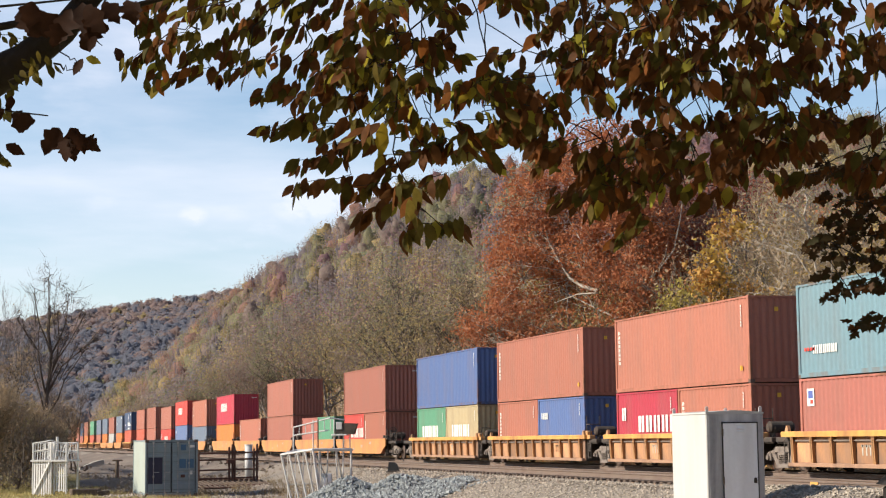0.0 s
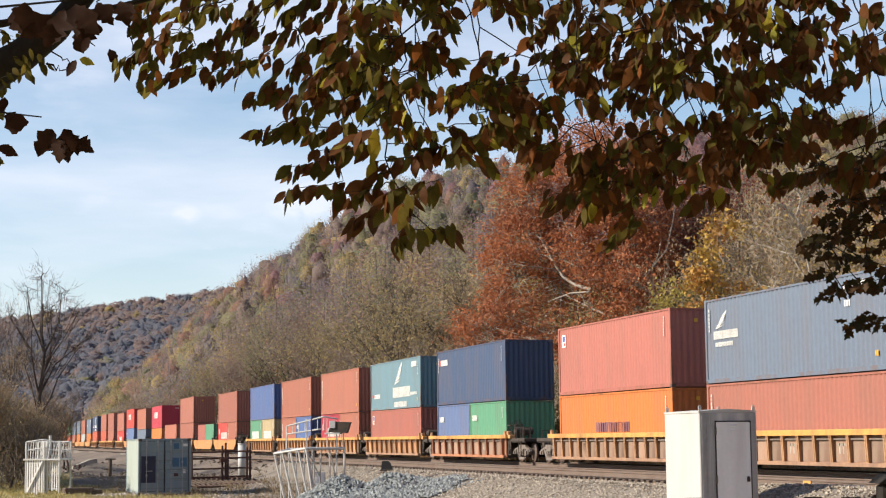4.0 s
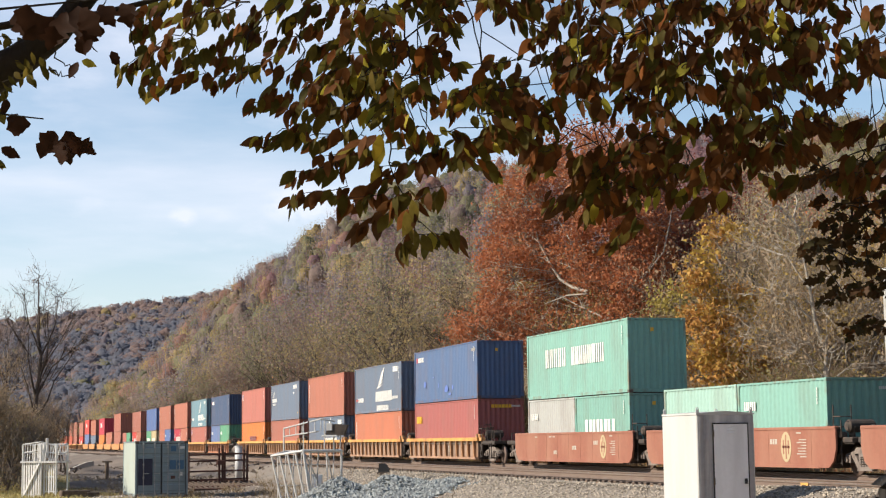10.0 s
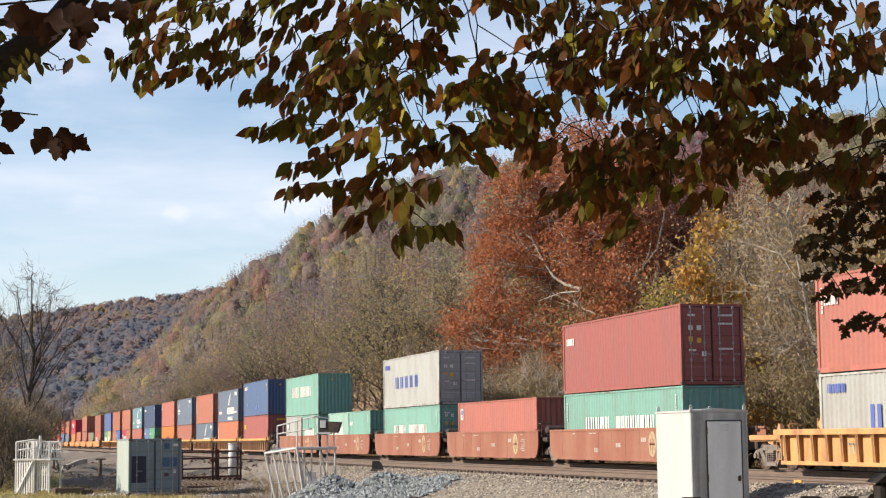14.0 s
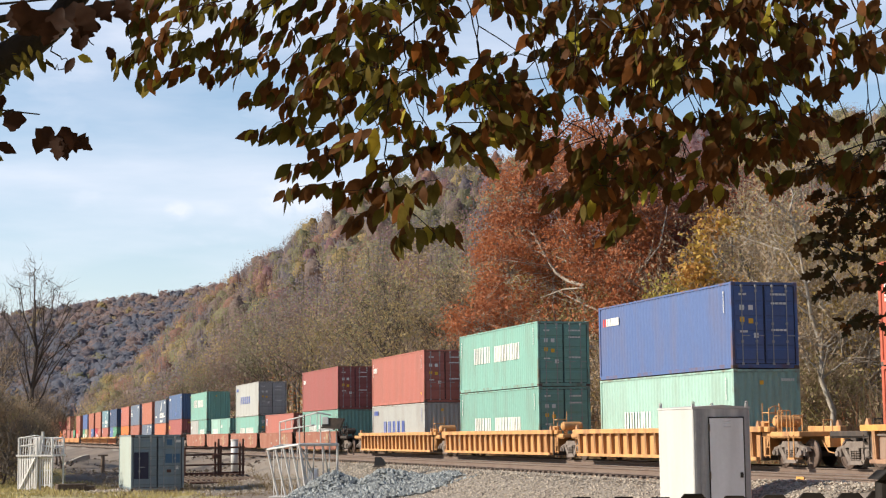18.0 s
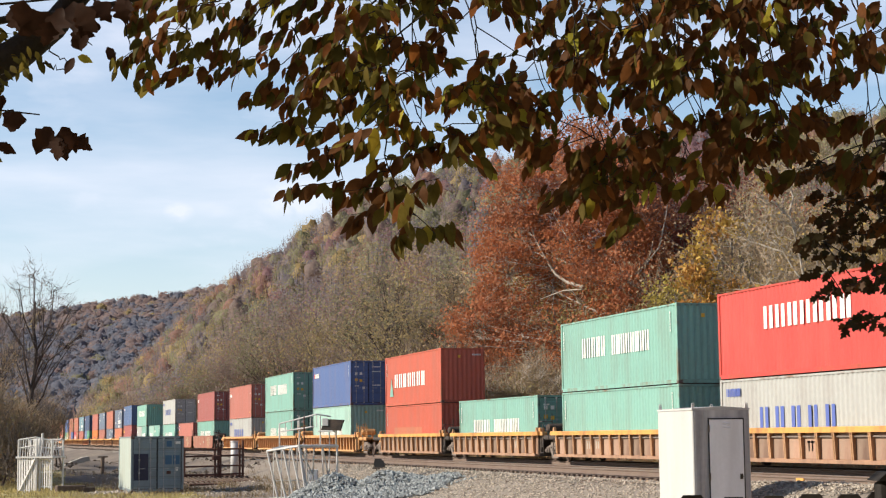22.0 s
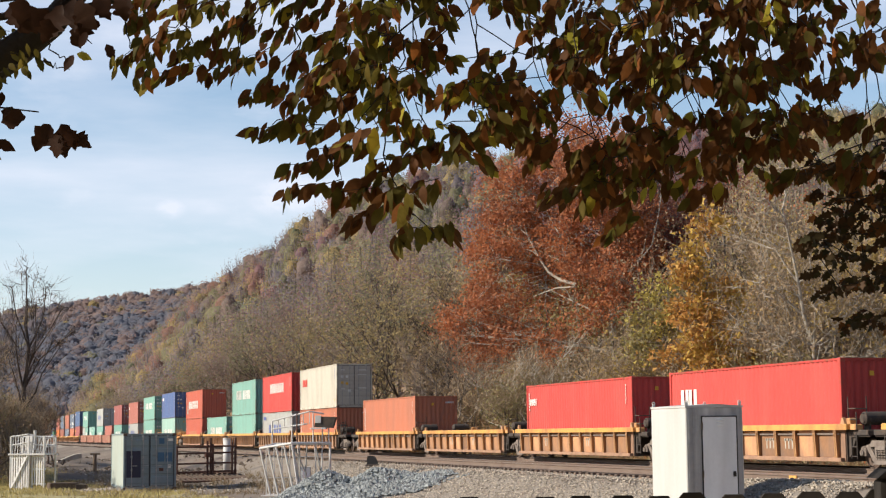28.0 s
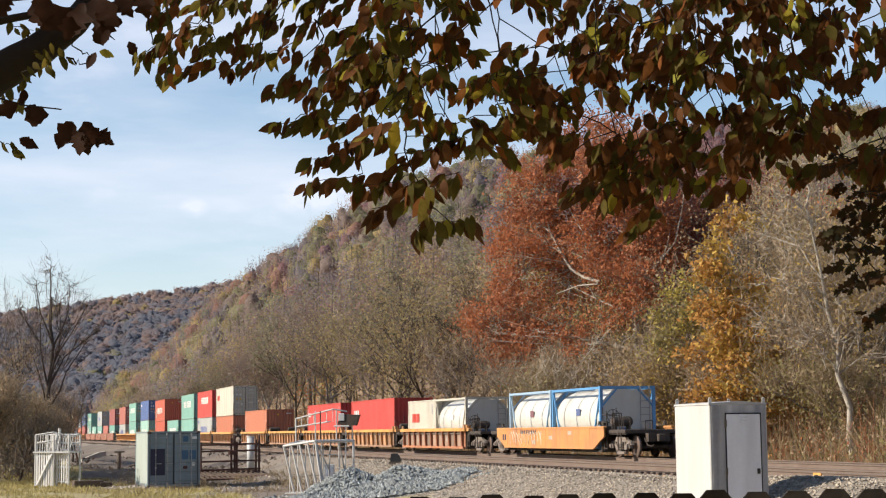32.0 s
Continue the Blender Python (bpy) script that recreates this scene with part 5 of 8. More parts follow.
def build_gate_platform():
    """A stored signal platform: a cage of slanting tubes with a handrail on top and a boxed lamp."""
    z = ground_z(13.2, 68)
    t = thing("signal_platform", "white tubular steel platform with handrails stored in the yard", "metal platform", pose(12.3, 69.4, z, 0, 0, -22))
    w, d, h = 2.75, 1.6, 2.10
    top = [((0, 0, h - .16), (1.42, -.55, h + .04)), ((1.42, -.55, h + .04), (w + .1, .25, h + .03)), ((w + .1, .25, h + .03), (w - .1, d, h)), ((0, 0, h - .16), (.3, d, h)), ((.3, d, h), (w - .1, d, h))]
    for p, q in top:
        rail_frame(t, "top_rail", [(p, q)], .055, M_GALV)
    for i in range(5):
        u = i / 4
        a = Vector((0, 0, h - .16)).lerp(Vector((1.42, -.55, h + .04)), u)
        rail_frame(t, "slanted_bar", [(a, (a.x + .42, a.y + .1, 0))], .045, M_GALV)
        rail_frame(t, "upright_bar", [((a.x + .16, a.y + .5, h), (a.x + .16, a.y + .5, .0))], .022, M_GALV)
    for i in range(6):
        u = i / 5
        a = Vector((1.42, -.55, h + .04)).lerp(Vector((w + .1, .25, h + .03)), u)
        lean = (.30, .05, -.12, .1, -.06, 0)[i]
        rail_frame(t, "upright_bar", [(a, (a.x + lean, a.y, 0))], (.045, .025, .03, .025, .028, .05)[i], M_GALV if i not in (1, 2) else M_BAR)
    rail_frame(t, "brace", [((1.5, -.5, h - .1), (1.95, -.2, .9)), ((1.95, -.2, .9), (1.75, -.3, .1)), ((2.3, 0, h - .05), (2.55, .2, .6))], .03, M_BAR)
    for k in (.35, .75):
        rail_frame(t, "cross_bar", [((.2, .5, h * k), (w, .6, h * k))], .016, M_BAR)
    # upper handrail
    rail_frame(t, "handrail", [((.45, .3, 3.05), (2.05, .0, 3.42)), ((2.05, 0, 3.42), (2.6, .2, 3.32)), ((.45, .3, 3.05), (.45, .3, 2.12)), ((.45, .3, 2.72), (1.95, .0, 2.92))], .032, M_GALV)
    for i in range(6):
        x = .7 + i * .27
        rail_frame(t, "baluster", [((x, .27 - i * .05, 3.1 + .062 * i), (x, .27 - i * .05, 2.74 + .034 * i))], .018, M_GALV)
    for x, y in ((1.3, .15), (1.55, -.1), (2.2, 0), (2.55, .2), (w + .05, .3)):
        rail_frame(t, "post", [((x, y, h), (x, y, 3.35 if x < 2.4 else 3.0))], .026, M_GALV if x != 1.55 else M_RUSTFRAME)
    g = Geo()
    g.prism([(2.25, 2.78), (3.0, 2.74), (3.15, 3.18), (2.35, 3.22)], 1, -.1, .35)
    part("lamp_housing", g, M_DARKSTEEL, t, "dark grey lamp housing")
    g = Geo()
    g.soft(2.3, 2.55, -.13, -.10, 2.95, 3.25, .02)
    g.soft(2.1, 2.75, -.12, .3, 2.70, 2.76, .02)
    part("lens_plate", g, M_WHITEPAINT, t, "white plate and bracket")
    for y in (-.2, .9):
        g = Geo()
        g.soft(.1, 2.7, y, y + .12, -.05, .06, .02)
        part("skid", g, M_GALV, t)


def build_white_cage():
    z = ground_z(4.2, 85)
    t = thing("lattice_cage", "white lattice cage topped by a railed platform, on grass", "metal cage", pose(3.0, 85.6, z, 0, 0, -32))
    w, d = 1.8, 1.1
    g = Geo()
    g.box(-.1, w + .1, -.1, d + .1, 1.66, 1.74)
    part("platform", g, M_GALV, t, "grey platform floor")
    for i in range(7):
        g = Geo()
        x = .05 + i * .13
        g.soft(x, x + .085, -.03, 0, -.05, 1.66, .006)
        part("slat", g, M_CAGEWHITE, t)
    for i in range(6):
        g = Geo()
        x = 1.08 + i * .125
        g.soft(x, x + .065, .1, .13, .28 if i % 2 else .2, 1.62, .006)
        part("slat", g, M_CAGEWHITE, t)
    for zz in (.25, .95, 1.55):
        g = Geo()
        g.soft(1.05, 1.82, .13, .16, zz, zz + .07, .006)
        part("cross_slat", g, M_CAGEWHITE, t)
    for zz in (.1, 1.5):
        g = Geo()
        g.soft(.03, .95, 0, .03, zz, zz + .07, .006)
        part("cross_slat", g, M_CAGEWHITE, t)
    g = Geo()
    g.tube((.05, -.06, .0), (.92, -.06, 1.62), .05, n=4)
    part("diagonal_brace", g, M_CAGEWHITE, t)
    for x, y in ((0, 0), (w, 0), (0, d), (w, d), (.98, 0), (.98, .3)):
        rail_frame(t, "post", [((x, y, -.05), (x, y, 2.55))], .05, M_GALV)
    for zz in (2.15, 2.55):
        rail_frame(t, "handrail", [((0, 0, zz), (.95, 0, zz + .12)), ((.95, 0, zz + .12), (w, .3, zz - .1)), ((w, .3, zz - .1), (w, d, zz)), ((0, 0, zz), (0, d, zz)), ((0, d, zz), (w, d, zz))], .028, M_GALV)
    for i in range(13):
        x = .08 + i * .135
        rail_frame(t, "baluster", [((x, .02 if x < 1.2 else .2, 1.74), (x + (.04 if x < 1.0 else .10 + .16 * (x - 1.0)), .02 if x < 1.2 else .2, 2.62 - .1 * x))], .02, M_CAGEWHITE)
        rail_frame(t, "baluster", [((x, d, 1.74), (x - .03, d, 2.55))], .018, M_GALV)
    g = Geo()
    g.soft(.55, .95, .4, .8, 1.9, 2.6, .03)
    g.tube((1.18, .2, 2.5), (1.18, .2, 2.85), .07, n=8)
    part("equipment", g, M_GALV, t, "grey fittings on the platform")


def build_rust_frame():
    z = ground_z(13.5, 93)
    t = thing("rusted_frame", "dark rusted steel frame with rails on bare ground", "steel frame", (11.9, 92.6, z))
    for x, h in ((.05, 1.9), (1.70, 2.2), (1.88, 2.35), (2.0, 2.0), (3.05, 2.1), (3.22, 2.35)):
        rail_frame(t, "post", [((x, .3, 0), (x, .3, h))], .06, M_RUSTFRAME)
    for zz in (.50, .95, 1.50, 1.85):
        rail_frame(t, "rail", [((0, .3, zz), (3.3, .3, zz + .05))], .05, M_RUSTFRAME)
    # dark skids, multiplied to stand in for the shadow on the ground
    for i in range(15):
        rail_frame(t, "skid", [((.05 + i * .28, -2.2, .05), (.05 + i * .28 - .6, .6, .40))], .055, M_TIE)
    rail_frame(t, "beam", [((0, -2.2, .06), (4.0, -2.2, .06)), ((0, -1.2, .16), (3.6, -1.2, .16)), ((-.3, .6, .42), (3.2, .6, .42))], .06, M_RUSTFRAME)
    g = Geo()
    g.soft(1.55, 2.0, .1, .5, 1.3, 1.55, .03)
    part("clamp", g, M_RUSTFRAME, t)


def build_small_yard_things():
    z = ground_z(15.6, 99)
    t = thing("white_pipe", "white painted upright pipe with a grey bracket beside the tracks", "pipe", (15.7, 99.5, z))
    g = Geo()
    g.tube((0, 0, 0), (0, 0, 2.05), .22, n=20)
    part("shaft", g, M_WHITEPAINT, t, smooth=True)
    g = Geo()
    g.tube((0, 0, 2.05), (0, 0, 2.12), .24, n=20)
    part("cap", g, M_GALV, t)
    rail_frame(t, "bracket", [((.28, -.2, 0), (.28, -.2, 2.0)), ((.42, -.2, 0), (.42, -.2, 2.0))], .03, M_BAR)
    z = ground_z(9.2, 112)
    t = thing("fence_post", "short weathered wooden post in the grass", "post", (9.2, 112.5, z))
    g = Geo()
    g.tube((0, 0, -.1), (.02, 0, 1.25), .13, .12, n=9)
    part("shaft", g, M_WOODPOST, t)
    g = Geo()
    g.soft(-.3, .35, -.06, .06, 1.2, 1.3, .02)
    part("cross_piece", g, M_WOODPOST, t)
    z = ground_z(14.6, 66.5)
    t = thing("junction_box", "small white junction box with a grey side behind the stone heap", "junction box", (14.05, 69.6, z))
    g = Geo()
    g.soft(0, .42, 0, .3, .35, 1.02, .02)
    part("body", g, M_WHITEPAINT, t)
    g = Geo()
    g.soft(.05, .37, -.02, 0, .40, .97, .01)
    part("door", g, M_DOORGREY, t)
    g = Geo()
    g.tube((.2, .15, -.05), (.2, .15, .36), .06)
    part("stand", g, M_GALV, t)
    zb = ground_z(19.0, 77)
    t = thing("switch_marker", "small black flap-shaped marker standing in the ballast", "marker", pose(18.75, 76.5, zb, 0, 0, -20))
    g = Geo()
    g.prism([(-.24, -.04), (-.20, .40), (.06, .41), (.18, .30), (.26, .12), (.26, -.04), (-.04, -.04), (-.07, .05), (-.11, -.04)], 1, -.14, .14)
    part("body", g, M_BLACK, t)
    g = Geo()
    g.soft(-.3, .3, -.2, .2, -.06, .02, .02)
    part("base", g, M_DARKSTEEL, t)
    z = ground_z(5.3, 84)
    t = thing("wood_scrap", "dark weathered timber block lying in dry grass", "timber", pose(5.1, 82.6, z, 0, 0, 12))
    g = Geo()
    g.soft(-.5, .9, -.25, .25, -.03, .36, .04)
    part("block", g, M_TIE, t)
    g = Geo()
    g.soft(.7, 1.3, -.35, .1, -.03, .26, .03)
    part("block", g, M_TIE, t)
    rng = random.Random(3)
    g = Geo()
    for i in range(60):
        x, y = 6.9 + rng.gauss(0, .55), 79.3 + rng.gauss(0, .6)
        stone_mesh(rng, g, (x, y, ground_z(x, y) + .03), rng.uniform(.06, .2))
    tagged(part("rubble", g, M_STONE), "small heap of grey rubble beside the storage container", "rubble", kind="stuff")


def build_slab():
    x, y = 8.7, 129.5
    t = thing("concrete_slab", "pale broken concrete slab lying on a dark earth bank", "slab", pose(x, y, ground_z(x, y) + .36, 0, -17, 6))
    g = Geo()
    g.prism([(-.95, -.12), (.9, -.24), (.95, .08), (.45, .15), (-.3, .10), (-.9, .04)], 1, -.35, .5)
    part("slab", g, material("weathered_concrete", (.42, .38, .32), rough=.95, fine=6, coarse=1.5, vary=.2, dirt=(.2, .17, .14), dirty=.6, bump=.3), t)


build_slab()


def build_stone_heap():
    rng = random.Random(11)
    g = Geo()

    def top(x, y):
        h = 0
        for cx, cy, rx, ry, hh in ((14.2, 65.6, 1.9, 1.7, .98), (16.1, 64.9, 1.9, 1.6, .92), (15.2, 62.6, 3.1, 2.2, .52), (12.9, 62.8, 1.8, 1.5, .32), (17.2, 63.2, 1.6, 1.5, .40)):
            h = max(h, hh * max(0, 1 - math.hypot((x - cx) / rx, (y - cy) / ry)) ** .8 + .05 * noise.noise(Vector((x * 2, y * 2, 0))))
        return h
    n = 0
    while n < 5200:
        x, y = rng.uniform(10.8, 18.6), rng.uniform(60.6, 67.2)
        h = top(x, y)
        if h < .06 and rng.random() > .06:
            continue
        stone_mesh(rng, g, (x, y, ground_z(x, y) + h), rng.uniform(.06, .14))
        n += 1
    core = Geo()
    k = 40
    for i in range(k + 1):
        for j in range(k + 1):
            x, y = 10.6 + 8.2 * i / k, 60.4 + 7 * j / k
            core.v.append((x, y, ground_z(x, y) + top(x, y) - .05))
    for i in range(k):
        for j in range(k):
            a = i * (k + 1) + j
            core.f.append((a, a + k + 1, a + k + 2, a + 1))
            core.s.append(0)
    t = thing("stone_heap", "heap of blue-grey crushed stone beside the tracks", "stone heap", (0, 0, 0))
    part("core", core, M_BLUESTONE, t, smooth=True)
    tagged(part("stone_layer", g, M_BLUESTONE, t), kind="stuff")


def build_fence():
    t = thing("picket_fence", "dark weathered dog-eared board fence in deep shade", "fence", pose(0, 0, 0, 0, 0, -15.95))
    board = Geo()
    w, h = .138, 1.82
    board.prism([(0, 0), (w, 0), (w, h - .04), (w - .035, h), (.035, h), (0, h - .04)], 1, -.009, .009)
    board = board.mesh("picket")
    rng = random.Random(2)
    for i in range(44):
        x = -3.2 + i * .147
        y = 6.95 - .06 * (x + 2)
        zt = .862 + .012 * x + rng.uniform(-.006, .006)
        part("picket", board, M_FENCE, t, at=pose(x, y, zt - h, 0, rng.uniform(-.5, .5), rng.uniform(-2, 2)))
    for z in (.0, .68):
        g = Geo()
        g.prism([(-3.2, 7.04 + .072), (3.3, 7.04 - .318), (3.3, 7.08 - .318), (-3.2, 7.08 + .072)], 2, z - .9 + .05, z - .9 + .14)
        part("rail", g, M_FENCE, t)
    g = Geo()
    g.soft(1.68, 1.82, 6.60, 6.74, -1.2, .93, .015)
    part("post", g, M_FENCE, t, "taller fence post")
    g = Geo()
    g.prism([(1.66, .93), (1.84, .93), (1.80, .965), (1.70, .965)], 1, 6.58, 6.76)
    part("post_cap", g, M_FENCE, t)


build_cabinet()
build_storage_box()
build_gate_platform()
build_white_cage()
build_rust_frame()
build_small_yard_things()
build_stone_heap()
build_fence()


# ---- trees and brush ----
def rand_quads(rng, centres, size, long=1.5, three=False, out=None, loose=.45):
    """Small leaf-shaped quads at random turns round the centres (n x 3); size: n or one."""
    n = len(centres)
    a = rng.normal(size=(n, 3))
    if out is not None:
        face = out + rng.normal(size=(n, 3)) * loose
        face /= np.linalg.norm(face, axis=1, keepdims=True)
        a -= face * np.sum(a * face, axis=1, keepdims=True)
    a /= np.linalg.norm(a, axis=1, keepdims=True)
    b = np.cross(a, rng.normal(size=(n, 3)) if out is None else face)
    b /= np.linalg.norm(b, axis=1, keepdims=True)
    s = (np.asarray(size) * rng.uniform(.6, 1.3, n))[:, None]
    tip, half = a * s * long * .5, b * s * .5
    if three:
        return np.stack([centres - tip, centres + half, centres + tip * .6 - half], axis=1)
    return np.stack([centres - tip, centres + half, centres + tip, centres - half], axis=1)


def grow(rng, g, p, d, length, r, level, top, tips, up=.18, bend=.22, kids=(3, 5), ratio=.66, sides=6):
    """A branch and its branches; tips gets the twig ends."""
    pts, q = [p.copy()], p.copy()
    steps = 4 if level == 0 else 3 if level < 3 else 2
    for i in range(steps):
        d = (d + Vector((rng.gauss(0, bend), rng.gauss(0, bend), rng.gauss(0, bend) * .6 + up * (level > 0)))).normalized()
        q = q + d * (length / steps)
        pts.append(q.copy())
    g.path(pts, max(r, .011), max(.008, r * .55 if level < top else r * .3), n=max(3, sides - level))
    if level == top:
        tips.append((pts[1], d))
        tips.append((pts[-1], d))
        return
    for i in range(rng.randint(*kids)):
        u = rng.uniform(.45 if level == 0 else .3, 1.0)
        k = min(int(u * steps), steps - 1)
        base = pts[k].lerp(pts[k + 1], u * steps - k)
        side = Vector((rng.gauss(0, 1), rng.gauss(0, 1), rng.uniform(-.1, .5))).normalized()
        nd = (d * rng.uniform(.35, .8) + side * .8).normalized()
        grow(rng, g, base, nd, length * ratio * rng.uniform(.75, 1.15), r * (.62 - .1 * u), level + 1, top, tips, up, bend, kids, ratio, sides)
    grow(rng, g, pts[-1], d, length * ratio, r * .55, level + 1, top, tips, up, bend, kids, ratio, sides)


def tree(name, label, x, y, height, girth, bark, leaf, count, leaf_size, seed, top=4, kids=(3, 5), bend=.2, fill=0.5, extra=None, base=None, wide=1.0, twigs=0, spray=None):
    """A tree: trunk with limbs in one mesh, leaves in another."""
    rng = random.Random(seed)
    nr = np.random.default_rng(seed)
    z = ground_z(x, y) - .1 if base is None else base
    g, tips = Geo(), []
    grow(rng, g, Vector((0, 0, 0)), Vector((rng.gauss(0, .05), rng.gauss(0, .05), 1)), height * .42, girth, 0, top, tips, bend=bend, kids=kids)
    mz = max(p.z for p, _ in tips)
    k = height / mz
    h = (.35 + .65 * k) * wide
    g.v = [(a * h, b * h, c * k) for a, b, c in g.v]
    t = thing(name, label, "tree", pose(x, y, z, 0, 0, rng.uniform(0, 360)))
    part("trunk", g, bark, t, "trunk and limbs", smooth=True)
    if count:
        pts = np.array([(p.x * h, p.y * h, p.z * k) for p, _ in tips])
        pick = nr.integers(0, len(pts), count)
        c = pts[pick] + nr.normal(size=(count, 3)) * fill
        c[:, 2] = np.maximum(c[:, 2], height * .06)
        mats = [leaf] if extra is None else [leaf, extra]
        slots = None if extra is None else (nr.random(count) < .25).astype(int)
        tagged(part("crown", quads_mesh("crown", rand_quads(nr, c, leaf_size, three=True), slots), [LEAVES[m] for m in mats], t, "scattered autumn leaves"), kind="stuff")
    if twigs:
        way = np.array([tuple(d) for _, d in tips])
        pts = np.array([(p.x * h, p.y * h, p.z * k) for p, _ in tips])
        pick = nr.integers(0, len(pts), twigs)
        tagged(part("twig_spray", quads_mesh("twig_spray", slivers(nr, pts[pick] + nr.normal(size=(twigs, 3)) * .12, way[pick] + nr.normal(size=(twigs, 3)) * .5 + np.array([0, 0, .25]), 1.1, .011)), spray or bark, t, "fine bare twigs"), kind="stuff")
    return t


def polar(az, r):
    return r * math.sin(radians(az)), r * math.cos(radians(az))


def lobed_tree(name, label, x, y, lobes, girth, bark, leaf, extra, count, leaf_size, seed, clumps=16, clump=.5, twigs=0, spray=None, deep=1.0, slope=0.0, lean=.45, rise=0.0, limbs=()):
    """A tree whose crown is made of lobes (across, up, radius): a limb runs to each, forks to clumps of leaves, and gaps stay between them."""
    rng, nr = random.Random(seed), np.random.default_rng(seed)
    z0 = ground_z(x, y) - .1
    t = thing(name, label, "tree", pose(x, y, z0, 0, 0, -math.degrees(math.atan2(x, y))))
    top = max(c[1] for c in lobes)
    g, centres, ways, sizes = Geo(), [], [], []
    mean = sum(c[0] for c in lobes) / len(lobes)
    stem = [Vector((mean * lean * u ** 1.6 + rng.gauss(0, .12) * (u > 0), rng.gauss(0, .12) * (u > 0), top * .86 * u)) for u in (0, .12, .24, .36, .48, .6, .72, .84, 1)]
    g.path(stem, girth, girth * .22, n=9)
    for way, thick, thin in limbs:
        g.path([Vector((a, b, c - z0)) for a, b, c in way], thick, thin, n=7)
    for lx, lz, lr in lobes:
        mid = Vector((lx, rng.uniform(-1, 1) * deep * max(lr, 1.2) - (lx - mean) * slope, lz))
        root = min(stem[2:], key=lambda p: (p - mid).length + 2.2 * max(0, p.z - mid.z + .8))
        if rise:
            root = min(stem[2:], key=lambda p: abs(p.z - max(mid.z - rise, top * .3)))
        bend = root.lerp(mid, .5) + Vector((rng.gauss(0, .3), rng.gauss(0, .3), rng.uniform(.1, .5)))
        g.path([root, root.lerp(bend, .5) + Vector((rng.gauss(0, .12), 0, 0)), bend, mid], girth * .32, girth * .11, n=6)
        for i in range(max(5, int(clumps * lr * lr / 4))):
            d = Vector((rng.gauss(0, 1), rng.gauss(0, 1), rng.gauss(.15, 1))).normalized() * lr * rng.uniform(.45, 1.05)
            tip = mid + d
            knee = (bend if i % 3 == 0 else mid) + d * .4 + Vector((rng.gauss(0, .15), rng.gauss(0, .15), rng.gauss(0, .15)))
            g.path([bend if i % 3 == 0 else mid, knee, tip], girth * .10, .012, n=4)
            centres.append(tip)
            ways.append(d.normalized())
            sizes.append(clump * rng.uniform(.6, 1.3))
            for k in range(3):
                e = tip + Vector((rng.gauss(0, .5), rng.gauss(0, .5), rng.gauss(.1, .4))) * clump * 1.6
                g.path([knee.lerp(tip, .5 + .15 * k), e], .014, .008, n=3)
    part("trunk", g, bark, t, "trunk and limbs", smooth=True)
    c, w, r = np.array([tuple(p) for p in centres]), np.array([tuple(p) for p in ways]), np.array(sizes)
    pick = nr.integers(0, len(c), count)
    at = c[pick] + nr.normal(size=(count, 3)) * r[pick][:, None] * np.array([1, 1, .75])
    at[:, 2] = np.maximum(at[:, 2], .3)
    tagged(part("crown", quads_mesh("crown", rand_quads(nr, at, leaf_size, three=True), (nr.random(len(c)) < .42)[pick].astype(int)), [LEAVES[leaf], LEAVES[extra]], t, "clumps of autumn leaves"), kind="stuff")
    if twigs:
        pick = nr.integers(0, len(c), twigs)
        at = c[pick] + nr.normal(size=(twigs, 3)) * r[pick][:, None]
        tagged(part("twig_spray", quads_mesh("twig_spray", slivers(nr, at, w[pick] + nr.normal(size=(twigs, 3)) * .5 + np.array([0, 0, .25]), .9, .014)), spray or bark, t, "fine bare twigs"), kind="stuff")
    return t


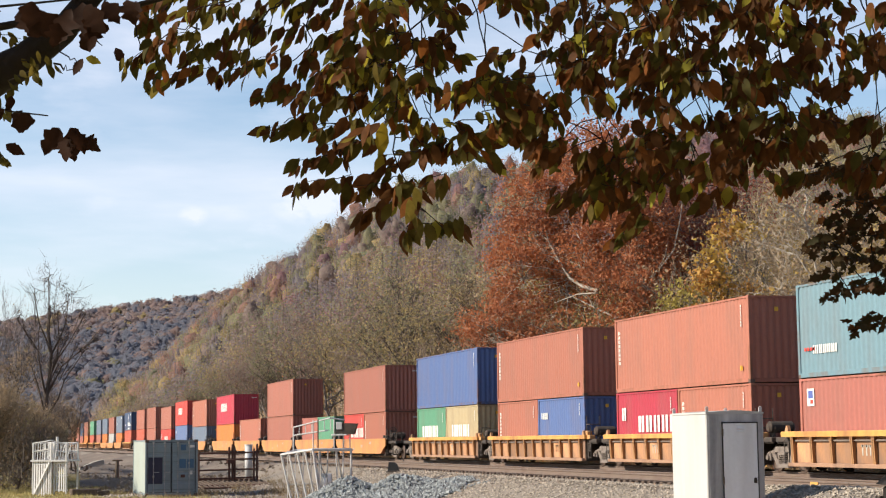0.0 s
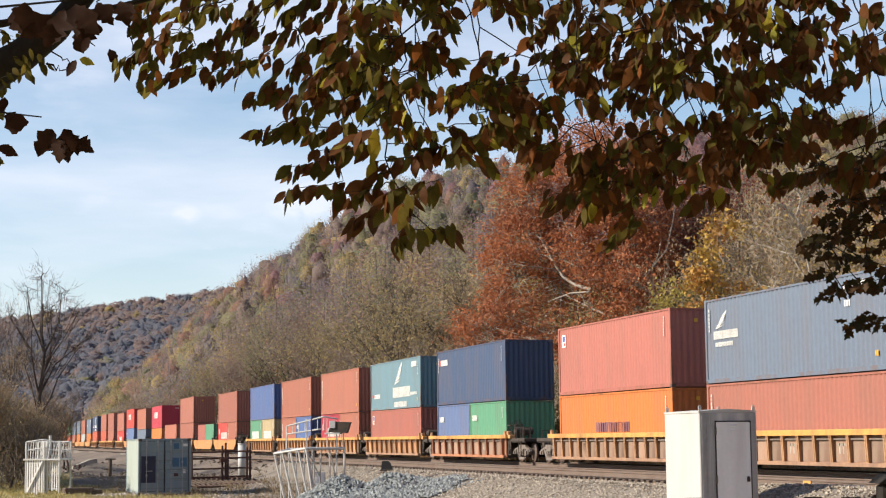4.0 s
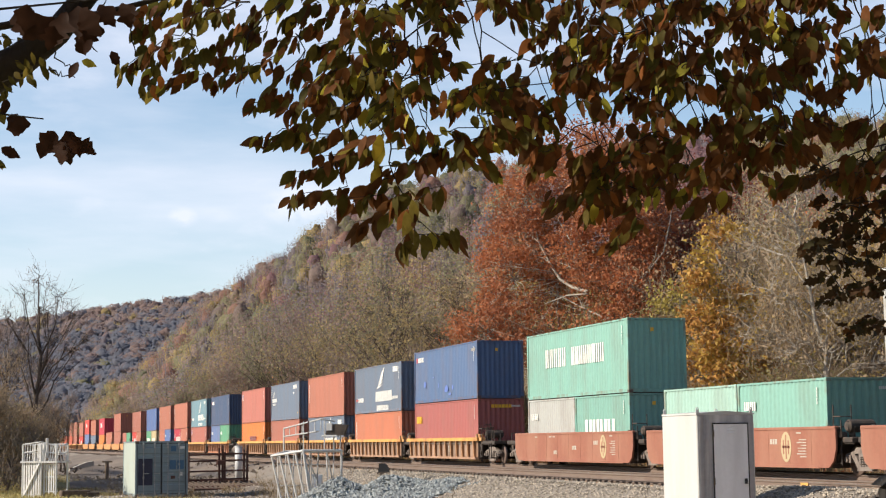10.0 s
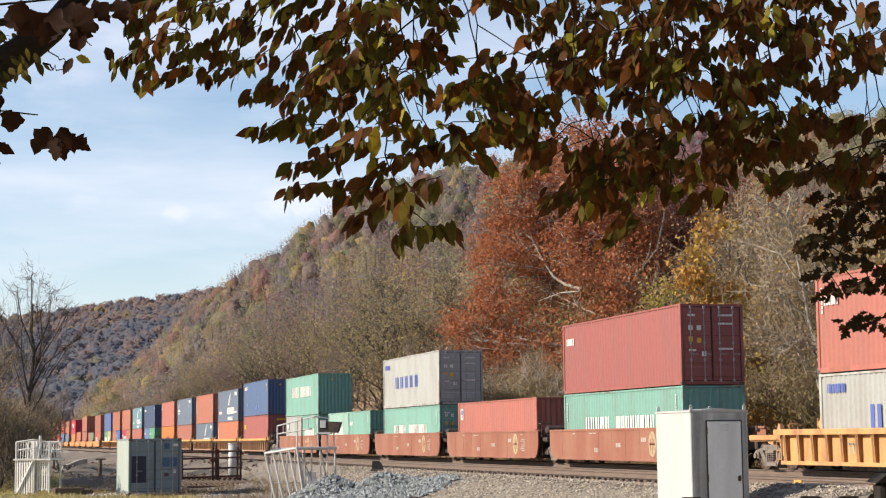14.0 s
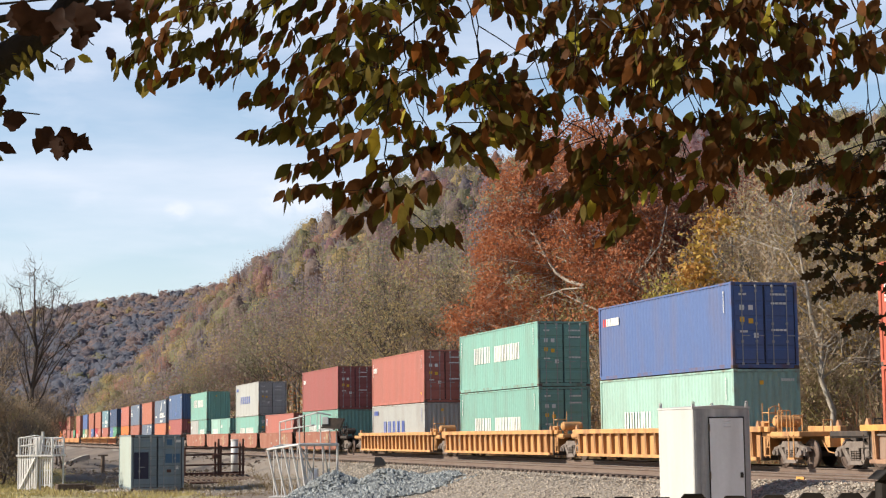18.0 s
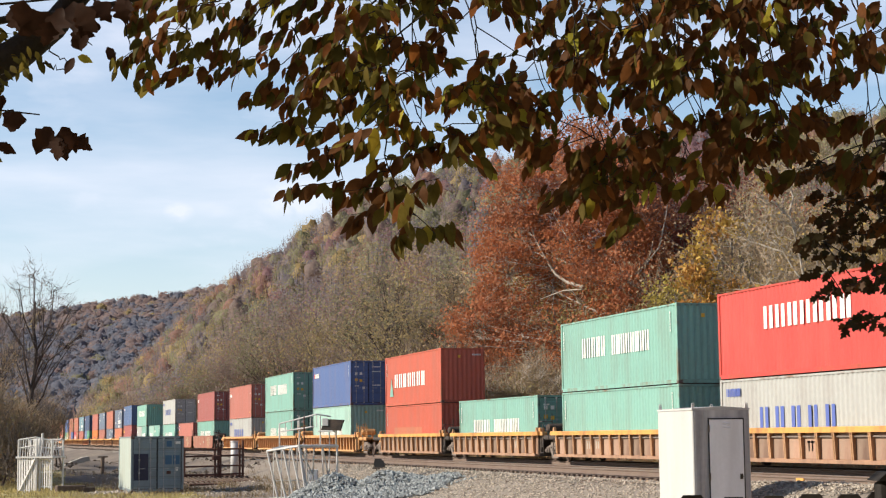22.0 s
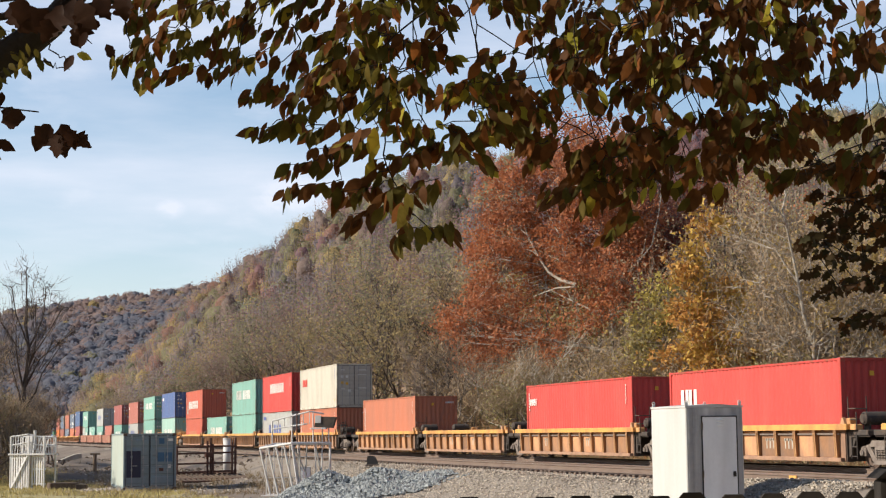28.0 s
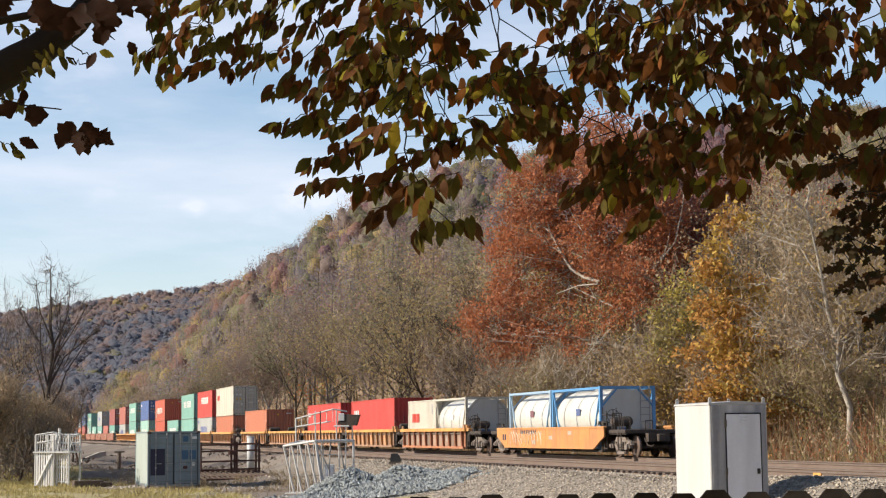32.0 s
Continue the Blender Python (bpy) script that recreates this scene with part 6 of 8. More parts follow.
def build_mid_trees():
    # the tall rust-leaved sycamore and its neighbours beyond the tracks
    pale = LEAVES["twig"]
    x, y = polar(22.1, 103)
    lobes = ((-9.1, 8.0, 2.5), (-7.2, 11.2, 2.6), (-7.9, 14.0, 1.7), (-6.1, 16.1, 2.1), (-3.6, 17.6, 2.2), (-1.2, 16.2, 2.3), (-.4, 12.2, 2.4), (-2.9, 13.0, 2.0), (1.5, 13.7, 1.7), (-3.7, 6.4, 1.4), (-4.4, 10.1, 1.8), (-8.8, 5.1, 1.2), (.3, 9.1, 1.2), (-6.6, 7.1, 1.4), (-4.7, 14.9, 1.7), (-2.4, 19.2, 1.6), (.6, 18.0, 1.8), (-1.6, 10.4, 1.6), (-5.6, 13.2, 1.5), (1.2, 11.2, 1.3), (-2.2, 15.0, 1.6), (-1.3, 8.3, 1.3), (.2, 10.3, 1.2))
    limbs = ((((-2.5, -0.7, 9.9), (-3.5, 0.0, 10.3), (-4.2, 0.5, 10.8), (-4.8, 0.9, 11.8), (-5.5, 1.4, 13.2), (-6.1, 1.8, 15.3), (-6.1, 1.8, 16.7)), 0.12, 0.035),
             (((-2.5, -0.7, 9.9), (-2.7, -0.6, 10.7), (-3.2, -0.2, 11.9), (-3.5, 0.0, 13.1), (-3.3, -0.2, 14.7), (-3.6, 0.0, 16.3), (-3.3, -0.1, 17.4)), 0.1, 0.035),
             (((-2.5, -0.7, 9.8), (-3.8, 0.2, 9.8), (-5.2, 1.2, 9.4)), 0.06, 0.02),
             (((-2.9, -0.4, 11.1), (-3.7, 0.2, 11.6), (-4.3, 0.6, 11.9)), 0.05, 0.018),
             (((-4.8, 0.9, 11.8), (-5.2, 1.2, 12.2), (-5.7, 1.6, 12.4), (-6.3, 1.9, 13.2)), 0.05, 0.018),
             (((-3.5, 0.0, 13.1), (-4.0, 0.3, 14.0), (-4.6, 0.8, 15.1), (-5.3, 1.2, 15.9)), 0.055, 0.018),
             (((-0.3, -2.3, 9.5), (0.9, -3.1, 10.6), (2.0, -3.8, 11.9), (2.4, -4.2, 13.6), (2.7, -4.3, 15.5)), 0.065, 0.025),
             (((0.9, -3.1, 10.6), (1.5, -3.5, 11.6), (1.7, -3.7, 12.5)), 0.05, 0.018),
             (((-5.5, 1.4, 13.2), (-6.6, 2.2, 14.3), (-7.0, 2.4, 15.3)), 0.045, 0.016),
             (((-3.2, -0.2, 11.9), (-2.7, -0.6, 12.5), (-2.3, -0.9, 13.4)), 0.05, 0.018))
    lobed_tree("sycamore_tree", "tall pale-limbed sycamore with rust-coloured leaves beyond the tracks", x, y, lobes, .32, M_BARKPALE, "rust", "russet", 54000, .16, 27, clumps=26, clump=.52, twigs=2500, spray=M_BARK, deep=.8, slope=.7, limbs=limbs)
    x, y = polar(23.9, 112)
    tree("maple_tree", "dark red-leaved tree beyond the tracks", x, y, 19.0, .26, M_BARK, "red", 24000, .15, 23, top=4, kids=(3, 5), fill=.85, extra="russet", wide=1.2, twigs=2500)
    x, y = polar(25.2, 78)
    lobes = ((-.2, 11.2, .9), (-.8, 9.6, 1.0), (-1.0, 7.9, 1.1), (-.5, 6.2, 1.2), (-.1, 4.6, 1.3), (.9, 3.8, 1.3), (-1.3, 3.5, .9), (-1.7, 5.2, .8), (0, 2.6, 1.1), (2.3, 4.5, 1.1), (1.9, 2.9, 1.0), (.6, 8.0, .7))
    lobed_tree("poplar_tree", "slender tree with amber and gold leaves beyond the tracks", x, y, lobes, .11, M_BARK, "amber", "gold", 8500, .19, 31, clumps=34, clump=.36, twigs=900, spray=pale)
    x, y = polar(23.4, 88)
    lobed_tree("young_tree", "young tree with dull yellow-green leaves beyond the tracks", x, y, ((.1, 9.0, 1.1), (.7, 7.8, 1.0), (-.6, 7.8, .9), (.1, 6.4, 1.1), (-.9, 6.0, .9), (.5, 4.8, 1.0)), .09, M_BARK, "lemon", "olive", 3600, .16, 32, clumps=34, clump=.36, twigs=900, spray=pale)
    x, y = polar(30.0, 90)
    tree("young_tree", "tree with tan and olive leaves beyond the tracks", x, y, 14.0, .15, M_BARK, "tan", 9000, .13, 33, top=4, kids=(3, 4), fill=.6, extra="olive", wide=1.1, twigs=2000, spray=pale)
    x, y = polar(28.9, 72)
    lobes = ((-2.3, 11.4, 1.1), (-3.2, 9.9, 1.2), (-1.0, 9.6, 1.2), (-2.7, 7.9, 1.2), (-.5, 7.4, 1.3), (.2, 5.6, 1.2), (-1.7, 5.4, 1.2), (.6, 9.0, .9), (-3.6, 6.4, .9), (1.5, 7.0, 1.0), (2.0, 4.8, 1.0), (-1.5, 12.8, .9))
    lobed_tree("bare_tree", "tall nearly leafless tree with pale sunlit limbs beyond the tracks", x, y, lobes, .15, M_BARKPALE, "tan", "ochre", 2600, .13, 46, clumps=44, clump=.4, twigs=1200, spray=pale, deep=.8, lean=1.9, rise=1.5)
    x, y = polar(27.2, 83)
    lobed_tree("bare_tree", "forked leafless tree with dark twisting limbs beyond the tracks", x, y, ((-1.5, 4.6, 1.2), (.4, 5.6, 1.3), (1.8, 4.8, 1.2), (-.4, 7.6, 1.2), (1.2, 7.9, 1.1), (2.8, 6.6, 1.0)), .14, M_BARKBROWN, "ochre", "amber", 3200, .15, 47, clumps=50, clump=.45, twigs=1800, spray=pale, deep=.9)
    for az, r, h, s in ((29.4, 80, 8.0, 44), (27.6, 83, 7.5, 45), (30.9, 77, 9.0, 47), (26.2, 88, 7.0, 48), (22.4, 100, 8.0, 49), (28.0, 76, 11.0, 50), (29.9, 78, 12.0, 51), (27.0, 80, 10.0, 52), (19.6, 97, 7.5, 53), (17.2, 106, 8.5, 54), (18.4, 100, 7.0, 55)):
        x, y = polar(az, r)
        tree("scrub_tree", "crooked leafless scrub tree with pale twisting branches beyond the tracks", x, y, h, .065, M_BARKPALE if s % 2 else M_BARK, "tan", 420, .12, s, top=4, kids=(2, 4), bend=.38 if h < 9.5 else .16, fill=.4, wide=1.2 if h < 9.5 else .8, twigs=600, spray=pale)
    x, y = polar(14.0, 138)
    lobes = ((-2.4, 8.0, 1.2), (-1.2, 10.2, 1.3), (.3, 12.0, 1.3), (1.6, 10.4, 1.2), (2.6, 8.2, 1.2), (-.2, 14.4, 1.2), (1.2, 13.6, 1.0), (-1.9, 12.6, 1.0), (-3.0, 10.4, .9), (3.0, 11.2, .9), (.2, 8.6, 1.2))
    lobed_tree("bare_tree", "tall open tree with dark forking limbs and thin olive leaves", x, y, lobes, .22, M_BARKBROWN, "hill_olive", "hill_ochre", 2600, .17, 67, clumps=44, clump=.45, twigs=900, spray=M_BARKBROWN, lean=.3, rise=4.0)
    x, y = polar(16.3, 124)
    lobed_tree("bare_tree", "open tree with crooked dark limbs and few tan leaves", x, y, tuple((-a * .8, b * .9, c) for a, b, c in lobes), .18, M_BARKBROWN, "tan", "hill_ochre", 2600, .16, 68, clumps=44, clump=.45, twigs=900, spray=M_BARKBROWN, lean=.3, rise=3.5)
    rng = random.Random(8)
    # bare grey trees along the foot of the hill
    spots = [(27.4, 92), (28.4, 98), (30.3, 84), (23.0, 128), (21.5, 122), (18.9, 126), (16.8, 130), (15.6, 130), (14.9, 144), (13.7, 155), (12.9, 165), (12.1, 175), (11.2, 190), (10.6, 198), (9.7, 210), (9.1, 236), (8.3, 255), (7.6, 290), (6.9, 325), (6.2, 300), (5.5, 345), (4.9, 320), (4.2, 380), (8.0, 230), (32.2, 78), (33.5, 88)]
    for i, (az, r) in enumerate(spots):
        x, y = polar(az, r)
        h = rng.uniform(11, 15.5) + (2 if 130 < r < 240 else 0) + (2.5 if 10.5 < az < 16 else 0)
        h *= ramp(az, (3.5, .5), (9, 1))
        # trees below the hill share its haze-tinted leaf colours
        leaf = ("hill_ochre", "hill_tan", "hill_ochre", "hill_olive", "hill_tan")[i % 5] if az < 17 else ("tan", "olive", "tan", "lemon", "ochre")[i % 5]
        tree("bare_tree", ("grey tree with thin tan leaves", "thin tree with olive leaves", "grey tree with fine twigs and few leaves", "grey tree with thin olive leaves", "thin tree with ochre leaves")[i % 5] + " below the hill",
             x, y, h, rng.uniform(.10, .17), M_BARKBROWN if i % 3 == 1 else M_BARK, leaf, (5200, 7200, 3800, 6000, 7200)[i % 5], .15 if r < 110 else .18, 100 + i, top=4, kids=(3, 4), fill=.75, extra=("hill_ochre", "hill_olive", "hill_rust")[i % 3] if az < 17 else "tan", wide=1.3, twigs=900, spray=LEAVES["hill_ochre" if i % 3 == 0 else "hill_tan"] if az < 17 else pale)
    # the leafless trees at the yard's edge
    x, y = polar(2.4, 116)
    lobes = ((0, 13.6, .8), (-.9, 12.4, .7), (1.3, 12.4, .8), (2.4, 11.2, .8), (.6, 11.2, .9), (-.6, 9.9, .8), (1.3, 9.5, .9), (2.4, 8.7, .9), (-1.2, 8.2, .8), (.7, 7.8, .9), (-2.0, 10.8, .7), (3.2, 9.6, .6))
    lobed_tree("bare_tree", "tall leafless tree with upright grey branches at the yard's edge", x, y, lobes, .24, M_BARKBROWN, "tan", "twig", 260, .10, 61, clumps=60, clump=.35, twigs=900, spray=LEAVES["bare"], lean=.3, rise=4.5)
    for az, r, h, g_, s in ((1.6, 122, 14.0, .12, 62), (3.4, 135, 9.0, .10, 65), (-.6, 116, 13, .12, 66)):
        x, y = polar(az, r)
        tree("bare_tree", "tall leafless tree with upright branches at the yard's edge", x, y, h, g_, M_BARKDARK if g_ > .3 else M_BARKBROWN, "tan", 160, .10, s, top=5, kids=(2, 3), fill=.3, wide=.9, twigs=1300, spray=LEAVES["bare"])
    for az, r, h, leaf, s in ((18.2, 106, 6.5, "tan", 81), (20.0, 98, 5.5, "olive", 82), (21.8, 92, 7.0, "tan", 83), (23.2, 90, 6.0, "ochre", 84), (16.4, 118, 6.5, "tan", 85), (25.4, 80, 5.0, "tan", 86), (28.6, 74, 5.5, "olive", 87)):
        x, y = polar(az, r)
        tree("shrub_tree", "sunlit twiggy shrub with pale autumn leaves beyond the tracks", x, y, h, .07, M_BARK, leaf, 6000, .12, s, top=3, kids=(4, 6), fill=.6, extra="tan", wide=1.3, twigs=3000, spray=pale)
    for az, r, h, s in ((.7, 101, 7.0, 91), (1.5, 108, 6.5, 92), (.0, 98, 8.0, 93), (-.8, 104, 9.5, 95)):
        x, y = polar(az, r)
        tree("bare_tree", "dense grey-brown bare tree in the thicket at the yard's edge", x, y, h, .12, M_BARKBROWN, "tan", 1300, .12, s, top=4, kids=(3, 4), fill=.5, extra="tan", wide=1.1, twigs=1300, spray=pale)
    for az, r, h, s in ((.6, 92, 5.6, 71), (1.5, 97, 5.0, 72), (2.3, 104, 4.6, 73), (-.4, 90, 6.2, 74), (3.2, 140, 6.0, 75)):
        x, y = polar(az, r)
        tree("shrub_tree", "tangled brush with dull olive leaves at the yard's edge", x, y, h, .09, M_BARKBROWN, "tan", 1500, .12, s, top=3, kids=(4, 6), fill=.55, extra="twig", twigs=3000, spray=pale)


def slivers(rng, centres, way, length, width):
    """Bare twigs: long thin triangles from the centres along way (n x 3)."""
    n = len(centres)
    way = way / np.linalg.norm(way, axis=1, keepdims=True)
    b = np.cross(way, rng.normal(size=(n, 3)))
    b /= np.linalg.norm(b, axis=1, keepdims=True)
    s = (np.asarray(length) * rng.uniform(.5, 1.3, n))[:, None]
    return np.stack([centres - b * width, centres + b * width, centres + way * s], axis=1)


def lump(fine):
    """The heart of a crown on the unit ball, of 20 or 80 faces: corners and faces."""
    bm = bmesh.new()
    bmesh.ops.create_icosphere(bm, subdivisions=fine, radius=1.0)
    v = np.array([tuple(c.co) for c in bm.verts])
    f = np.array([[c.index for c in q.verts] for q in bm.faces])
    bm.free()
    return v, f


def build_woods():
    """The wooded hillside: crowns of bare twigs and small leaves, with thin trunks."""
    rng = np.random.default_rng(4)
    names = ["bare", "tan", "olive", "ochre", "rust", "red", "green", "hazed", "twig"] + ["hill_" + k for k in ("bare", "tan", "olive", "ochre", "rust", "red", "green")] + ["hazed_rust"]
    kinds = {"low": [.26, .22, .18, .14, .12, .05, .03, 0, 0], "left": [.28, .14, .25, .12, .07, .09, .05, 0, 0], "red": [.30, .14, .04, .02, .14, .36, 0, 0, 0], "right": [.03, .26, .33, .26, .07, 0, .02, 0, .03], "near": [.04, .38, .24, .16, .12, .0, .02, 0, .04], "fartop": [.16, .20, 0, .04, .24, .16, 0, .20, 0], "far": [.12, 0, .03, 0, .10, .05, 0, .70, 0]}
    chunks, slots, trunks = [], [], []
    sets = {1: ([], []), 2: ([], [])}
    balls = {1: lump(1), 2: lump(2)}

    def crowns(n, az0, az1, r0, r1, twigs, leaves, leaf, kind, keep, tall=(9, 15), wide=(3.0, 5.2)):
        k = 0
        while k < n:
            az = rng.uniform(az0, az1)
            r = math.sqrt(rng.uniform(r0 * r0, r1 * r1))
            k += 1 if keep(az, r) else .2
            x, y = polar(az, r)
            if not keep(az, r) or (r < 1000 and x < 38):
                continue
            z = ground_z(x, y)
            h, wd = rng.uniform(*tall), rng.uniform(*wide)
            if r < 900:
                h *= ramp(az, (3.5, .42), (9, 1))
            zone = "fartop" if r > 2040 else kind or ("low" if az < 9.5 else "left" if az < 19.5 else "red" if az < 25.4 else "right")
            i = rng.choice(9, p=kinds[zone])
            # crowns farther off switch to the colours that hold painted haze
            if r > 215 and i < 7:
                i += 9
            bare = rng.uniform(.6, 1) if i in (0, 8, 9) else rng.uniform(.0, .35)
            m1, m2 = int(twigs * (.25 + bare)), int(leaves * (1 - .55 * bare) * rng.uniform(.7, 1.2)) + 6
            ph = rng.uniform(0, 6.3, 3)

            def swell(v):
                return (.95 + .16 * np.sin(v[:, 0] * 4 + ph[0]) * np.sin(v[:, 2] * 5 + ph[1]) + .09 * np.sin(v[:, 1] * 9 + v[:, 2] * 7 + ph[2]))[:, None] * np.array([wd, wd, h * .42])
            mid = np.array([x, y, z + h * .58])
            # rust and red crowns on the far ridge take the haze-tinted rust
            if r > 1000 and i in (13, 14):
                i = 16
            if r > 430:
                q = 2 if r < 1000 else 1
                ball, faces = balls[q]
                rough = rng.uniform(.55, 1.15, (len(ball), 1)) * (.62 - .25 * bare if r < 1000 else .9)
                sets[q][0].append(ball * swell(ball) * rough + mid)
                sets[q][1].append(np.full(len(faces), i))
            for m, sort in ((m1, 0), (m2, 1)):
                v = rng.normal(size=(m, 3))
                v /= np.linalg.norm(v, axis=1, keepdims=True)
                c = v * swell(v) * (1.02 * rng.random(m) ** (.25 if r < 430 else .45 if r < 1000 else .08) * (1.0 if r < 430 or sort == 0 else .94))[:, None] + mid
                if sort:
                    # far leaves turn one way, keeping contrast flat as haze would
                    lean = 0 if r < 430 else .6 if r < 1000 else 4.0
                    chunks.append(rand_quads(rng, c, leaf(r), three=True, out=(v + np.array([-.6, -.4, .6]) * lean) / (1 + .7 * lean), loose=.3 if r < 1000 else .15))
                    slots.append(np.full(m, i))
                elif r > 430:
                    chunks.append(slivers(rng, c - np.array([0, 0, h * .15]), v * .3 + np.array([0, 0, 1.0]), 4.2, .13))
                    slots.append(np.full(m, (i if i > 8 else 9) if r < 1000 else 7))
                else:
                    chunks.append(slivers(rng, c, v * .8 + np.array([0, 0, .55]), leaf(r) * 2.0 + .6, leaf(r) * .12 + .004))
                    slots.append(np.full(m, 8 if r < 200 else 9))
            if r < 420:
                d = .09 + .08 * rng.random()
                for q in range(2):
                    lean = rng.normal(size=2) * .8
                    cx, cy = math.cos(q * 1.57) * d, math.sin(q * 1.57) * d
                    trunks.append([(x - cx, y - cy, z - .3), (x + cx, y + cy, z - .3), (x + lean[0] + cx * .4, y + lean[1] + cy * .4, z + h * .95), (x + lean[0] - cx * .4, y + lean[1] - cy * .4, z + h * .95)])

    def hill(az, r):
        return crest(az) > 1.0
    crowns(230, 9, 34, 62, 125, 130, 860, lambda r: .13, "near", lambda az, r: polar(az, r)[0] < 62, (7, 12), (2.4, 4.2))
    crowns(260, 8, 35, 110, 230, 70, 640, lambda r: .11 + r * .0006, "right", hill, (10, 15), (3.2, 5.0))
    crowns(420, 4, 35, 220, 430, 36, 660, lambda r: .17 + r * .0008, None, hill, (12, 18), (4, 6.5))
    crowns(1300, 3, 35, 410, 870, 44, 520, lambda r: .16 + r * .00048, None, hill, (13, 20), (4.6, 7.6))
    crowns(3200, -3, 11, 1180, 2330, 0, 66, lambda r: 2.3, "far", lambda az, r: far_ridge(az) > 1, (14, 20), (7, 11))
    tagged(part("woods", quads_mesh("woods", np.concatenate(chunks), np.concatenate(slots)), [LEAVES[k] for k in names]), "wooded hillside in brown, olive and rust autumn colours", "forest", kind="stuff")
    for q, words in ((1, "dense inner crowns of the far wooded ridge"), (2, "dense inner crowns of the wooded hillside")):
        ball, faces = balls[q]
        hearts, marks = sets[q]
        allf = np.concatenate([faces + len(ball) * k for k in range(len(hearts))])
        hm = bpy.data.meshes.new("crown_hearts")
        hm.vertices.add(len(ball) * len(hearts))
        hm.loops.add(allf.size)
        hm.polygons.add(len(allf))
        hm.vertices.foreach_set("co", np.concatenate(hearts).astype(np.float32).ravel())
        hm.loops.foreach_set("vertex_index", allf.astype(np.int32).ravel())
        hm.polygons.foreach_set("loop_start", np.arange(0, allf.size, 3, dtype=np.int32))
        hm.polygons.foreach_set("loop_total", np.full(len(allf), 3, dtype=np.int32))
        hm.polygons.foreach_set("material_index", np.concatenate(marks).astype(np.int32))
        hm.polygons.foreach_set("use_smooth", np.ones(len(allf), dtype=bool))
        hm.update(calc_edges=True)
        tagged(part("crown_hearts", hm, [LEAVES[k] for k in names]), words, "forest", kind="stuff")
    tagged(part("wood_trunks", quads_mesh("wood_trunks", np.array(trunks)), M_BARK), "thin grey trunks in the wooded hillside", "forest", kind="stuff")
    # unseen foliage added behind and left of the camera to block sky light
    n = 21000
    x, y = rng.uniform(-16, 95, n), rng.uniform(-30, -7, n)
    h = rng.uniform(0, 27, n) + 2 * np.sin(x * .5)
    m = 7000
    x, y = np.concatenate([x, rng.uniform(-62, -44, m)]), np.concatenate([y, rng.uniform(-30, 95, m)])
    h = np.concatenate([h, rng.uniform(0, 15, m) + 2 * np.sin(y[n:] * .4)])
    c = np.stack([x, y, np.maximum(h, 0) - 1], axis=1)
    c = c[(c[:, 0] < 17) | (c[:, 0] > 31)]
    tagged(part("grove", quads_mesh("grove", rand_quads(rng, c, 1.3, three=True), rng.choice(3, len(c))), [LEAVES["olive"], LEAVES["rust"], LEAVES["tan"]]), "added unseen foliage screen behind the camera, dimming the sky light", "forest", kind="stuff")


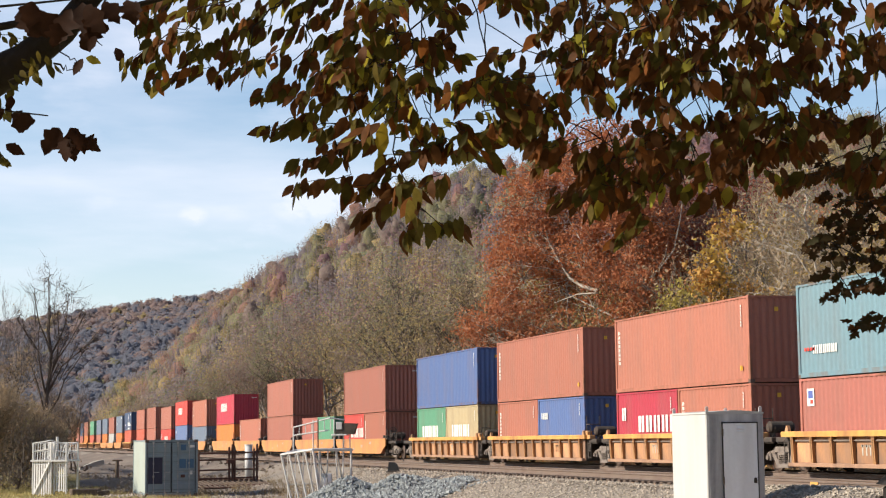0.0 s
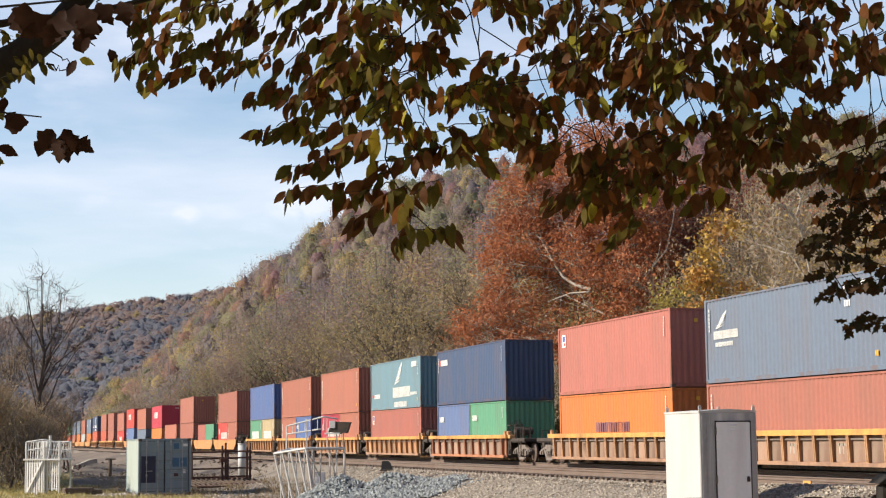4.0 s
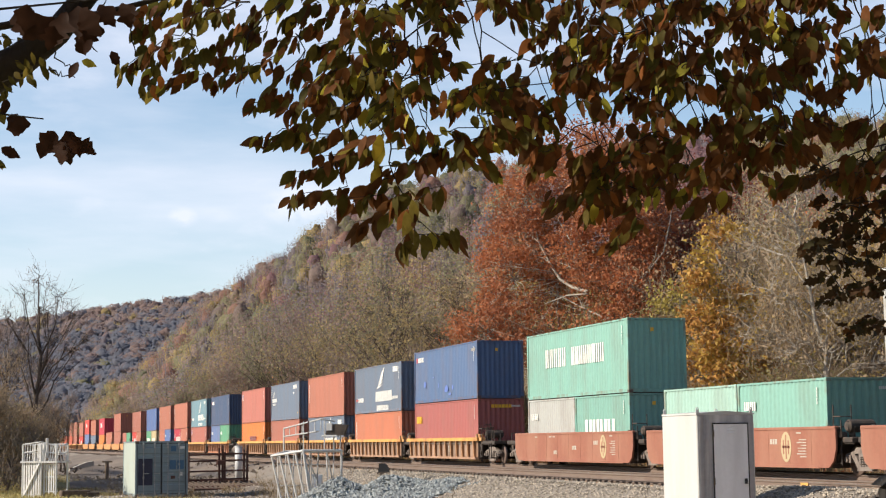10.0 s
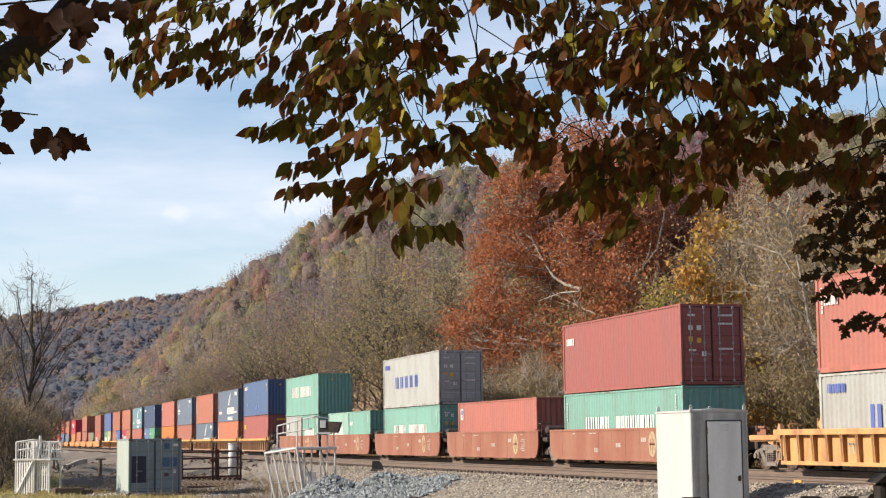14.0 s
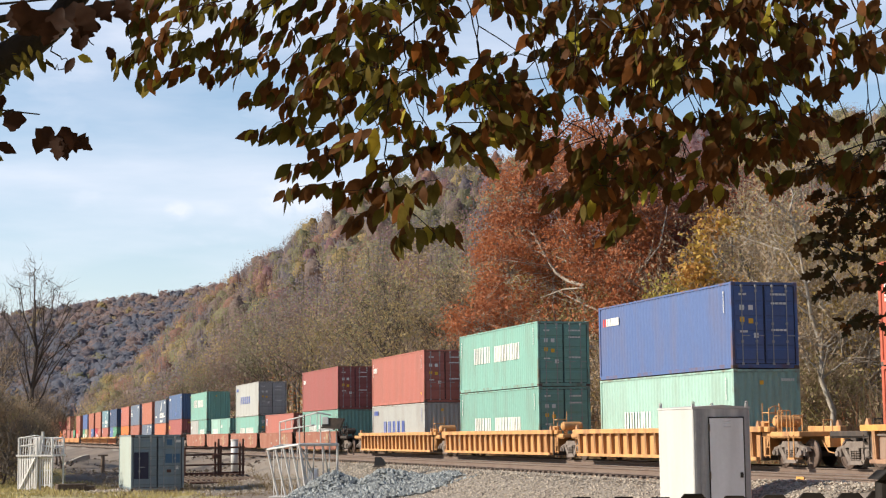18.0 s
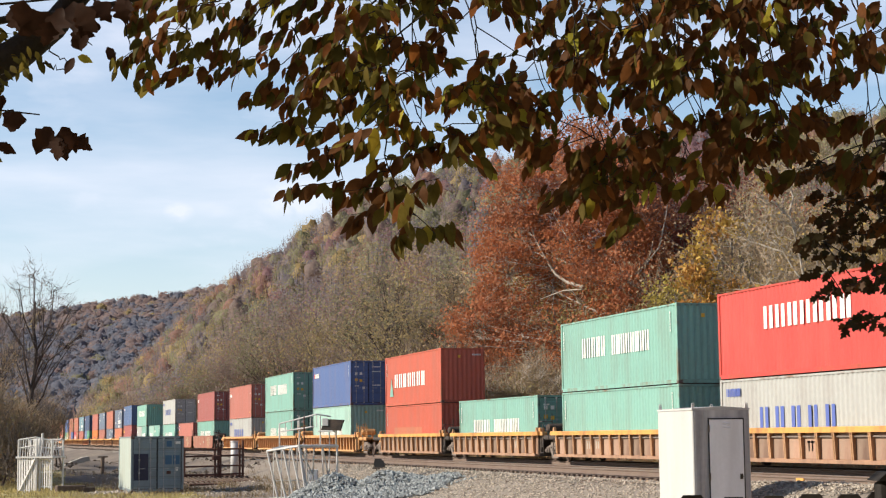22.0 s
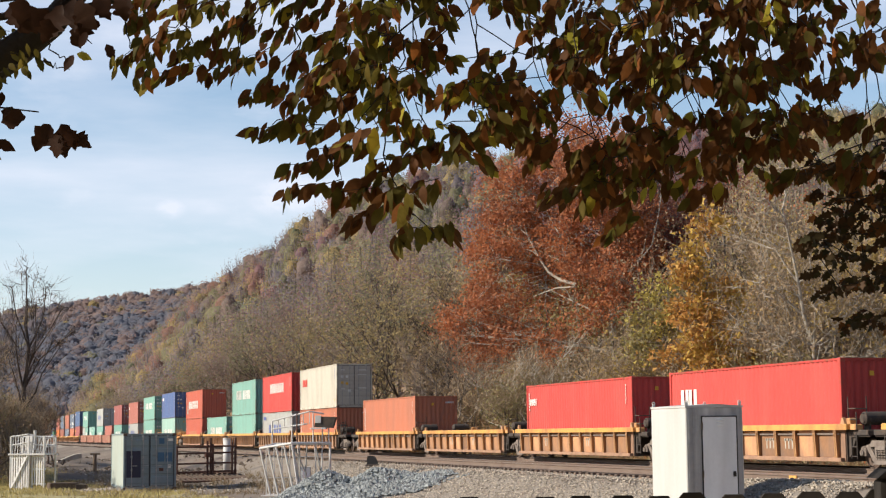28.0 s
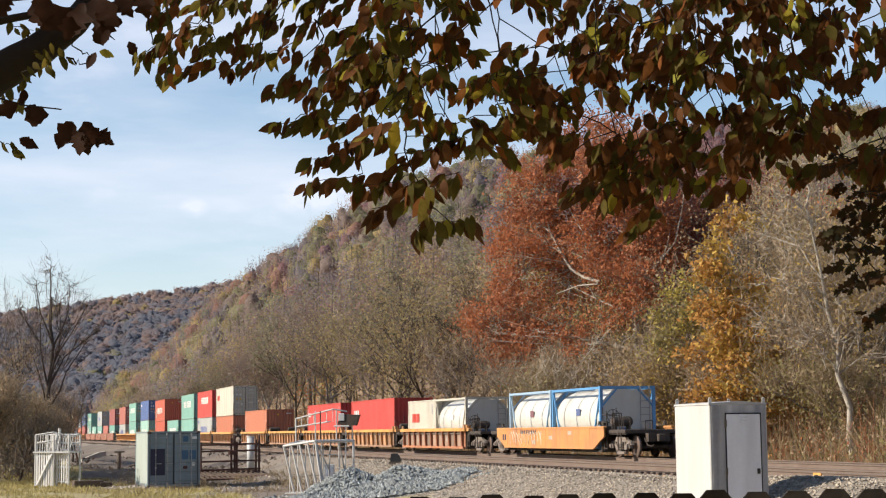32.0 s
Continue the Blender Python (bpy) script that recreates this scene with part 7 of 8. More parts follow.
def build_brush():
    """Undergrowth, weeds and grass."""
    rng = np.random.default_rng(9)
    n = 70000
    y = 25 + 300 * rng.random(n) ** 1.6
    x = 32.0 + rng.gamma(2.0, 2.6, n)
    z = np.array([ground_z(a, b) for a, b in zip(x, y)])
    h = rng.random(n) ** 1.4 * np.clip((x - 31) * .6, .5, 4.6)
    c = np.stack([x, y, z + h], axis=1)
    patch = noise_at(x * .5, y * .5)
    slots = np.where(rng.random(n) < .22, 0, np.where(patch > .15, 2, np.where(patch < -.2, 3, 1)))
    slots = np.where(rng.random(n) < .10, 4, slots)
    tagged(part("undergrowth", quads_mesh("undergrowth", rand_quads(rng, c, .125, long=1.7, three=True), slots), [LEAVES["twig"], LEAVES["tan"], LEAVES["olive"], LEAVES["amber"], LEAVES["rust"]]),
           "tangled brown and olive undergrowth beyond the tracks", "undergrowth", kind="stuff")
    n = 34000
    y = 25 + 260 * rng.random(n) ** 1.6
    x = 31.2 + rng.gamma(2.0, 2.4, n)
    z = np.array([ground_z(a, b) for a, b in zip(x, y)])
    hh = rng.uniform(.4, 1.0, n) * np.clip((x - 30.2) * .8, .6, 3.6)
    way = rng.normal(size=(n, 3)) * .38 + np.array([0, 0, 1.0])
    base = np.stack([x, y, z + rng.random(n) * np.clip(x - 32, 0, 3) * .5], axis=1)
    tagged(part("saplings", quads_mesh("saplings", slivers(rng, base, way, hh, .014), rng.choice(4, n, p=[.4, .2, .2, .2])), [LEAVES["tan"], LEAVES["olive"], LEAVES["russet"], M_WEED]), "dry stems and thin saplings beyond the tracks", "undergrowth", kind="stuff")
    # the thicket at the yard's edge
    n = 15000
    az, r = rng.uniform(-3.5, 2.6, n), rng.uniform(92, 132, n)
    x, y = r * np.sin(np.radians(az)), r * np.cos(np.radians(az))
    z = np.array([ground_z(a, b) for a, b in zip(x, y)])
    tall = np.clip(6.6 - 1.15 * np.clip(az - .2, 0, 9) + 1.6 * noise_at(x * 1.2, y * .6), .6, 9)
    c = np.stack([x, y, z + rng.random(n) ** .8 * tall], axis=1)
    tagged(part("thicket", quads_mesh("thicket", rand_quads(rng, c, .11, long=1.6, three=True), rng.choice(3, n, p=[.3, .35, .35])), [LEAVES["olive"], LEAVES["bare"], LEAVES["tan"]]), "dull brown and olive thicket at the yard's edge", "thicket", kind="stuff")
    pick = rng.integers(0, n, 9000)
    way = rng.normal(size=(9000, 3)) * .5 + np.array([0, 0, 1.0])
    low = c[pick] * np.array([1, 1, 0]) + np.array([0, 0, 1]) * (z[pick] + rng.random(9000) * tall[pick] * .6)[:, None]
    tagged(part("thicket_stems", quads_mesh("thicket_stems", slivers(rng, low, way, 1.8, .02)), M_BARK), "dark bare stems in the thicket", "thicket", kind="stuff")
    n = 60000
    x, y = rng.uniform(-5, 13.5, n), 50 + 65 * rng.random(n)
    keep = (noise_at(x, y) > -.12) & ~((x > 7.4) & (y > 78)) & ~((x > 10.4) & (y > 60))
    x, y = x[keep], y[keep]
    n = len(x)
    z = np.array([ground_z(a, b) for a, b in zip(x, y)])
    way = rng.normal(size=(n, 3)) * .35 + np.array([0, 0, 1.0])
    tagged(part("grass", quads_mesh("grass", slivers(rng, np.stack([x, y, z], 1), way, .17, .018)), M_GRASS), "short dry yellow-green grass in the yard", "grass", kind="stuff")
    n = 16000
    x = np.concatenate([rng.normal(13.4, 2.6, n // 2), rng.normal(7.5, 3.2, n // 2)])
    y = np.concatenate([rng.normal(90, 13, n // 2), rng.normal(90, 14, n // 2)])
    thick = noise_at(x * 1.5, y * .8) > 0
    x, y, n = x[thick], y[thick], int(thick.sum())
    z = np.array([ground_z(a, b) for a, b in zip(x, y)])
    way = rng.normal(size=(n, 3)) * .6 + np.array([0, 0, .8])
    tagged(part("weeds", quads_mesh("weeds", slivers(rng, np.stack([x, y, z], axis=1), way, .35, .012)), M_WEED), "dry brown weeds round the stored steel", "weeds", kind="stuff")


def noise_at(x, y):
    return np.array([noise.noise(Vector((a * .35, b * .35, 4))) for a, b in zip(x, y)])


# ---- the tree over the camera ----
SWAYING = []


def leaf_shape(rng, length, width, curl=.12, lobed=False, n=8):
    """One leaf along +x from its stalk: two halves gently folded along the midrib."""
    v, f = [], []
    bend = rng.uniform(-.10, .10)
    for i in range(n + 1):
        u = i / n
        w = width * .5 * math.sin(math.pi * min(1, u ** .85 * .97 + .02)) * (1.03 - .06 * (i % 2))
        if lobed:
            w *= (.5, .7, 1.4, .75, .7, 1.35, .6, 1.0, .4)[i]
        z = -curl * length * u * u
        y = bend * length * u * u
        v += [(u * length, y - w, z + w * .14), (u * length, y, z), (u * length, y + w, z + w * .14)]
    for i in range(n):
        a = i * 3
        f += [(a, a + 1, a + 4, a + 3), (a + 1, a + 2, a + 5, a + 4)]
    return np.array(v), f


REACH = 7.6         # the distance at which the boughs hang, for the most part


def leaf_pose(rng, p, along, droop=1.0):
    """A leaf hung at p on a twig that runs along: the tip droops, the blade turns its flat side outward."""
    x = Vector((along.x * .55 + rng.gauss(0, .42), along.y * .3 + rng.gauss(0, .38), -droop + rng.gauss(0, .22))).normalized()
    z = Vector((rng.gauss(0, .8), -.9, rng.gauss(.25, .7)))
    z = (z - x * z.dot(x)).normalized()
    y = z.cross(x)
    return Matrix(((x.x, y.x, z.x, p.x), (x.y, y.y, z.y, p.y), (x.z, y.z, z.z, p.z), (0, 0, 0, 1)))


def bough(tree_ob, seed, sprays, stems, mats, weights, deep=.45, gap=.020, size=.100, lobed=False, singles=30, bare=.0048, droop=1.0):
    """A hanging bough: bare stems, and short sprays along which leaves hang side by side; some leaves are objects of their own.
    Points are given in metres across and up, at REACH."""
    rng = random.Random(seed)
    wood = Geo()
    leaves = []

    def put(x, z, d):
        k = d / REACH
        return Vector((x * k, d, EYE + (z - EYE) * k))

    def line(points, d, wander):
        pts = [put(x, z, d + rng.uniform(-.05, .05)) for x, z in points]
        fine = []
        for a, b in zip(pts, pts[1:]):
            for i in range(4):
                fine.append(a.lerp(b, i / 4) + Vector((rng.gauss(0, wander), rng.gauss(0, wander), rng.gauss(0, wander))))
        return fine + [pts[-1]]
    nodes = []
    for points in stems:
        fine = line(points, REACH + rng.uniform(-.2, .2), .007)
        nodes += fine
        wood.path(fine, bare, bare * .45, n=5)
    for points in sprays:
        fine = line(points, REACH + rng.uniform(-deep, deep), .004)
        root = min((p for p in nodes if p.z > fine[0].z + .03), key=lambda p: (p - fine[0]).length, default=None)
        if root and .05 < (root - fine[0]).length < .34:
            fine = [root, root.lerp(fine[0], .5) + Vector((rng.gauss(0, .015), 0, rng.uniform(0, .03)))] + fine
            wood.path(fine, .0030, .0014, n=4)
            fine = fine[2:]
        else:
            wood.path(fine, .0028, .0014, n=4)
        total = sum((b - a).length for a, b in zip(fine, fine[1:]))
        steps = max(3, int(total / gap))
        for i in range(steps + 1):
            u = i / steps * (len(fine) - 1)
            k = min(int(u), len(fine) - 2)
            p = fine[k].lerp(fine[k + 1], u - k)
            along = (fine[k + 1] - fine[k]).normalized()
            for j in range(1 if i < steps else 3):
                leaves.append((p + Vector((rng.gauss(0, .008), rng.gauss(0, .045), rng.gauss(0, .012))), along))
    b = tagged(part("bough", wood, M_BARKDARK, tree_ob, "thin dark drooping twigs", smooth=True), kind="stuff")
    joined, own = Geo(), 0
    for p, along in leaves:
        m = leaf_pose(rng, p, along, droop)
        L = size * rng.uniform(.62, 1.22)
        slot = rng.choices(range(len(mats)), weights)[0]
        if own < singles and rng.random() < .3:
            key = own % 6
            mesh = cached(("leafmesh", lobed, key), lambda: mesh_of(*leaf_shape(rng, size * rng.uniform(.8, 1.15), size * rng.uniform(.42, .55), rng.uniform(0, .25), lobed)))
            part("leaf", mesh, mats[slot], b, at=m)
            own += 1
            continue
        v, f = leaf_shape(rng, L, L * rng.uniform(.42, .57) * (1.3 if lobed else 1), rng.uniform(-.05, .3), lobed)
        k = len(joined.v)
        joined.v += [tuple(m @ Vector(c)) for c in v]
        joined.f += [tuple(k + j for j in c) for c in f]
        joined.s += [slot] * len(f)
    tagged(part("foliage", joined, mats, b, "drooping green and brown autumn leaves", smooth=True), kind="stuff")
    SWAYING.append((b, seed))
    return b


def mesh_of(v, f):
    m = bpy.data.meshes.new("leaf")
    m.from_pydata([tuple(c) for c in v], [], f)
    m.polygons.foreach_set("use_smooth", [True] * len(f))
    m.update()
    return m


def crown_edge(x):
    """How low the dense right part of the crown hangs."""
    return ramp(x, (-.5, 2.62), (-.3, 2.56), (-.1, 2.44), (.05, 2.28), (.21, 2.30), (.27, 2.40), (.38, 2.36), (.47, 2.18), (.58, 2.09), (.66, 2.15), (.79, 2.08), (.87, 1.97), (.94, 2.13), (1.04, 2.17), (1.16, 2.23), (1.27, 2.10), (1.36, 2.18), (1.63, 2.18), (1.78, 2.11), (2.2, 2.0))


# openings in the crown: across, up, half width, half height
GAPS = ((.87, 2.52, .055, .086), (1.13, 2.57, .12, .055), (1.36, 2.89, .08, .07), (1.61, 3.04, .14, .08), (1.72, 2.67, .08, .04), (.07, 2.88, .066, .10), (-.40, 3.03, .08, .10), (-.37, 2.67, .04, .055), (.28, 2.89, .055, .07),
        (.36, 3.0, .06, .055), (.71, 2.74, .045, .05), (.4, 2.55, .06, .04), (-.02, 2.62, .05, .05), (1.86, 2.94, .07, .10), (-.25, 2.96, .05, .05), (.16, 2.96, .045, .09))


def crown_sprays(rng, n, x0, x1, top, low):
    """Sprays strewn over the dense part of the crown between x0 and x1, kept out of its openings."""
    out = []
    while len(out) < n:
        x = rng.uniform(x0, x1)
        foot = max(crown_edge(x) + .075, low)
        z = foot + (top - foot) * rng.random() ** 1.05
        if any(((x - a) / (c * .6 + .02)) ** 2 + ((z - .04 - b) / (d * .6 + .02)) ** 2 < 1 for a, b, c, d in GAPS):
            continue
        way = rng.choice((-1, -1, 1)) * rng.uniform(.06, .14)
        out.append([(x, z), (x + way * .5, z - rng.uniform(-.01, .03)), (x + way, z - rng.uniform(.0, .07))])
    return out


def build_overhang():
    t = thing("overhanging_tree", "dark tree with drooping green and brown autumn leaves", "tree", pose(0, 0, 0, 0, 0, -15.95))
    base = -1.1
    g = Geo()
    g.path([Vector(p) for p in ((-4.6, 7.2, base), (-4.4, 7.2, .8), (-4.0, 7.3, 2.0), (-3.6, 7.4, 3.6), (-3.3, 7.4, 5.5))], .26, .14, n=14)
    g.path([Vector(p) for p in ((-4.25, 7.25, 1.2), (-3.3, 7.4, 1.65), (-2.55, 7.55, 2.35), (-2.14, 7.6, 2.74), (-2.02, 7.6, 2.81), (-1.93, 7.6, 2.86), (-1.84, 7.6, 2.93), (-1.76, 7.6, 2.99), (-1.66, 7.6, 3.12), (-1.4, 7.6, 3.45), (-1.0, 7.6, 3.9))], .115, .04, n=14)
    g.path([Vector(p) for p in ((-2.9, 7.5, 2.55), (-2.5, 7.5, 2.88), (-2.05, 7.5, 2.985), (-1.85, 7.5, 3.02), (-1.67, 7.5, 3.025), (-1.43, 7.5, 3.075), (-1.28, 7.5, 3.115), (-1.0, 7.5, 3.15), (-.6, 7.5, 3.25))], .022, .008, n=8)
    g.path([Vector(p) for p in ((-1.4, 7.6, 3.45), (-.4, 7.6, 3.5), (.8, 7.6, 3.6), (2.4, 7.7, 3.55))], .05, .02, n=8)
    part("trunk", g, M_BARKDARK, t, "dark rough trunk and limb", smooth=True)
    mats = [M_OVERLEAF, M_OVERBROWN, M_OVERGOLD, M_OVERORANGE]
    # the unseen rest of its crown, added left and overhead to shade the boughs
    nr = np.random.default_rng(6)
    c = np.stack([nr.uniform(-11, 3.5, 3000), nr.uniform(2.5, 11, 3000), nr.uniform(1.8, 8.5, 3000)], axis=1)
    keep = ((c[:, 0] < -.27 * c[:, 1] - .55) | (c[:, 2] > 1.12 + .272 * c[:, 1] + .35)) & (c[:, 2] > 2.2 + .0 * c[:, 0])
    c = c[keep]
    tagged(part("crown", quads_mesh("crown", rand_quads(nr, c, .26), nr.integers(0, 2, len(c))), [M_OVERLEAF, M_WITHER], t, "unseen leafy crown added overhead to cast shade"), kind="stuff")
    A = [[(-1.28, 3.08), (-1.4, 3.0)], [(-1.32, 2.92), (-1.47, 2.82)], [(-1.14, 2.97), (-1.27, 2.94), (-1.34, 2.87)], [(-1.02, 3.1), (-1.23, 3.04)], [(-1.08, 2.8), (-1.27, 2.76)], [(-.9, 2.8), (-1.06, 2.77)], [(-1.0, 2.93), (-1.12, 2.88)],
         [(-.81, 2.99), (-.98, 2.96)], [(-1.28, 2.87), (-1.35, 2.74)], [(-.92, 3.11), (-1.07, 3.06)], [(-.76, 2.88), (-.89, 2.82)], [(-.92, 2.88), (-1.02, 2.84)], [(-.72, 3.13), (-.86, 3.07)], [(-1.2, 3.16), (-1.38, 3.09)], [(-1.0, 3.18), (-1.15, 3.12)], [(-.84, 3.05), (-.95, 2.99)], [(-.62, 3.2), (-.78, 3.14)], [(-1.12, 2.9), (-1.2, 2.85)]]
    A_STEMS = [[(-1.42, 3.07), (-1.43, 2.97), (-1.41, 2.88)], [(-.74, 3.12), (-.89, 2.97), (-.92, 2.76)], [(-.89, 3.13), (-1.1, 3.08), (-1.2, 2.97)], [(-1.15, 3.0), (-1.16, 2.84), (-1.2, 2.76)], [(-1.7, 3.0), (-1.62, 2.93), (-1.58, 2.9)], [(-1.81, 2.95), (-1.77, 2.87), (-1.69, 2.82)],
               [(-1.8, 2.83), (-1.74, 2.8), (-1.68, 2.78)], [(-1.62, 3.02), (-1.57, 3.08), (-1.54, 3.16)]]
    B = [[(-.69, 2.69), (-.88, 2.66)], [(-.53, 2.71), (-.71, 2.65)], [(-.65, 2.97), (-.78, 2.94)], [(-.48, 3.08), (-.61, 3.01)], [(-.61, 2.87), (-.67, 2.8)], [(-.4, 2.89), (-.54, 2.86)], [(-.38, 2.83), (-.51, 2.76)], [(-.61, 2.52), (-.84, 2.5)], [(-.41, 2.53), (-.61, 2.49)],
         [(-.39, 2.67), (-.53, 2.62)], [(-.71, 2.81), (-.79, 2.73)], [(-.45, 2.96), (-.58, 2.93)], [(-.51, 2.62), (-.66, 2.56)], [(-.56, 3.13), (-.72, 3.05)], [(-.3, 2.78), (-.42, 2.72)], [(-.48, 2.82), (-.60, 2.74)]]
    B_STEMS = [[(-.27, 3.12), (-.4, 2.97), (-.51, 2.77), (-.66, 2.6), (-.76, 2.52)], [(-.04, 3.04), (-.27, 2.88), (-.46, 2.73)], [(-.61, 3.12), (-.65, 2.96), (-.64, 2.83)], [(-.38, 2.65), (-.48, 2.53), (-.61, 2.51)]]
    C = [[(-.3, 2.43), (-.56, 2.41)], [(-.48, 2.37), (-.68, 2.34)], [(-.44, 2.27), (-.69, 2.23)], [(-.28, 2.24), (-.48, 2.21)], [(-.23, 2.15), (-.41, 2.11)], [(-.07, 2.39), (-.3, 2.36)], [(-.24, 2.31), (-.37, 2.27)], [(-.16, 2.25), (-.25, 2.2)], [(-.01, 2.28), (-.09, 2.26)],
         [(-.14, 2.07), (-.2, 2.02)], [(-.15, 2.05), (.04, 2.04)], [(-.28, 2.51), (-.41, 2.45)], [(-.1, 2.23), (-.17, 2.15)], [(0.0, 2.43), (-.12, 2.39)]]
    C_STEMS = [[(-.2, 3.12), (-.17, 2.96), (-.15, 2.83), (-.25, 2.67), (-.41, 2.48)], [(-.24, 2.75), (-.25, 2.52), (-.24, 2.33), (-.18, 2.17), (-.03, 2.02)], [(-.51, 2.42), (-.47, 2.29)]]
    bough(t, 1, A, A_STEMS, mats, [.48, .38, .10, .04], size=.080, gap=.0115)
    bough(t, 2, B, B_STEMS, mats, [.48, .39, .08, .05], size=.086, gap=.011)
    bough(t, 3, C, C_STEMS, mats, [.42, .52, .05, .01], size=.098, gap=.015)
    rng = random.Random(70)
    for seed, n, x0, x1, low, w in ((4, 84, -.45, .42, 2.2, [.46, .28, .17, .09]), (5, 62, .30, 1.0, 1.9, [.28, .58, .07, .07]), (6, 66, .85, 1.5, 1.9, [.29, .63, .04, .04]), (7, 62, 1.3, 2.1, 1.9, [.30, .66, .03, .01]), (8, 40, -.1, 1.0, 2.3, [.32, .56, .06, .06]), (9, 50, .8, 2.1, 2.4, [.30, .66, .03, .01])):
        stems = []
        for i in range(4):
            x = x0 + (x1 - x0) * (i + .5) / 4 + rng.uniform(-.06, .06)
            end = crown_edge(x) + .16
            lean = rng.uniform(-.05, .45)
            stems.append([(x, 3.3), (x + lean * .3, 3.3 - (3.3 - end) * .3), (x + lean * .5, 3.3 - (3.3 - end) * .65), (x + lean, end)])
        bough(t, seed, crown_sprays(rng, n, x0, x1, 3.26, low), stems, mats, w, deep=.7, size=.084, gap=.019, bare=.0042)
    # large withered leaves near the limb
    big = random.Random(44)
    g = Geo()
    g.path([Vector(p) for p in ((-2.35, 7.2, 2.72), (-2.05, 7.2, 2.58), (-1.88, 7.2, 2.53), (-1.72, 7.2, 2.51))], .006, .003, n=5)
    g.path([Vector(p) for p in ((-2.2, 7.3, 3.0), (-1.95, 7.3, 3.02), (-1.5, 7.3, 3.06))], .008, .004, n=5)
    b = part("bough", g, M_BARKDARK, t, "thin twig with large withered leaves")
    for x, z, s, turn in ((-1.71, 2.52, .19, 85), (-1.69, 2.51, .17, 55), (-1.74, 2.51, .18, 120), (-1.66, 2.48, .14, 40), (-1.70, 2.47, .15, 95), (-1.86, 2.555, .15, 170), (-1.90, 2.55, .14, 205), (-1.99, 2.60, .14, 150), (-1.97, 2.67, .10, 100), (-1.62, 3.06, .20, 60), (-1.70, 3.06, .22, 110),
                          (-1.55, 3.09, .16, 60), (-1.78, 3.06, .22, 140), (-1.66, 3.10, .20, 85), (-1.44, 3.085, .15, 75), (-1.40, 3.085, .13, 100), (-1.86, 3.08, .16, 100), (-1.6, 3.06, .20, 95), (-1.95, 3.08, .15, 70), (-2.02, 3.07, .15, 120), (-1.66, 2.98, .13, 75), (-1.74, 2.98, .15, 100),
                          (-1.57, 2.915, .10, 115), (-1.52, 2.905, .11, 60), (-1.63, 2.835, .09, 15), (-1.64, 2.825, .11, 118), (-1.98, 2.44, .12, 30)):
        v, f = leaf_shape(big, s * .74, s * (.52 if s > .125 else .40), big.uniform(0, .3), n=11)
        v[:, 1] *= 1 + (.42 if s > .125 else .15) * np.array([big.uniform(-1, 1) for _ in v])
        part("leaf", mesh_of(v, f), M_OVERGOLD if (x, turn) == (-1.63, 15) else M_WITHER, b, "large withered brown leaf", at=Matrix.Translation((x * .955, 7.2 + big.uniform(-.1, .1), EYE + (z - EYE) * .955)) @ pose(0, 0, 0, 0, turn, 0) @ pose(0, 0, 0, big.uniform(60, 120)))
    SWAYING.append((b, 21))
    # small narrow leaves round the limb
    I = [[(-1.98, 2.94), (-1.88, 2.90)], [(-2.06, 2.99), (-1.95, 2.96)], [(-2.0, 2.76), (-1.88, 2.82)], [(-1.95, 2.86), (-1.82, 2.86)], [(-2.06, 2.72), (-1.98, 2.74)], [(-2.1, 2.45), (-2.03, 2.42)], [(-2.1, 2.66), (-2.02, 2.64)]]
    bough(t, 11, I, [], [M_OVERLEAF], [1], gap=.02, size=.06, singles=0)
    oak = thing("oak_tree", "dark oak with small lobed leaves", "tree", pose(0, 0, 0, 0, 0, -15.95))
    g = Geo()
    g.path([Vector(p) for p in ((3.2, 6.9, -1.1), (3.1, 6.9, 1.0), (2.9, 6.9, 2.4), (2.7, 6.9, 4.5))], .18, .08, n=12)
    for a in ((2.02, 2.51), (2.0, 2.25), (1.99, 1.97), (1.98, 1.71)):
        g.path([Vector((3.0, 6.9, a[1] - .25)), Vector((2.4, 6.9, a[1] - .02)), Vector((a[0], 6.9, a[1]))], .03, .012, n=6)
    part("trunk", g, M_BARKDARK, oak, "dark oak trunk and limbs", smooth=True)
    OAK_SPRAYS, rng = [], random.Random(31)
    for (x, z), (u, w), n in (((2.25, 2.45), (1.62, 2.30), 9), ((2.25, 2.2), (1.72, 2.12), 8), ((2.25, 2.0), (1.64, 1.97), 9), ((2.25, 1.85), (1.70, 1.86), 7), ((2.25, 1.80), (1.72, 1.76), 9), ((2.25, 1.66), (1.84, 1.62), 7), ((2.25, 2.1), (1.62, 2.04), 8), ((2.25, 2.35), (1.8, 2.2), 6)):
        for i in range(n):
            k = (i + rng.uniform(.2, 1)) / n
            a, c = x + (u - x) * k, z + (w - z) * k + rng.uniform(-.05, .05)
            OAK_SPRAYS.append([(a + .05, c), (a - .05, c + rng.uniform(-.06, .03))])
    bough(oak, 31, OAK_SPRAYS, [[(2.25, 2.45), (1.9, 2.4), (1.62, 2.3)], [(2.25, 2.2), (1.9, 2.16), (1.72, 2.12)], [(2.25, 2.0), (1.9, 2.0), (1.64, 1.97)]], [M_OAKLEAF, M_OVERBROWN], [.88, .12], gap=.013, size=.054, lobed=True, singles=40, deep=.3, droop=.45)


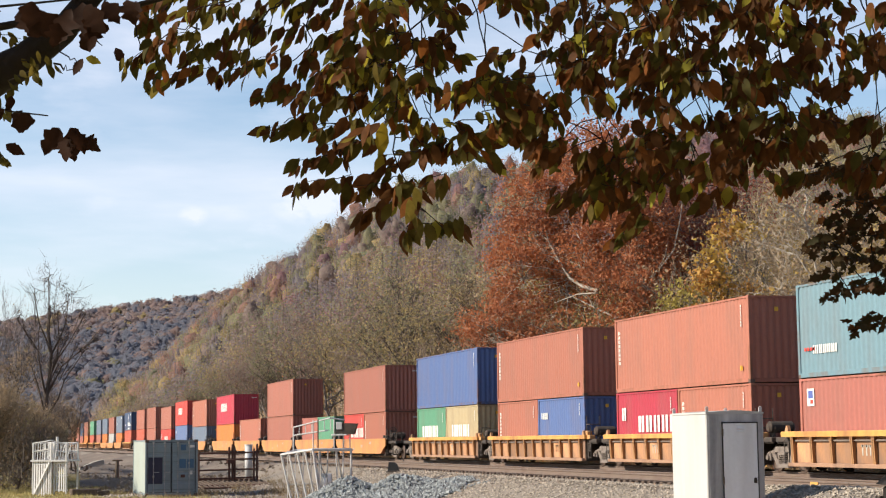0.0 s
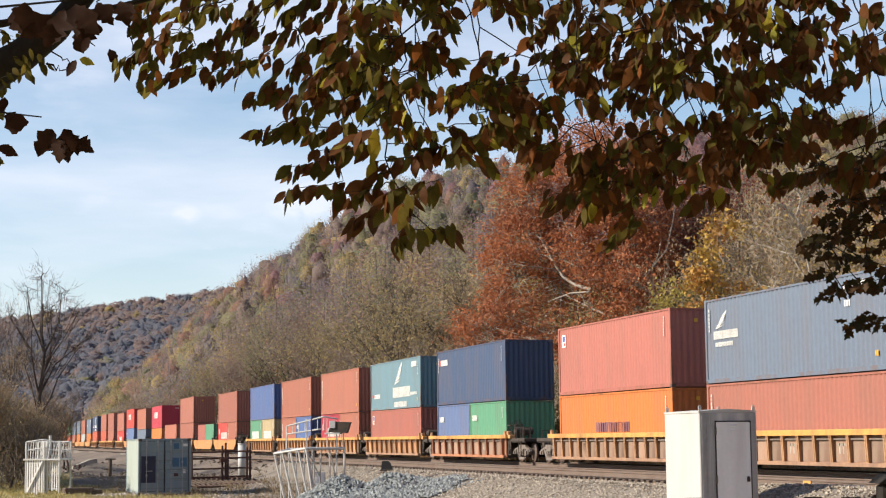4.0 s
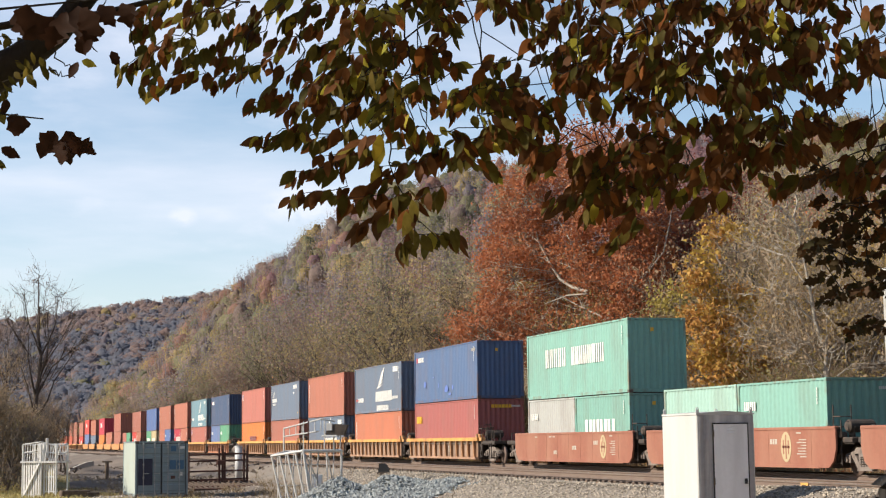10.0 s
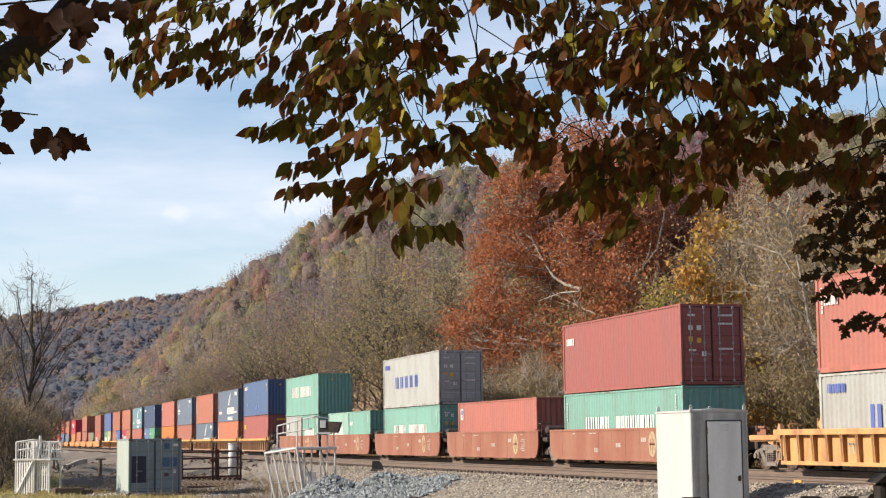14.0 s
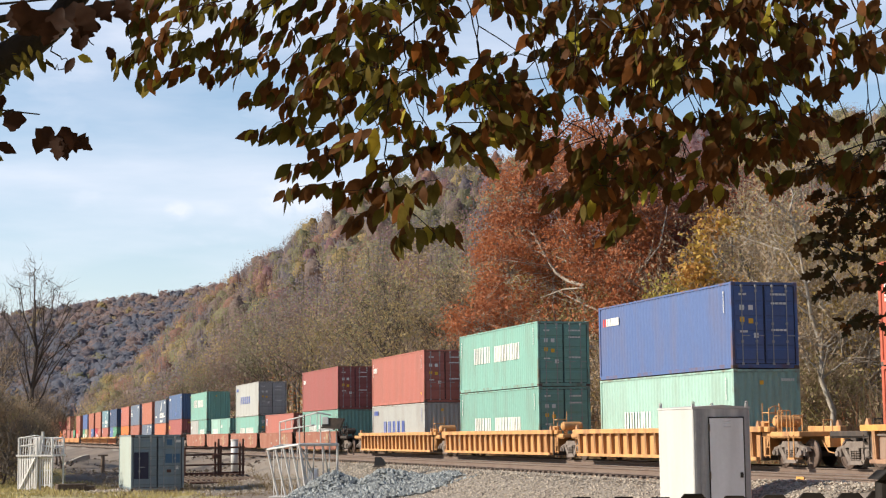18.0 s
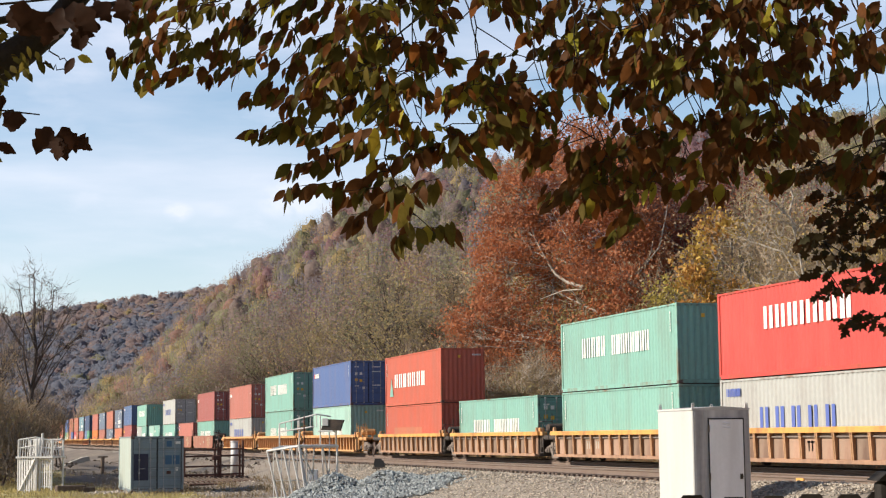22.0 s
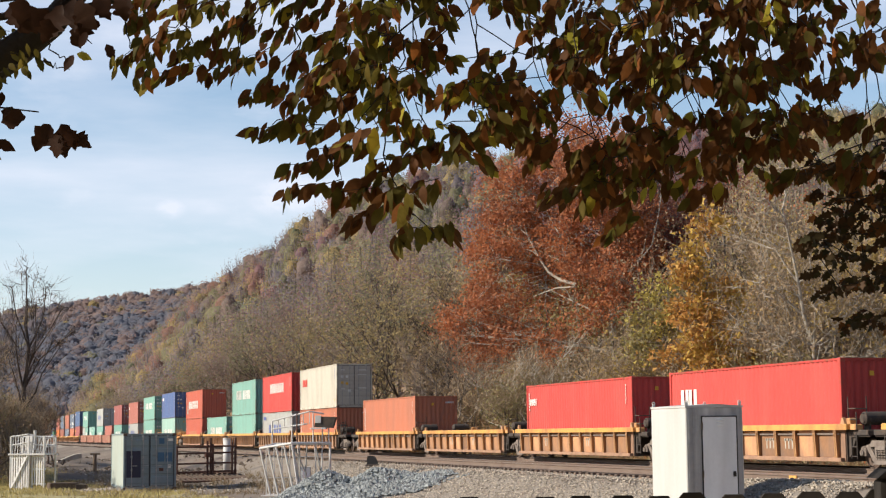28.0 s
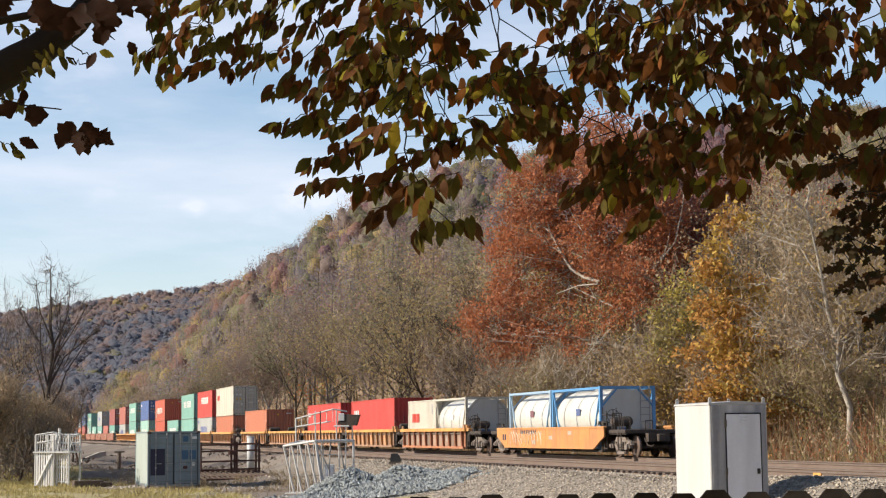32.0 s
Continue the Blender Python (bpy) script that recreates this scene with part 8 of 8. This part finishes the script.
def build_yard_stones():
    rng = random.Random(17)
    g = Geo()
    for i in range(5200):
        x, y = rng.uniform(5, 15.5), 60 + 60 * rng.random() ** 1.3
        if (8 < x < 10.6 and 79 < y < 87) or noise.noise(Vector((x * .3, y * .2, 7))) < -.1:
            continue
        stone_mesh(rng, g, (x, y, ground_z(x, y)), rng.uniform(.03, .09))
    tagged(part("yard_stones", g, M_STONE), "loose stones and clods on the bare yard", "gravel", kind="stuff")


def build_clods():
    rng = random.Random(23)
    g = Geo()
    while len(g.f) < 9000:
        x, y = rng.uniform(5.5, 19), 104 + 75 * rng.random()
        if noise.noise(Vector((x * .22, y * .12, 2))) > -.05:
            stone_mesh(rng, g, (x, y, ground_z(x, y)), rng.uniform(.06, .2))
    earth = material("dark_earth", (.085, .064, .048), rough=.95, fine=8, coarse=1, vary=.35, dirt=(.17, .13, .10), dirty=.5, bump=.5, island=.3)
    tagged(part("earth_clods", g, earth), "dark clods and lumps of bare earth in the yard", "earth", kind="stuff")


build_yard_stones()
build_clods()
build_mid_trees()
build_woods()
build_brush()
build_overhang()


# ---- what moves ----
# how far the drooping boughs are lifted by the wind, in centimetres, every half second
LIFT = (5.0, 4.0, 2.0, 1.5, 5.0, 3.3, 6.5, 1.0, 2.4, 3.0, 3.6, 4.0, 4.6, 6.0, 6.8, 7.4, 4.5, 1.2, 2.0, 1.1, .6, -.2, .1, .1, -.6, 2.0, 2.8, 1.8, 3.6, 4.0, 3.5,
        3.2, 2.7, 1.6, .6, -.3, .2, -.6, -1.9, -1.8, 0, 0, .4, 1.5, 1.2, .9, 1.8, 1.2, 1.2, .8, .2, 0, 0, 0, 0, 0, .3, 1.3, 1.1, .8, .4, .7, 1.3, 1.9, 2.6)


def motions():
    for t, off, z in MOVING:
        walk(t, [(0.0, pose(TRAIN_X, off, z)), (32.0, pose(TRAIN_X, off + SPEED * 32.0, z))])
    for b, seed in SWAYING:
        rng = random.Random(seed)
        share = {1: .45, 2: .95, 3: 1.0, 4: .7, 11: .1}.get(seed, .3)
        delay = rng.choice((0, 0, 1)) if seed > 3 else 0
        rows = []
        for i, c in enumerate(LIFT):
            k = LIFT[max(0, i - delay)]
            rows.append((i * .5, Matrix.Translation((rng.gauss(0, .004) * (share + .2), 0, (k - 1.2) * .01 * share + rng.gauss(0, .003)))))
        walk(b, rows)


motions()
